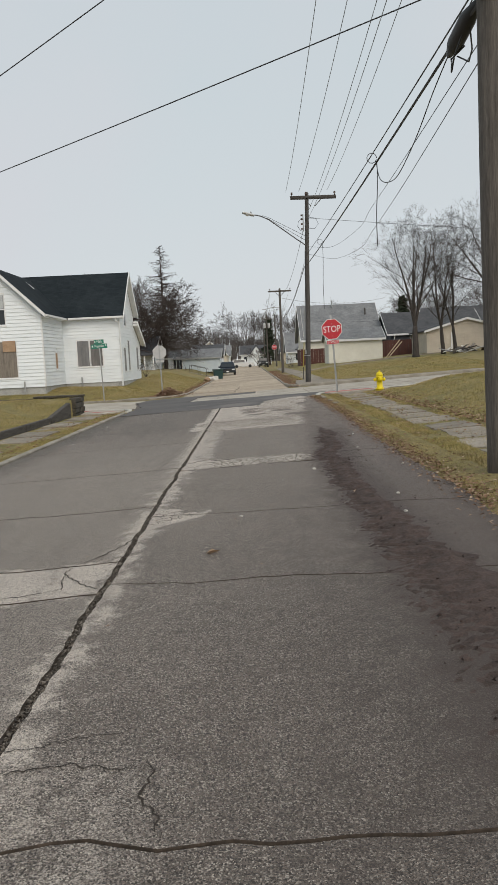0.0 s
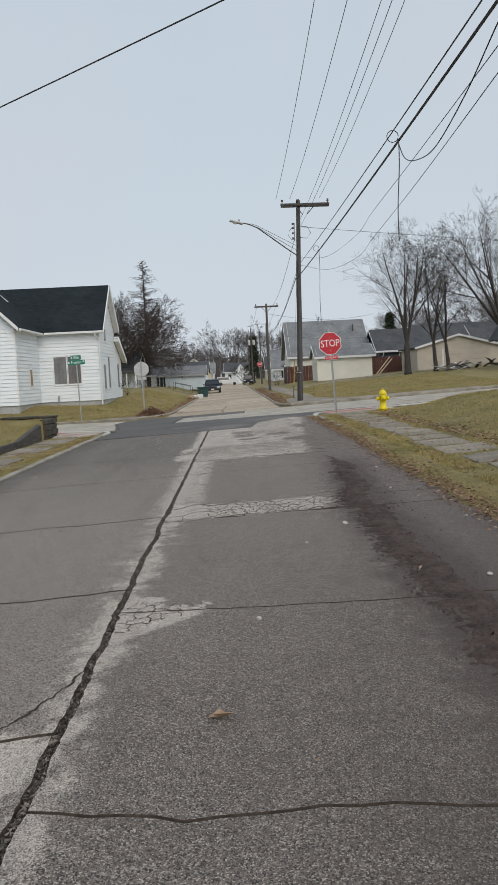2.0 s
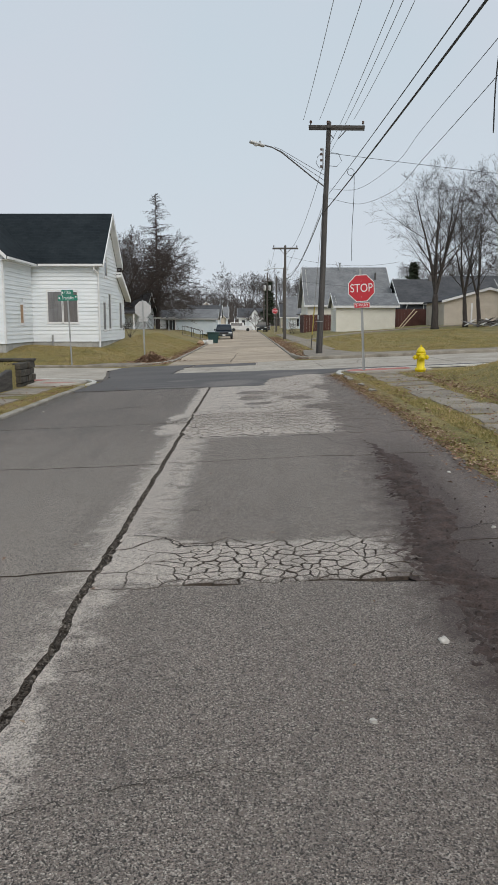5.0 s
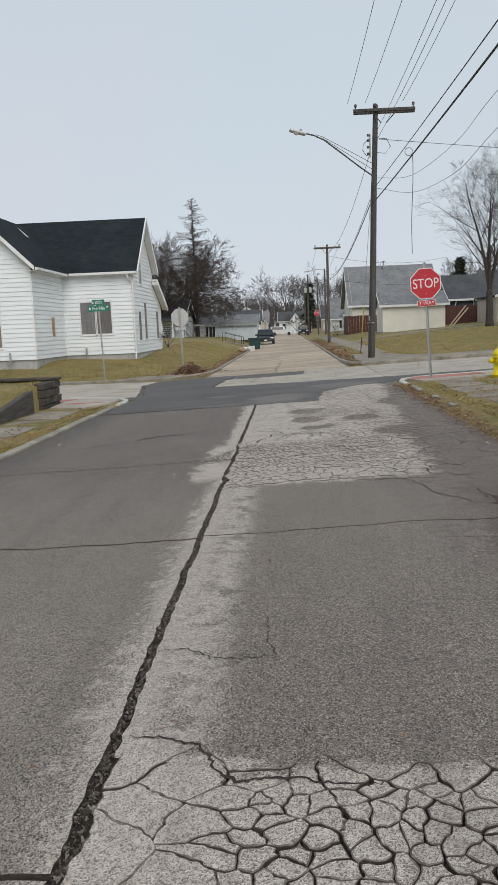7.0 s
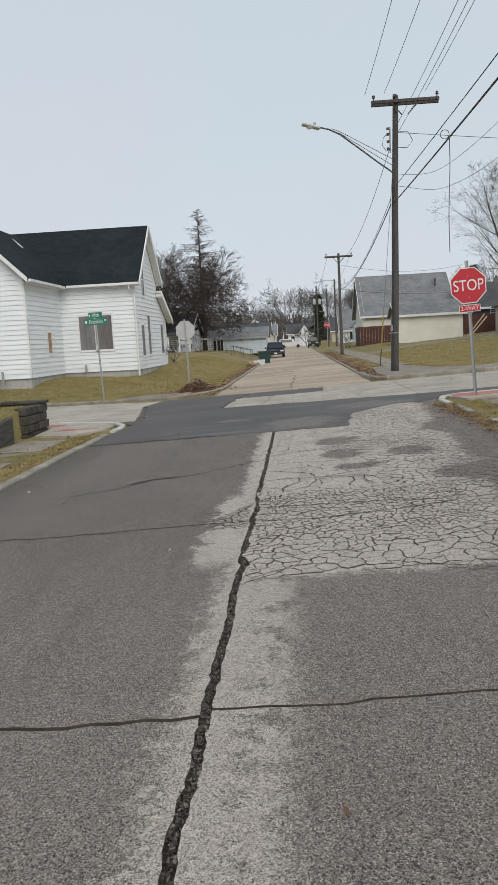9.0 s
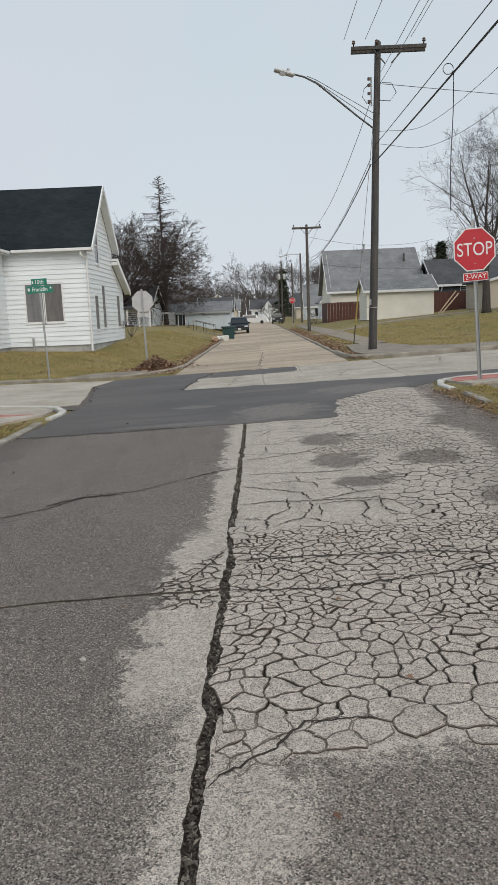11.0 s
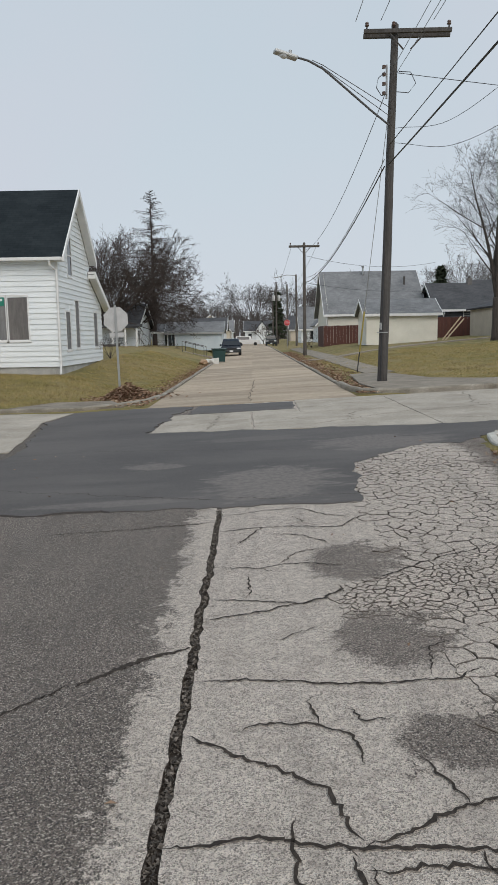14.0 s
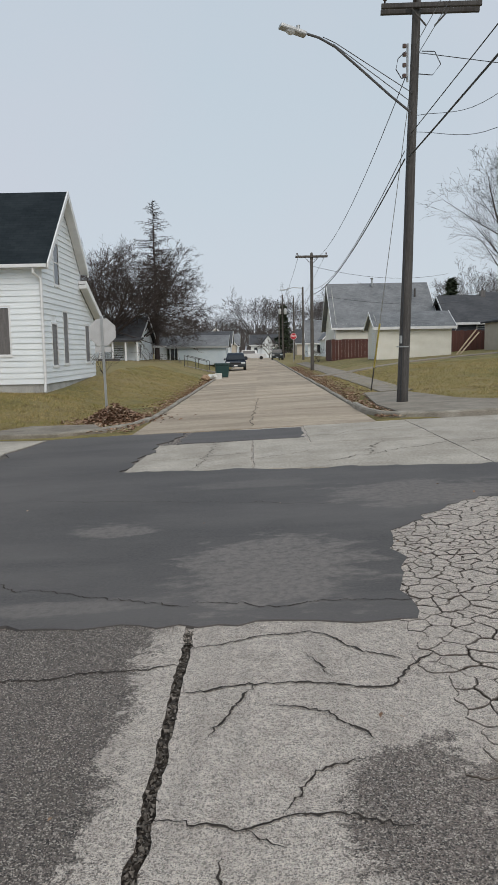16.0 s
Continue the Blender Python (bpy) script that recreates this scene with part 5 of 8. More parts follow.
def window_unit(parent, axis, at, out, a, b, z0, z1, panel, label, frame_mat=None, pane_label="", split=False):
    """A window or boarded opening: a frame of four bars, a sill and a panel, on the wall at x = at or y = at; out: +1 or -1."""
    frame_mat = frame_mat or M_TRIM
    def bx(s0, s1, h0, h1, d0, d1, bev=0.0):
        lo, hi = sorted((at + out * d0, at + out * d1))
        return box(lo, hi, s0, s1, h0, h1, bev) if axis == "x" else box(s0, s1, lo, hi, h0, h1, bev)
    win = part("window", bx(a, b, z0, z1, -0.03, 0.012), panel, parent, label)
    t = 0.06
    fr = bmesh.new()
    for s0, s1, h0, h1 in ((a - t, a, z0 - t, z1 + t), (b, b + t, z0 - t, z1 + t), (a, b, z1, z1 + t), (a, b, z0 - t, z0)):
        lo, hi = sorted((at - out * 0.02, at + out * 0.035))
        if axis == "x":
            add_box(fr, lo, hi, s0, s1, h0, h1)
        else:
            add_box(fr, s0, s1, lo, hi, h0, h1)
    if split:
        lo, hi = sorted((at, at + out * 0.03))
        m = (z0 + z1) / 2
        if axis == "x":
            add_box(fr, lo, hi, a, b, m - 0.025, m + 0.025)
        else:
            add_box(fr, a, b, lo, hi, m - 0.025, m + 0.025)
    part("frame", fr, frame_mat, win)
    part("sill", bx(a - 0.09, b + 0.09, z0 - 0.1, z0 - 0.06, -0.02, 0.06), frame_mat, win)
    return win


def white_house():
    h = empty("house", -9.5, 48, 0.3)
    h.matrix_world = Matrix.Identity(4)
    tagged(h, "white clapboard house with boarded windows and dark shingle roof", "house")
    E, S, N2, WX, WY, WL = -7.8, 47.3, 55.3, -11.35, 42.7, -16.3
    B, EV, RZ, RY = 0.62, 4.95, 7.62, 50.2
    NE = 2 * RY - S
    # wall bodies
    part("wall", wall_prism([(S, B), (N2, B), (N2, 3.15), (52.4, 4.35), (NE, EV - 0.2), (RY, RZ - 0.32), (S, EV - 0.2)], "x", E - 0.25, 0.24), M_SIDING, h)
    part("wall", box(WX, E - 0.26, S + 0.01, S + 0.25, B, EV), M_SIDING, h)
    part("wall", box(WX - 0.25, WX - 0.01, WY + 0.26, S + 0.1, B, EV), M_SIDING, h)
    apex_x, apex_z = (WL + WX) / 2, 7.35
    part("wall", wall_prism([(WL, B), (WX - 0.01, B), (WX - 0.01, EV - 0.2), (apex_x, apex_z - 0.3), (WL, EV - 0.2)], "y", WY + 0.01, 0.24), M_SIDING, h)
    part("wall", box(WL - 0.05, WL + 0.2, WY + 0.26, 56, B, EV), M_SIDING, h)
    part("wall", box(WL, E - 0.26, N2 - 0.2, N2 + 0.02, B, 3.1), M_SIDING, h)
    # foundation
    for bx in ((E - 0.22, E - 0.03, S + 0.03, N2 - 0.03, -0.1, B), (WX - 0.2, E - 0.23, S + 0.03, S + 0.2, -0.1, B), (WX - 0.2, WX - 0.03, WY + 0.05, S + 0.02, -0.1, B), (WL + 0.05, WX - 0.21, WY + 0.05, WY + 0.2, -0.1, B)):
        part("foundation", box(*bx), M_FOUND, h, "pale block foundation")
    # boards, course by course
    def gable_e(z):
        lo = S if z < EV - 0.16 else S + (z - EV + 0.16) * (RY - S) / (RZ - EV)
        if z < 3.15:
            hi = N2
        elif z < 4.35:
            hi = N2 - (z - 3.15) * (N2 - 52.6) / 1.2
        elif z < EV:
            hi = 52.6 + (NE - 52.6) * (z - 4.35) / (EV - 4.35)
        else:
            hi = NE - (z - EV + 0.16) * (NE - RY) / (RZ - EV)
        return lo, max(lo, hi)
    wall_boards(h, (E, 0, 0), (0, 1, 0), gable_e, B, RZ - 0.3, 0.2, M_SIDING, [(48.35, 49.0, 1.25, 3.1), (49.95, 50.55, 1.3, 3.2), (53.5, 54.2, 1.3, 2.85), (48.95, 49.6, 4.15, 5.7)], out=(1, 0, 0))
    wall_boards(h, (0, S, 0), (1, 0, 0), lambda z: (WX, E), B, EV - 0.12, 0.2, M_SIDING, [(-10.5, -9.78, 1.65, 3.25), (-9.7, -8.95, 1.65, 3.25)], out=(0, -1, 0))
    wall_boards(h, (WX, 0, 0), (0, 1, 0), lambda z: (WY, S), B, EV - 0.12, 0.2, M_SIDING, [(45.1, 45.65, 1.6, 2.9)], out=(1, 0, 0))
    def gable_w(z):
        if z < EV - 0.16:
            return WL, WX
        k = (z - EV + 0.16) / (apex_z - EV)
        return WL + (apex_x - WL) * k, WX + (apex_x - WX) * k
    wall_boards(h, (0, WY, 0), (1, 0, 0), gable_w, B, apex_z - 0.25, 0.2, M_SIDING, [(-14.5, -12.85, 1.2, 3.2), (-14.0, -13.35, 4.15, 5.9)], out=(0, -1, 0))
    # corner boards
    for x, y in ((E - 0.05, S - 0.03), (WX - 0.05, WY - 0.03)):
        part("corner_board", box(x, x + 0.09, y, y + 0.1, B, EV - 0.1), M_TRIM, h)
    # openings
    window_unit(h, "x", E, 1, 48.35, 49.0, 1.25, 2.7, M_PLY_GREY, "narrow window closed with grey boards")
    window_unit(h, "x", E, 1, 49.95, 50.55, 1.3, 3.2, M_PLY_GREY, "narrow window closed with grey boards")
    window_unit(h, "x", E, 1, 53.5, 54.2, 1.3, 2.85, M_PLY_GREY, "narrow window closed with grey boards")
    window_unit(h, "x", E, 1, 48.95, 49.6, 4.15, 5.7, M_GLASS, "dark upper sash window", split=True)
    window_unit(h, "y", S, -1, -10.5, -9.78, 1.65, 3.25, M_PLY_GREY, "window closed with grey plywood")
    window_unit(h, "y", S, -1, -9.68, -8.95, 1.65, 3.25, M_PLY_DARK, "window closed with weathered dark plywood")
    window_unit(h, "x", WX, 1, 45.12, 45.62, 1.6, 2.5, M_PLY_TAN, "narrow window closed with tan plywood")
    window_unit(h, "y", WY, -1, -14.48, -12.87, 1.2, 3.2, M_PLY_BROWN, "wide window closed with weathered boards")
    part("plywood_patch", box(-13.6, -12.9, WY - 0.06, WY - 0.03, 2.65, 3.25), M_PLY_TAN, h, "tan plywood patch")
    up = window_unit(h, "y", WY, -1, -13.98, -13.37, 4.15, 5.85, M_GLASS, "upper sash window, dark glass and a pale blind", split=True)
    part("blind", box(-13.96, -13.39, WY - 0.03, WY - 0.016, 5.05, 5.83), M_BLIND, up)
    # roofs
    ox = E + 0.32
    oy = 0.32
    sl = (RZ - EV) / (RY - S)
    part("roof", quad_bm([(WL + 1, S - oy, EV - sl * oy), (ox, S - oy, EV - sl * oy), (ox, RY, RZ), (WL + 1, RY, RZ)], 0.13), M_ROOF_DARK, h, "dark shingle roof slope")
    part("roof", quad_bm([(ox, 53.0, RZ - sl * (53.0 - RY)), (WL + 1, 53.0, RZ - sl * (53.0 - RY)), (WL + 1, RY + 0.004, RZ), (ox, RY + 0.004, RZ)], 0.13), M_ROOF_DARK, h, "dark shingle roof slope")
    part("roof", quad_bm([(ox, 55.8, 3.12), (WL + 1, 55.8, 3.12), (WL + 1, 52.6, 4.55), (ox, 52.6, 4.55)], 0.12), M_ROOF_DARK, h, "lean-to roof slope")
    slw = (apex_z - EV) / (WX - apex_x)
    part("roof", quad_bm([(WX + oy, WY - 0.35, EV - slw * oy), (WX + oy, S + 0.4, EV - slw * oy), (apex_x, RY - 0.3, apex_z), (apex_x, WY - 0.35, apex_z)], 0.13), M_ROOF_DARK, h, "dark shingle roof slope")
    part("roof", quad_bm([(WL - oy, 56, EV - slw * oy), (WL - oy, WY - 0.35, EV - slw * oy), (apex_x - 0.004, WY - 0.35, apex_z), (apex_x - 0.004, 56, apex_z)], 0.13), M_ROOF_DARK, h, "dark shingle roof slope")
    def soffit_slope(pa, pb):
        (ya, za), (yb, zb) = pa, pb
        part("soffit", quad_bm([(E + 0.04, ya, za), (ox - 0.01, ya, za), (ox - 0.01, yb, zb), (E + 0.04, yb, zb)], 0.02), M_TRIM, h, "white painted gable soffit")
    soffit_slope((S - oy, EV - sl * oy - 0.17), (RY, RZ - 0.17))
    soffit_slope((53.0, RZ - sl * (53.0 - RY) - 0.17), (RY, RZ - 0.17))
    soffit_slope((55.8, 2.96), (52.64, 4.37))
    part("rake_board", box(E + 0.04, ox + 0.05, 52.56, 52.595, 4.28, 4.58), M_TRIM, h)
    # fascias and rake boards
    def rake(p, q, w=0.2, t=0.05, axis="x"):
        d = (Vector(q) - Vector(p))
        bm = bmesh.new()
        o = Vector((t, 0, 0)) if axis == "x" else Vector((0, -t, 0))
        dn = Vector((0, 0, -w))
        pts = [Vector(p), Vector(q), Vector(q) + dn, Vector(p) + dn]
        a = [bm.verts.new(v) for v in pts]
        b = [bm.verts.new(v + o) for v in pts]
        bm.faces.new(a)
        bm.faces.new(b[::-1])
        for i in range(4):
            j = (i + 1) % 4
            bm.faces.new((a[i], a[j], b[j], b[i]))
        bmesh.ops.recalc_face_normals(bm, faces=bm.faces)
        part("rake_board", bm, M_TRIM, h)
    rx = ox + 0.003
    rake((rx, S - oy, EV - sl * oy + 0.02), (rx, RY, RZ + 0.02))
    rake((rx, RY, RZ + 0.02), (rx, 53.0, RZ - sl * (53.0 - RY) + 0.02), 0.3)
    rake((rx, 52.6, 4.57), (rx, 55.8, 3.14), 0.26)
    rake((WX + oy, WY - 0.353, EV - slw * oy + 0.02), (apex_x, WY - 0.353, apex_z + 0.02), axis="y")
    rake((apex_x, WY - 0.353, apex_z + 0.02), (WL - oy, WY - 0.353, EV - slw * oy + 0.02), axis="y")
    g = EV - sl * oy
    part("gutter", box(WX + 0.5, ox, S - oy - 0.12, S - oy - 0.003, g - 0.14, g - 0.02, 0.02), M_TRIM, h)
    part("gutter", box(WX + oy + 0.003, WX + oy + 0.12, WY - 0.3, S - 0.3, EV - slw * oy - 0.14, EV - slw * oy - 0.02, 0.02), M_TRIM, h)
    part("soffit", box(WX, ox, S - oy, S, g - 0.16, g - 0.145), M_TRIM, h)
    part("soffit", box(WX, WX + oy, WY - 0.3, S - oy - 0.01, EV - slw * oy - 0.16, EV - slw * oy - 0.145), M_TRIM, h)
    part("frieze_board", box(WX + 0.02, E, S - 0.025, S - 0.003, EV - 0.22, EV - 0.1), M_TRIM, h)
    part("downpipe", tube([(E - 0.15, S - 0.36, g - 0.1), (E - 0.15, S - 0.34, g - 0.3), (E + 0.02, S - 0.09, g - 0.5), (E + 0.02, S - 0.09, 0.7), (E + 0.03, S - 0.2, 0.35)], 0.045, 8), M_TRIM, h)
    part("vent_pipe", tube([(-10.3, S - 0.1, 0.4), (-10.3, S - 0.1, 0.98)], 0.05, 8), M_STEEL, h)
    part("vent_pipe", tube([(-12.5, WY - 0.15, 0.4), (-12.5, WY - 0.15, 0.95)], 0.05, 8), M_STEEL, h)
    meter = part("gas_meter", box(-15.5, -15.2, WY - 0.35, WY - 0.1, 0.75, 1.05, 0.03), M_STEEL, h)
    part("pipe", tube([(-15.8, WY - 0.2, 0.9), (-15.2, WY - 0.2, 0.9), (-15.0, WY - 0.2, 0.9), (-15.0, WY - 0.2, 0.3)], 0.025, 6), M_STEEL, meter)
    part("roof_flashing", quad_bm([(-13.6, 47.2, 6.95), (-13.1, 47.3, 6.55), (-13.0, 47.8, 6.6), (-13.5, 47.8, 7.05)], 0.02), M_SIGN_BACK, h)


white_house()


def gable_building(name, label, x0, x1, y0, y1, zb, eave, ridge, axis, wall_mat, roof_mat, over=0.35, course=0.0, category="house", trim=None):
    """A plain gabled building; axis 'x': its ridge runs along x."""
    h = empty(name, 0, 0, 0)
    tagged(h, label, category)
    trim = trim or M_TRIM
    if axis == "x":
        ym = (y0 + y1) / 2
        prof = [(y0, zb), (y1, zb), (y1, eave), (ym, ridge - 0.1), (y0, eave)]
        part("wall", wall_prism(prof, "x", x0, 0.2), wall_mat, h)
        part("wall", wall_prism(prof, "x", x1 - 0.2, 0.2), wall_mat, h)
        part("wall", box(x0 + 0.2, x1 - 0.2, y0, y0 + 0.2, zb, eave), wall_mat, h)
        part("wall", box(x0 + 0.2, x1 - 0.2, y1 - 0.2, y1, zb, eave), wall_mat, h)
        s = (ridge - eave) / (ym - y0)
        e = eave - s * over
        part("roof", quad_bm([(x0 - over, y0 - over, e), (x1 + over, y0 - over, e), (x1 + over, ym, ridge), (x0 - over, ym, ridge)], 0.14), roof_mat, h)
        part("roof", quad_bm([(x1 + over, y1 + over, e), (x0 - over, y1 + over, e), (x0 - over, ym + 0.004, ridge), (x1 + over, ym + 0.004, ridge)], 0.14), roof_mat, h)
        part("fascia", box(x0 - over, x1 + over, y0 - over - 0.04, y0 - over - 0.004, e - 0.2, e - 0.0), trim, h)
        for gx, dx in ((x0 - over, -0.04), (x1 + over, 0.04)):
            for ya, yb, za, zc in ((y0 - over, ym, e, ridge), (ym, y1 + over, ridge, e)):
                bm = bmesh.new()
                pa = [bm.verts.new(v) for v in ((gx, ya, za + 0.01), (gx, yb, zc + 0.01), (gx, yb, zc - 0.2), (gx, ya, za - 0.2))]
                pb = [bm.verts.new(v.co + Vector((dx, 0, 0))) for v in pa]
                bm.faces.new(pa)
                bm.faces.new(pb[::-1])
                for i in range(4):
                    bm.faces.new((pa[i], pa[(i + 1) % 4], pb[(i + 1) % 4], pb[i]))
                bmesh.ops.recalc_face_normals(bm, faces=bm.faces)
                part("rake_board", bm, trim, h)
        if course:
            wall_boards(h, (0, y0, 0), (1, 0, 0), lambda z: (x0, x1), zb, eave, course, wall_mat, out=(0, -1, 0))
            wall_boards(h, (x0, 0, 0), (0, 1, 0), lambda z: (y0, y1) if z < eave else (y0 + (z - eave) / s, y1 - (z - eave) / s), zb, ridge - 0.2, course, wall_mat, out=(-1, 0, 0))
    else:
        xm = (x0 + x1) / 2
        prof = [(x0, zb), (x1, zb), (x1, eave), (xm, ridge - 0.1), (x0, eave)]
        part("wall", wall_prism(prof, "y", y0, 0.2), wall_mat, h)
        part("wall", wall_prism(prof, "y", y1 - 0.2, 0.2), wall_mat, h)
        part("wall", box(x0, x0 + 0.2, y0 + 0.2, y1 - 0.2, zb, eave), wall_mat, h)
        part("wall", box(x1 - 0.2, x1, y0 + 0.2, y1 - 0.2, zb, eave), wall_mat, h)
        s = (ridge - eave) / (xm - x0)
        e = eave - s * over
        part("roof", quad_bm([(x0 - over, y1 + over, e), (x0 - over, y0 - over, e), (xm, y0 - over, ridge), (xm, y1 + over, ridge)], 0.14), roof_mat, h)
        part("roof", quad_bm([(x1 + over, y0 - over, e), (x1 + over, y1 + over, e), (xm + 0.004, y1 + over, ridge), (xm + 0.004, y0 - over, ridge)], 0.14), roof_mat, h)
        for xa, xb, za, zc in ((x0 - over, xm, e, ridge), (xm, x1 + over, ridge, e)):
            gy = y0 - over - 0.004
            bm = bmesh.new()
            pa = [bm.verts.new(v) for v in ((xa, gy, za + 0.01), (xb, gy, zc + 0.01), (xb, gy, zc - 0.2), (xa, gy, za - 0.2))]
            pb = [bm.verts.new(v.co + Vector((0, -0.04, 0))) for v in pa]
            bm.faces.new(pa)
            bm.faces.new(pb[::-1])
            for i in range(4):
                bm.faces.new((pa[i], pa[(i + 1) % 4], pb[(i + 1) % 4], pb[i]))
            bmesh.ops.recalc_face_normals(bm, faces=bm.faces)
            part("rake_board", bm, trim, h)
        if course:
            wall_boards(h, (0, y0, 0), (1, 0, 0), lambda z: (x0, x1) if z < eave else (x0 + (z - eave) / s, x1 - (z - eave) / s), zb, ridge - 0.2, course, wall_mat, out=(0, -1, 0))
    return h


# cream shed with a grey roof
shed = gable_building("garage", "cream lap-sided garage with a grey shingle roof", 8.2, 13.62, 77, 81.5, 0.85, 3.35, 4.42, "x", M_CREAM, M_ROOF_GREY, 0.3, 0.16, "garage")
window_unit(shed, "x", 8.2, -1, 77.6, 79.2, 0.95, 2.75, M_WHITE, "white garage side door")
# big grey-roofed house behind it
big = gable_building("house", "cream house with a tall weathered grey roof", 6.85, 16.05, 93, 104, 0.6, 4.0, 8.2, "x", M_CREAM, M_ROOF_GREY, 0.45, 0.2)
part("roof_vent", tube([(10.9, 97.9, 7.8), (10.9, 97.9, 8.5), (10.9, 97.9, 8.65)], [0.09, 0.09, 0.16], 8), M_STEEL, big)
part("roof_vent", tube([(14.9, 96.5, 6.6), (14.9, 96.5, 7.45)], 0.1, 8), M_POLE_DARK, big)
part("downpipe", tube([(6.7, 92.9, 3.9), (6.7, 92.9, 0.7)], 0.05, 6), M_TRIM, big)


def board_fence(x0, x1, y, z0, z1, label, ax="x"):
    fnc = empty("fence", 0, 0, 0)
    tagged(fnc, label, "fence")
    n = max(2, int(abs(x1 - x0) / 0.3))
    fr = random.Random(int(x0 * 10 + y))
    for i in range(n):
        a = x0 + (x1 - x0) * i / n
        b = a + (x1 - x0) / n - 0.012
        t = z1 + fr.uniform(-0.03, 0.03)
        part("fence_board", box(a, b, y, y + 0.03, z0, t) if ax == "x" else box(y, y + 0.03, a, b, z0, t), M_BROWN_FENCE, fnc)
    for zr in (z0 + 0.3, z1 - 0.3):
        part("rail", box(x0, x1, y + 0.031, y + 0.09, zr, zr + 0.09) if ax == "x" else box(y + 0.031, y + 0.09, x0, x1, zr, zr + 0.09), M_BROWN_FENCE, fnc)
    return fnc


board_fence(6.25, 10.2, 91.0, 0.55, 2.55, "red-brown board fence below a cream wall")
board_fence(91.05, 97.0, 6.2, 0.5, 2.55, "red-brown board fence along the street side", "y")
board_fence(14.2, 24.5, 86.0, 1.0, 3.05, "long red-brown board fence on the lawn")
# dark blue house with a slate roof
navy = gable_building("house", "dark blue house with a low slate-grey roof", 16.9, 27.5, 90, 98, 0.9, 4.15, 6.55, "x", M_NAVY, M_ROOF_SLATE, 0.5, 0.2)
window_unit(navy, "y", 90, -1, 19.2, 20.4, 3.0, 3.85, M_BLIND, "small white window")
window_unit(navy, "y", 90, -1, 21.8, 23.0, 3.0, 3.85, M_BLIND, "small white window")
part("awning", quad_bm([(20.7, 88.9, 3.2), (23.0, 88.9, 3.2), (23.0, 89.95, 3.75), (20.7, 89.95, 3.75)], 0.04), M_TRIM, navy)
chim = part("chimney", box(20.5, 20.95, 93.6, 94.1, 6.0, 6.95, 0.02), M_PLY_DARK, navy, "dark brick chimney")
part("flue", tube([(20.75, 93.85, 6.95), (20.75, 93.85, 7.15)], 0.12, 8), M_POLE_DARK, chim)
part("downpipe", tube([(17.3, 89.8, 3.9), (17.3, 89.6, 3.5), (17.0, 89.7, 2.6)], 0.05, 6), M_TRIM, navy)
# beige garage with a double door
gar = gable_building("garage", "beige garage with a wide panelled door", 18.1, 26.2, 77, 84, 1.2, 3.75, 4.85, "y", M_BEIGE, M_ROOF_SLATE, 0.3, 0.2, "garage")
door = part("garage_door", box(20.7, 25.2, 76.93, 76.98, 1.25, 3.3), M_BEIGE, gar, "wide beige sectional door")
for k in range(4):
    for j in range(4):
        part("door_panel", box(20.8 + j * 1.1, 21.8 + j * 1.1, 76.9, 76.929, 1.33 + k * 0.5, 1.72 + k * 0.5, 0.01), M_BEIGE, door)
part("frame", box(20.55, 20.69, 76.9, 76.98, 1.2, 3.45), M_TRIM, door)
# roof beyond the beige garage
gable_building("house", "grey-roofed white house behind a garage", 24, 36, 100, 110, 1.2, 4.6, 7.6, "x", M_SIDING, M_ROOF_SLATE, 0.4)
# weathered shingle house at the lawn's edge
old = gable_building("house", "old house with weathered pale shingle walls", 19.9, 27.5, 58, 59.4, 0.9, 4.3, 10.4, "y", M_OLD_WALL, M_ROOF_SLATE, 0.55, 0.22)
ow = window_unit(old, "y", 58, -1, 20.12, 21.77, 3.0, 4.2, M_GLASS, "white many-paned window")
for k in range(1, 5):
    part("glazing_bar", box(20.12 + 0.33 * k - 0.02, 20.12 + 0.33 * k + 0.02, 57.96, 57.985, 3.0, 4.2), M_TRIM, ow)
for k in (1, 2):
    part("glazing_bar", box(20.12, 21.77, 57.955, 57.96, 3.0 + 0.4 * k - 0.02, 3.0 + 0.4 * k + 0.02), M_TRIM, ow)
part("base_board", box(19.85, 27.5, 57.9, 57.99, 0.8, 1.35), M_TRIM, old)

# pale garage and the porch house beyond the trees
lg = gable_building("garage", "long pale blue garage with a grey roof", -9.4, -3.75, 97, 103, 0.35, 2.3, 3.35, "x", M_PALE_BLUE, M_ROOF_GREY, 0.25, 0.0, "garage", M_STEEL)
for k in range(14):
    part("wall_rib", box(-9.3 + 0.4 * k, -9.27 + 0.4 * k, 96.97, 96.995, 0.4, 2.25), M_PALE_BLUE, lg)
# a dark sheet stands in for the shade inside this doorway
window_unit(lg, "y", 97, -1, -9.3, -8.6, 0.4, 2.3, M_GLASS, "doorway filled with a dark panel for the shade inside")
ph = gable_building("house", "white house with a shaded front porch", -20, -11.2, 88, 98, 0.5, 2.9, 5.0, "x", M_SIDING, M_ROOF_SLATE, 0.4, 0.2)
part("porch_roof", quad_bm([(-14.2, 85.2, 2.75), (-10.6, 85.2, 2.75), (-10.6, 88.2, 3.0), (-14.2, 88.2, 3.0)], 0.15), M_ROOF_SLATE, ph)
for k, x in enumerate((-14.0, -12.9, -11.8, -10.8)):
    part("porch_post", box(x, x + 0.14, 85.35, 85.49, 0.4, 2.62), M_TRIM, ph)
part("porch_floor", box(-14.2, -10.6, 85.2, 87.95, 0.25, 0.5), M_WALK, ph)
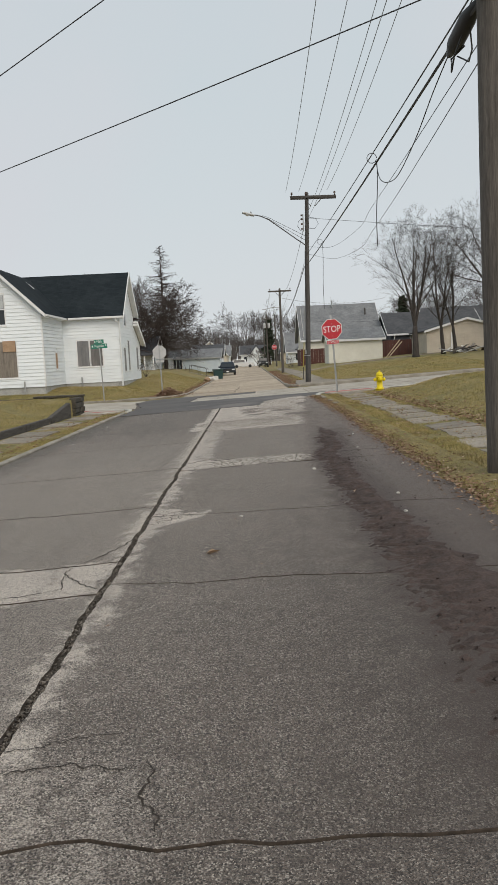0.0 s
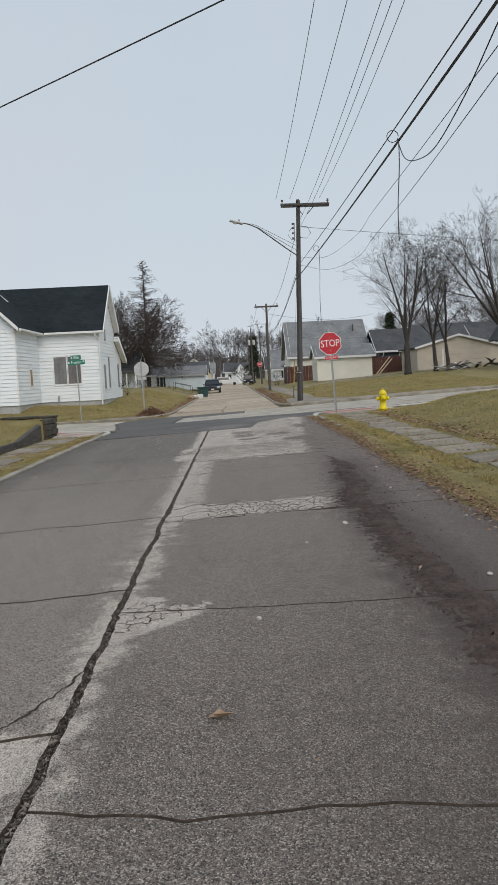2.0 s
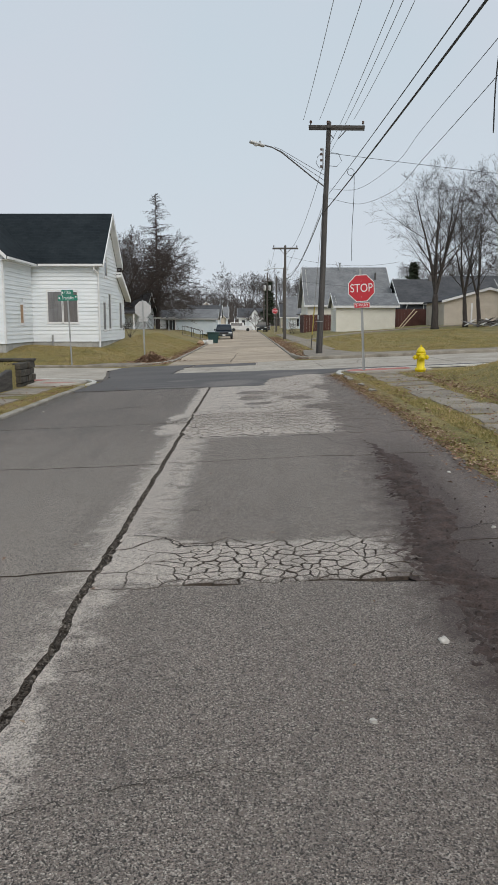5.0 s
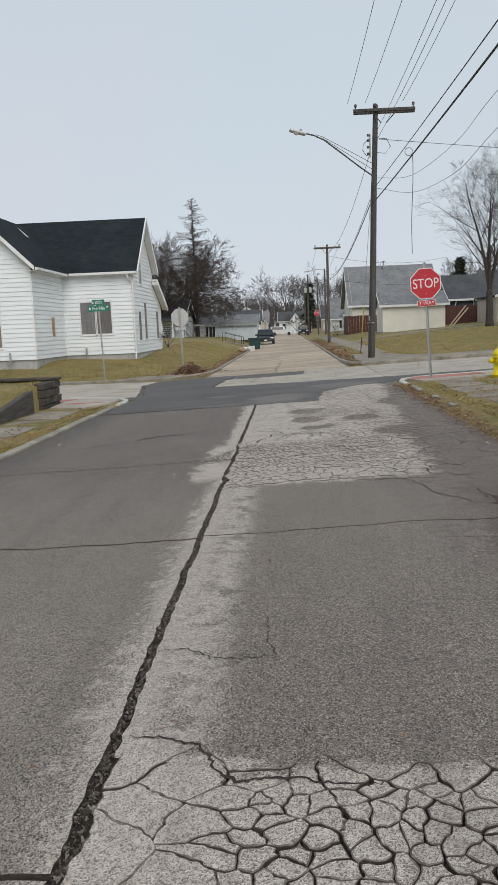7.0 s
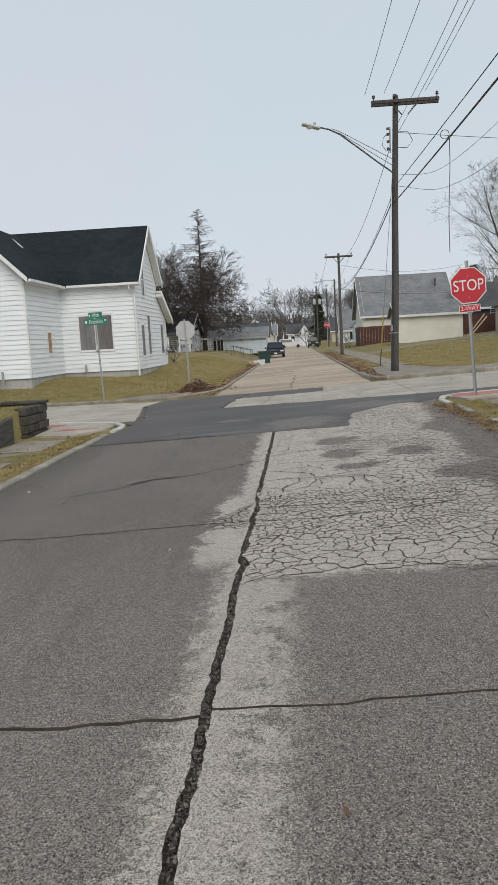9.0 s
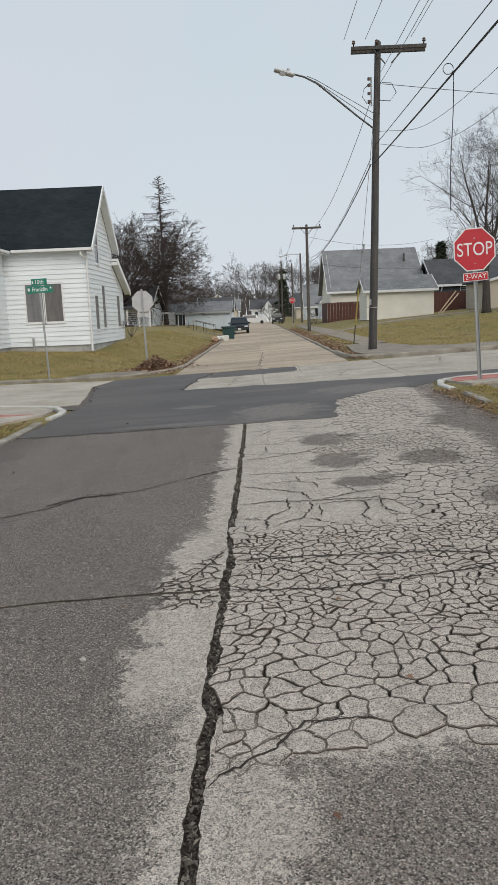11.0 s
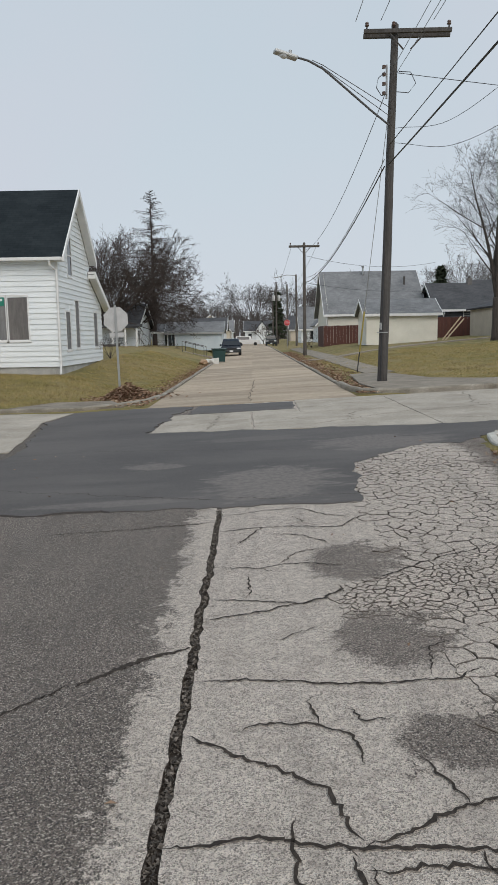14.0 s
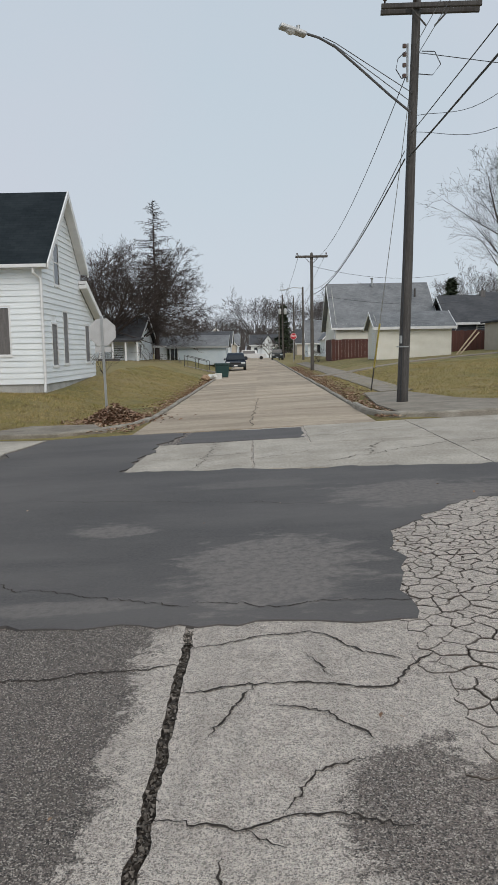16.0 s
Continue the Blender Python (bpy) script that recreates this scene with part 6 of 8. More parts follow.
part("lattice", box(-14.1, -12.2, 85.2, 85.25, 0.5, 1.2), M_POLE_DARK, ph)
window_unit(ph, "y", 88, -1, -13.4, -12.4, 1.1, 2.4, M_GLASS, "dark porch window")
window_unit(ph, "x", -11.2, 1, 89.2, 90.2, 1.2, 2.4, M_GLASS, "dark side window")
gable_building("house", "small white outbuilding beside the pale garage", -11.0, -9.7, 97.5, 103, 0.4, 2.4, 3.2, "x", M_SIDING, M_ROOF_GREY, 0.2)

# street end
end = gable_building("house", "white house with a dark roof closing the street", -2.4, 5.6, 200, 210, 0.0, 3.3, 5.6, "x", M_SIDING, M_ROOF_SLATE, 0.4)
part("front_gable", wall_prism([(0.2, 0.0), (3.2, 0.0), (3.2, 3.3), (1.7, 5.3), (0.2, 3.3)], "y", 198.6, 1.5), M_SIDING, end)
part("roof", quad_bm([(0.0, 200.3, 3.15), (0.0, 198.3, 3.15), (1.7, 198.3, 5.5), (1.7, 202.5, 5.5)], 0.15), M_ROOF_SLATE, end)
part("roof", quad_bm([(3.4, 198.3, 3.15), (3.4, 200.3, 3.15), (1.704, 202.5, 5.5), (1.704, 198.3, 5.5)], 0.15), M_ROOF_SLATE, end)
for x in (-1.6, 4.2):
    window_unit(end, "y", 200, -1, x, x + 0.8, 1.2, 2.5, M_GLASS, "dark window")
gable_building("house", "grey-green roofed house along the far street", 8.0, 16.0, 118, 126, 0.5, 3.4, 7.4, "y", M_SIDING, M_ROOF_GREY, 0.4)
dorm = gable_building("house", "white house with a grey roof along the far street", 6.8, 13, 134, 142, 0.4, 3.0, 6.2, "x", M_SIDING, M_ROOF_GREY, 0.4)
window_unit(dorm, "y", 134, -1, 8.2, 9.1, 1.2, 2.4, M_GLASS, "dark window")
gable_building("house", "small white house with a brown roof", -9.5, -4.6, 128, 136, 0.2, 2.9, 4.6, "x", M_SIDING, M_ROOF_SLATE, 0.4)
gable_building("house", "grey house far along the street", -12.5, -5.0, 168, 178, 0.2, 3.2, 6.2, "y", M_BEIGE, M_ROOF_SLATE, 0.4)
gable_building("house", "white house at the end of the street", -14, -5.5, 205, 214, 0.0, 3.2, 6.0, "x", M_SIDING, M_ROOF_GREY, 0.4)
gable_building("house", "pale house at the end of the street", 8, 17, 190, 200, 0.2, 3.4, 6.4, "x", M_BEIGE, M_ROOF_SLATE, 0.4)
# plain neighbours that close the street behind the walker
gable_building("house", "pale house set back from the street behind", 12, 22, -26, -14, 0.5, 4.0, 7.0, "y", M_SIDING, M_ROOF_SLATE, 0.4)
gable_building("house", "pale house set back from the street behind", -24, -13, -22, -10, 0.1, 4.0, 7.0, "y", M_BEIGE, M_ROOF_DARK, 0.4)


# ---- utility poles and wires ----
def pole_shaft(x, y, z0, top, r0, r1, lean_x=0.0, lean_y=0.0, sides=14):
    pts, rad = [], []
    n = 14
    for i in range(n + 1):
        k = i / n
        wob = 0.02 * noise.noise((x, y, k * 3))
        pts.append((lean_x * k + wob, lean_y * k, -0.3 + (top - z0 + 0.3) * k))
        rad.append(r0 + (r1 - r0) * k)
    pts.append((lean_x, lean_y, top - z0 + 0.06))
    rad.append(r1 * 0.5)
    return tube(pts, rad, sides)


def crossarm_pole(x, y, z0, top, r0, r1, lean, arm, label, material, arm_yaw=0.0, shift=0.0, insul=(-0.95, -0.35, 0.95), sides=14):
    p = empty("utility_pole", x, y, z0)
    tagged(p, label, "utility pole")
    part("shaft", pole_shaft(x, y, z0, top, r0, r1, lean), material, p, smooth=True)
    h = top - z0 - 0.22
    rot = pose(lean, 0, 0, 0, 2.0 if lean else 0, arm_yaw)
    for dz, dy in ((0.0, -r1 - 0.06), (-0.012, r1 + 0.06)):
        bm = box(-arm / 2 + shift, arm / 2 + shift, dy - 0.05, dy + 0.05, h - 0.055 + dz, h + 0.055 + dz, 0.01)
        bm.transform(rot)
        part("crossarm", bm, material, p)
    for s in (-1, 1):
        bm = tube([(0.1 * s, -r1 - 0.1, h - 0.5), (0.48 * s, -r1 - 0.1, h - 0.08)], 0.022, 6)
        bm.transform(rot)
        part("brace", bm, material, p)
    for k in insul:
        bm = lathe([(0.02, 0), (0.02, 0.08), (0.055, 0.09), (0.06, 0.12), (0.03, 0.135), (0.055, 0.15), (0.05, 0.18), (0.02, 0.2)], 10)
        bm.transform(rot @ pose(k * arm / 2 + shift, -r1 - 0.06, h + 0.05))
        part("insulator", bm, M_CERAMIC, p, smooth=True)
    return p


crossarm_pole(3.02, 8.7, 0.12, 10.3, 0.135, 0.1, -0.15, 2.3, "tall weathered grey wooden utility pole in the verge", M_POLE)
main_pole = crossarm_pole(3.32, 41.3, 0.15, 10.2, 0.15, 0.1, 0.28, 2.42, "weathered wooden utility pole with crossarm and street light arm", M_POLE_DARK, -6.0, 0.0, (-0.93, -0.32, 0.93))
crossarm_pole(3.42, 76.5, 0.2, 8.5, 0.14, 0.1, 0.0, 2.3, "plain wooden utility pole with a short crossarm", M_POLE, 0, 0.0, (-0.9, 0.9))


def local(p, x, y, z):
    return (x - p.location.x, y - p.location.y, z - p.location.z)


def on(p, name, pts, r, material, label="", sides=6):
    return part(name, tube([local(p, *q) for q in pts], r, sides), material, p, label)


# street light on the main pole
arm_pts = [(3.45, 41.2, 7.5), (2.9, 41.0, 7.85), (2.2, 40.7, 8.32), (1.5, 40.4, 8.78), (1.1, 40.25, 8.94), (0.72, 40.1, 9.0)]
lamp_arm = on(main_pole, "lamp_arm", arm_pts, 0.03, M_LAMP_ARM, "", 8)
head = bmesh.new()
add_box(head, -0.36, 0.3, -0.11, 0.11, -0.05, 0.05, 0.035)
head.transform(pose(*local(main_pole, 0.5, 40.03, 9.02), 0, 12, 18))
lamp_head = part("lamp_head", head, M_STEEL, main_pole, "grey cobra-head street lamp")
lens = lathe([(0.05, -0.1), (0.1, -0.07), (0.12, -0.045)], 12)
lens.transform(pose(*local(main_pole, 0.42, 40.0, 9.03), 0, 12, 18))
part("lens", lens, M_LAMP_GLASS, lamp_head)
pc = lathe([(0.045, 0), (0.045, 0.09), (0.02, 0.1)], 10)
pc.transform(pose(*local(main_pole, 0.6, 40.07, 9.06)))
part("photocell", pc, M_STEEL, lamp_head)
on(main_pole, "stay_rod", [(3.5, 41.2, 7.95), (1.5, 40.42, 8.88), (1.2, 40.3, 8.97)], 0.01, M_LAMP_ARM)
on(main_pole, "stay_rod", [(3.45, 41.2, 7.75), (1.45, 40.38, 8.84)], 0.01, M_LAMP_ARM)
on(main_pole, "ground_conduit", [(3.25, 41.17, 0.2), (3.3, 41.15, 3), (3.36, 41.15, 6.0), (3.4, 41.16, 7.2)], 0.02, M_WIRE)
on(main_pole, "rack", [(3.36, 41.15, 8.2), (3.36, 41.15, 9.1)], 0.03, M_STEEL)
for zz in (8.3, 8.55, 8.8, 9.0):
    on(main_pole, "spool", [(3.28, 41.13, zz), (3.28, 41.13, zz + 0.08)], 0.05, M_CERAMIC, "", 8)
on(main_pole, "jumper_loop", [(3.3, 41.1, 8.9), (3.1, 41.0, 8.7), (3.05, 41.0, 8.45), (3.2, 41.05, 8.25), (3.36, 41.1, 8.3)], 0.012, M_WIRE)
on(main_pole, "jumper_loop", [(3.7, 41.1, 8.9), (4.0, 41.0, 8.85), (4.15, 41.0, 8.55), (3.95, 41.0, 8.3), (3.6, 41.05, 8.35)], 0.012, M_WIRE)
on(main_pole, "band", [(3.33, 41.3, 1.65), (3.33, 41.3, 1.68)], 0.17, M_STEEL, "", 14)
on(main_pole, "tag", [(3.24, 41.13, 1.75), (3.24, 41.13, 1.95)], 0.035, M_STEEL, "", 6)


def cable(name, a, b, sag, r, material, label, n=18, category="cable", extra=()):
    """A wire hanging between two points."""
    pts = []
    for i in range(n + 1):
        k = i / n
        p = Vector(a).lerp(Vector(b), k)
        pts.append((p.x, p.y, p.z - 4 * sag * k * (1 - k)))
    bm = tube(pts, r, 5)
    for e in extra:
        add_tube(bm, e, r, 5)
    return tagged(mesh_object(name, bm, material), label, category, "overhead wires")


ax0, ay0 = 2.4, 41.35
for k, (x1, z1) in enumerate(((2.0, 10.2), (2.75, 10.2), (3.95, 10.2))):
    x0 = (2.5, 3.2, 4.68)[k]
    cable("power_line", (x0, 41.25, 10.3), (x1, 8.6, z1), 0.55, 0.009, M_WIRE_GREY, "thin grey power line along the street")
    cable("power_line", (x1, 8.6, z1), (x1 - 1, -28, 10.3), 0.6, 0.009, M_WIRE_GREY, "thin grey power line along the street")
for x0, x1 in ((3.55, 2.95), (3.62, 3.05)):
    cable("power_line", (x0, 41.15, 8.85 if x0 > 3.6 else 9.05), (x1, 8.6, 8.5 if x0 > 3.6 else 8.8), 0.5, 0.008, M_WIRE_GREY, "thin grey service line along the street")
cable("telephone_cable", (3.42, 41.13, 6.4), (2.86, 8.55, 5.2), 0.1, 0.02, M_WIRE, "thick black telephone cable along the street")
cable("telephone_cable", (2.86, 8.55, 5.2), (2.2, -28, 5.6), 0.5, 0.02, M_WIRE, "thick black telephone cable along the street")
cable("telephone_cable", (3.45, 41.13, 6.95), (2.9, 8.55, 5.45), 0.08, 0.011, M_WIRE, "thin black telephone cable along the street")
def slack_wire(pts, r, label):
    """A slack wire drawn smoothly through a few points."""
    v = [Vector(p) for p in pts]
    v = [v[0] * 2 - v[1]] + v + [v[-1] * 2 - v[-2]]
    line = []
    for a, b, c, d in zip(v, v[1:], v[2:], v[3:]):
        for i in range(8):
            k = i / 8
            line.append(0.5 * (2 * b + (c - a) * k + (2 * a - 5 * b + 4 * c - d) * k * k + (3 * b - a - 3 * c + d) * k ** 3))
    line.append(v[-2])
    return tagged(mesh_object("service_drop", tube([tuple(p) for p in line], r, 5), M_WIRE), label, "cable", "overhead wires")


slack_wire([(3.0, 8.65, 5.0), (4.0, 19, 5.95), (4.95, 29, 6.9), (5.5, 35.5, 7.35), (4.7, 39.3, 7.1), (3.62, 41.15, 7.4)], 0.007, "slack black service wire swinging out beside the street")
slack_wire([(3.05, 8.65, 4.9), (4.05, 19, 5.45), (5.0, 29, 6.1), (5.6, 36.0, 6.5), (4.8, 39.4, 6.5), (3.62, 41.15, 7.0)], 0.007, "slack black service wire swinging out beside the street")
slack_wire([(2.97, 16.0, 5.42), (2.9, 15.2, 4.9), (2.88, 14.3, 4.62), (2.88, 13.3, 4.52), (2.9, 12.0, 4.75), (2.95, 10.9, 5.15), (3.02, 8.8, 5.7)], 0.008, "slack black service wire hanging in a loop")
cable("service_drop", (2.95, 8.6, 5.45), (-14, 20, 4.05), 0.08, 0.008, M_WIRE, "black service wire crossing above the street")
cable("service_drop", (2.95, 8.5, 7.8), (-14, 18, 2.8), 0.05, 0.008, M_WIRE, "black service wire crossing above the street")
cable("service_drop", (3.65, 41.2, 8.9), (40, 46, 6.6), 0.25, 0.010, M_WIRE, "black service wire strung along the cross street")
cable("power_line", (3.4, 41.35, 8.5), (3.45, 76.4, 8.0), 1.0, 0.011, M_WIRE, "black service wire to the next pole")
cable("telephone_cable", (3.35, 41.35, 6.4), (3.45, 76.4, 5.6), 0.7, 0.02, M_WIRE, "black telephone cable to the next pole")
cable("telephone_cable", (3.35, 41.35, 6.6), (3.45, 76.4, 6.0), 0.9, 0.012, M_WIRE_GREY, "grey telephone wire to the next pole")
cable("power_line", (2.5, 76.4, 8.4), (2.6, 150, 9.8), 1.4, 0.012, M_WIRE_GREY, "thin grey power line along the far street")
cable("power_line", (4.4, 76.4, 8.4), (4.6, 150, 9.8), 1.4, 0.012, M_WIRE_GREY, "thin grey power line along the far street")
cable("telephone_cable", (3.45, 76.6, 5.8), (3.6, 150, 6.0), 1.0, 0.02, M_WIRE, "black telephone cable along the far street")
cable("service_drop", (3.45, 76.4, 7.6), (16, 88, 8.0), 0.6, 0.012, M_WIRE, "black service wire to a house roof")
cable("service_drop", (3.45, 76.4, 5.6), (19, 90, 5.8), 0.5, 0.012, M_WIRE, "black service wire to a house wall")

# splice case and slack on the cable by the near pole
sp = bmesh.new()
add_tube(sp, [(2.9, 8.9, 5.28), (2.88, 9.2, 5.24), (2.87, 9.7, 5.17), (2.86, 9.95, 5.13)], [0.04, 0.1, 0.1, 0.035], 10)
splice = tagged(mesh_object("splice_case", sp, M_WIRE, True), "black splice case hanging on the telephone cable", "splice case")
part("slack_loop", tube([(2.88, 9.3, 5.2), (2.8, 9.5, 4.95), (2.82, 9.7, 4.85), (2.86, 9.85, 5.05), (2.95, 9.6, 5.1)], 0.012, 5), M_WIRE, splice)
part("slack_loop", tube([(2.9, 9.2, 5.15), (2.98, 9.4, 4.98), (3.0, 9.6, 4.92), (2.92, 9.8, 5.06)], 0.01, 5), M_WIRE, splice)
# hanging loose ends
for hx, hy, hz, ln, nm in ((3.23, 30.0, 5.92, 2.5, "loose black wire end hanging from the cable"), (2.99, 16.0, 5.43, 1.66, "loose black wire end hanging from the cable")):
    pts = [(hx + 0.012 * math.sin(i * 0.7), hy + 0.02 * i, hz - ln * i / 10) for i in range(11)]
    hw = bmesh.new()
    add_tube(hw, pts, 0.009, 5)
    add_tube(hw, [(hx - 0.1 + 0.1 * math.cos(a * 0.6), hy, hz + 0.05 + 0.1 * math.sin(a * 0.6)) for a in range(11)], 0.008, 5)
    tagged(mesh_object("hanging_wire", hw, M_WIRE), nm, "wire", "overhead wires")

# guy wire with its yellow guard
guy = tagged(mesh_object("guy_wire", tube([(3.52, 48.2, land(3.52, 48.2)), (3.55, 41.45, 8.6)], 0.009, 6), M_STEEL), "steel guy wire with a faded yellow plastic guard", "guy wire")
def guy_at(k):
    return Vector((3.52, 48.2, land(3.52, 48.2))).lerp(Vector((3.55, 41.45, 8.6)), k)
part("guard", tube([guy_at(0.1), guy_at(0.27)], 0.03, 8), M_GUARD, guy, "faded yellow guard")
part("anchor_rod", tube([guy_at(0.0), guy_at(0.1)], 0.022, 6), M_POLE_DARK, guy)


def plain_pole(x, y, top, r, label, tilt=0.0):
    z0 = land(x, y)
    p = empty("utility_pole", x, y, z0)
    tagged(p, label, "utility pole")
    part("shaft", pole_shaft(x, y, z0, top, r, r * 0.75, tilt, sides=10), M_POLE, p, smooth=True)
    return p


pp = plain_pole(3.6, 150, 10.9, 0.16, "far wooden pole with grey transformers")
for dx in (-0.45, 0.45):
    bm = lathe([(0.2, 0), (0.24, 0.04), (0.24, 0.85), (0.15, 0.95)], 12)
    bm.transform(pose(dx, -0.25, 7.6))
    part("transformer", bm, M_SIGN_BACK, pp, "grey transformer can", True)
part("crossarm", box(-1.1, 1.1, -0.2, -0.08, 9.2, 9.35), M_POLE, pp)
p3 = plain_pole(5.25, 119, 9.6, 0.15, "far wooden pole with a street light arm")
part("lamp_arm", tube([(0, 0, 9.1), (-1.2, 0, 9.2), (-2.4, 0, 8.95)], 0.05, 6), M_STEEL, p3)
part("lamp_head", box(-2.9, -2.3, -0.12, 0.12, 8.85, 8.98, 0.03), M_STEEL, p3)
plain_pole(4.7, 133, 9.3, 0.15, "far plain wooden utility pole")
plain_pole(3.0, 150.5, 7.5, 0.14, "far short wooden pole")
plain_pole(-6.0, 140, 6.0, 0.13, "far thin wooden pole by the houses")
plain_pole(-8.2, 160, 7.0, 0.13, "far thin wooden pole by the houses")


# ---- signs ----
def octagon(r, t):
    bm = bmesh.new()
    rows = []
    for y in (-t / 2, t / 2):
        rows.append([bm.verts.new((r * math.cos(radians(22.5 + 45 * k)), y, r * math.sin(radians(22.5 + 45 * k)))) for k in range(8)])
    bm.faces.new(rows[0])
    bm.faces.new(rows[1][::-1])
    for k in range(8):
        j = (k + 1) % 8
        bm.faces.new((rows[0][k], rows[1][k], rows[1][j], rows[0][j]))
    bmesh.ops.recalc_face_normals(bm, faces=bm.faces)
    return bm


def u_post(h, lean=0.0):
    bm = bmesh.new()
    for x0, x1, y0, y1 in ((-0.03, 0.03, 0.012, 0.018), (-0.034, -0.028, -0.018, 0.012), (0.028, 0.034, -0.018, 0.012)):
        add_box(bm, x0, x1, y0, y1, -0.3, h)
    return bm


def stop_sign(x, y, z0, yaw, post_h, centre, tilt, label, plaque=True, two_way=True):
    s = empty("stop_sign", x, y, z0)
    s.matrix_world = pose(x, y, z0, 0, tilt, yaw)
    tagged(s, label, "stop sign")
    part("post", u_post(post_h), M_STEEL, s, "grey steel post")
    R = 0.762 / 2 / math.cos(radians(22.5))
    white = octagon(R, 0.004)
    white.transform(pose(0, -0.028, centre))
    plate = part("sign_plate", white, M_WHITE, s)
    red = octagon(R - 0.022, 0.003)
    red.transform(pose(0, -0.0325, centre))
    part("red_field", red, M_RED, plate)
    back = octagon(R - 0.004, 0.002)
    back.transform(pose(0, -0.0245, centre))
    part("sign_back", back, M_SIGN_BACK, plate, "bare grey aluminium back")
    text_mesh("lettering", "STOP", 0.335, M_WHITE, plate, pose(0, -0.0365, centre - 0.005, 90, 0, 0) @ Matrix.Diagonal((0.82, 1, 1, 1)), 0.001, "white letters")
    if plaque:
        pz = centre - R - 0.075
        pl = part("plaque", box(-0.23, 0.23, -0.03, -0.026, pz - 0.075, pz + 0.075), M_WHITE if two_way else M_SIGN_BACK, s)
        if two_way:
            part("red_field", box(-0.22, 0.22, -0.033, -0.0305, pz - 0.065, pz + 0.065), M_RED, pl)
            text_mesh("lettering", "2-WAY", 0.125, M_WHITE, pl, pose(0, -0.0355, pz, 90, 0, 0), 0.001, "white letters")
    for bz in (centre + 0.2, centre - 0.25):
        part("bolt", tube([(0, -0.04, bz), (0, -0.034, bz)], 0.012, 6), M_STEEL, s)
    return s


stop_sign(3.5, 29.0, 0.15, 2, 2.95, 2.42, -3.2, "red stop sign with a two-way plaque on a leaning steel post")
stop_sign(-4.84, 43.0, land(-4.84, 43.0), 180, 2.88, 2.43, 1.2, "bare grey back of a stop sign on a steel post", True, False)
stop_sign(3.9, 116.5, land(3.9, 116.5), 0, 3.6, 3.2, 0, "small red stop sign far along the street", False)


def street_name_sign(x, y):
    z0 = land(x, y)
    s = empty("street_sign", x, y, z0)
    s.matrix_world = pose(x, y, z0, 0, -1.5, 4)
    tagged(s, "green street name sign on a thin grey post", "street sign")
    part("post", tube([(0, 0, -0.3), (0, 0, 2.5 - z0)], 0.03, 8), M_STEEL, s)
    zt = 2.62 - z0
    b1 = part("name_blade", box(-0.4, 0.4, -0.006, 0.006, zt - 0.12, zt + 0.1, 0.002), M_GREEN, s, "green blade with white lettering")
    text_mesh("lettering", "Franklin", 0.19, M_WHITE, b1, pose(0, -0.009, zt - 0.01, 90, 0, 0) @ Matrix.Diagonal((0.8, 1, 1, 1)), 0.001)
    part("small_lettering", box(-0.37, -0.31, -0.01, -0.006, zt - 0.05, zt + 0.04), M_WHITE, b1)
    part("small_lettering", box(0.31, 0.36, -0.01, -0.006, zt, zt + 0.06), M_WHITE, b1)
    b2 = part("name_blade", box(-0.24, 0.24, -0.006, 0.006, zt + 0.12, zt + 0.32, 0.002), M_GREEN, s, "green blade with white lettering")
    text_mesh("lettering", "10th", 0.18, M_WHITE, b2, pose(0, -0.009, zt + 0.22, 90, 0, 0) @ Matrix.Diagonal((0.85, 1, 1, 1)), 0.001)
    part("small_lettering", box(-0.22, -0.18, -0.01, -0.006, zt + 0.17, zt + 0.25), M_WHITE, b2)
    part("bracket", box(-0.03, 0.03, -0.03, 0.03, zt - 0.18, zt - 0.11), M_STEEL, s)


street_name_sign(-7.3, 38.55)


# ---- fire hydrant ----
def hydrant(x, y):
    z0 = land(x, y)
    h = empty("fire_hydrant", x, y, z0)
    tagged(h, "bright yellow fire hydrant standing at the walk", "fire hydrant")
    part("barrel", lathe([(0.15, -0.1), (0.15, 0.04), (0.16, 0.045), (0.16, 0.08), (0.115, 0.09), (0.105, 0.46), (0.14, 0.47), (0.14, 0.52), (0.12, 0.53)], 22), M_YELLOW, h, smooth=True)
    bon = part("bonnet", lathe([(0.135, 0.53), (0.125, 0.58), (0.1, 0.64), (0.06, 0.68), (0.03, 0.69)], 22), M_YELLOW, h, smooth=True)
    part("nut", lathe([(0.03, 0.69), (0.028, 0.74), (0.02, 0.745)], 5), M_YELLOW, bon)
    for a, r, ln in ((0, 0.05, 0.2), (180, 0.05, 0.2), (-90, 0.07, 0.19)):
        bm = lathe([(r, 0.08), (r, ln - 0.06), (r * 1.3, ln - 0.055), (r * 1.3, ln), (r * 0.5, ln + 0.005), (r * 0.4, ln + 0.035)], 14)
        bm.transform(pose(0, 0, 0.4, 0, 0, a) @ pose(0, 0, 0, 0, 90, 0))
        part("nozzle_cap", bm, M_YELLOW, h, smooth=True)
    for k in range(6):
        a = radians(60 * k)
        part("bolt", tube([(0.145 * math.cos(a), 0.145 * math.sin(a), 0.08), (0.145 * math.cos(a), 0.145 * math.sin(a), 0.11)], 0.014, 6), M_YELLOW, h)


hydrant(5.0, 28.3)


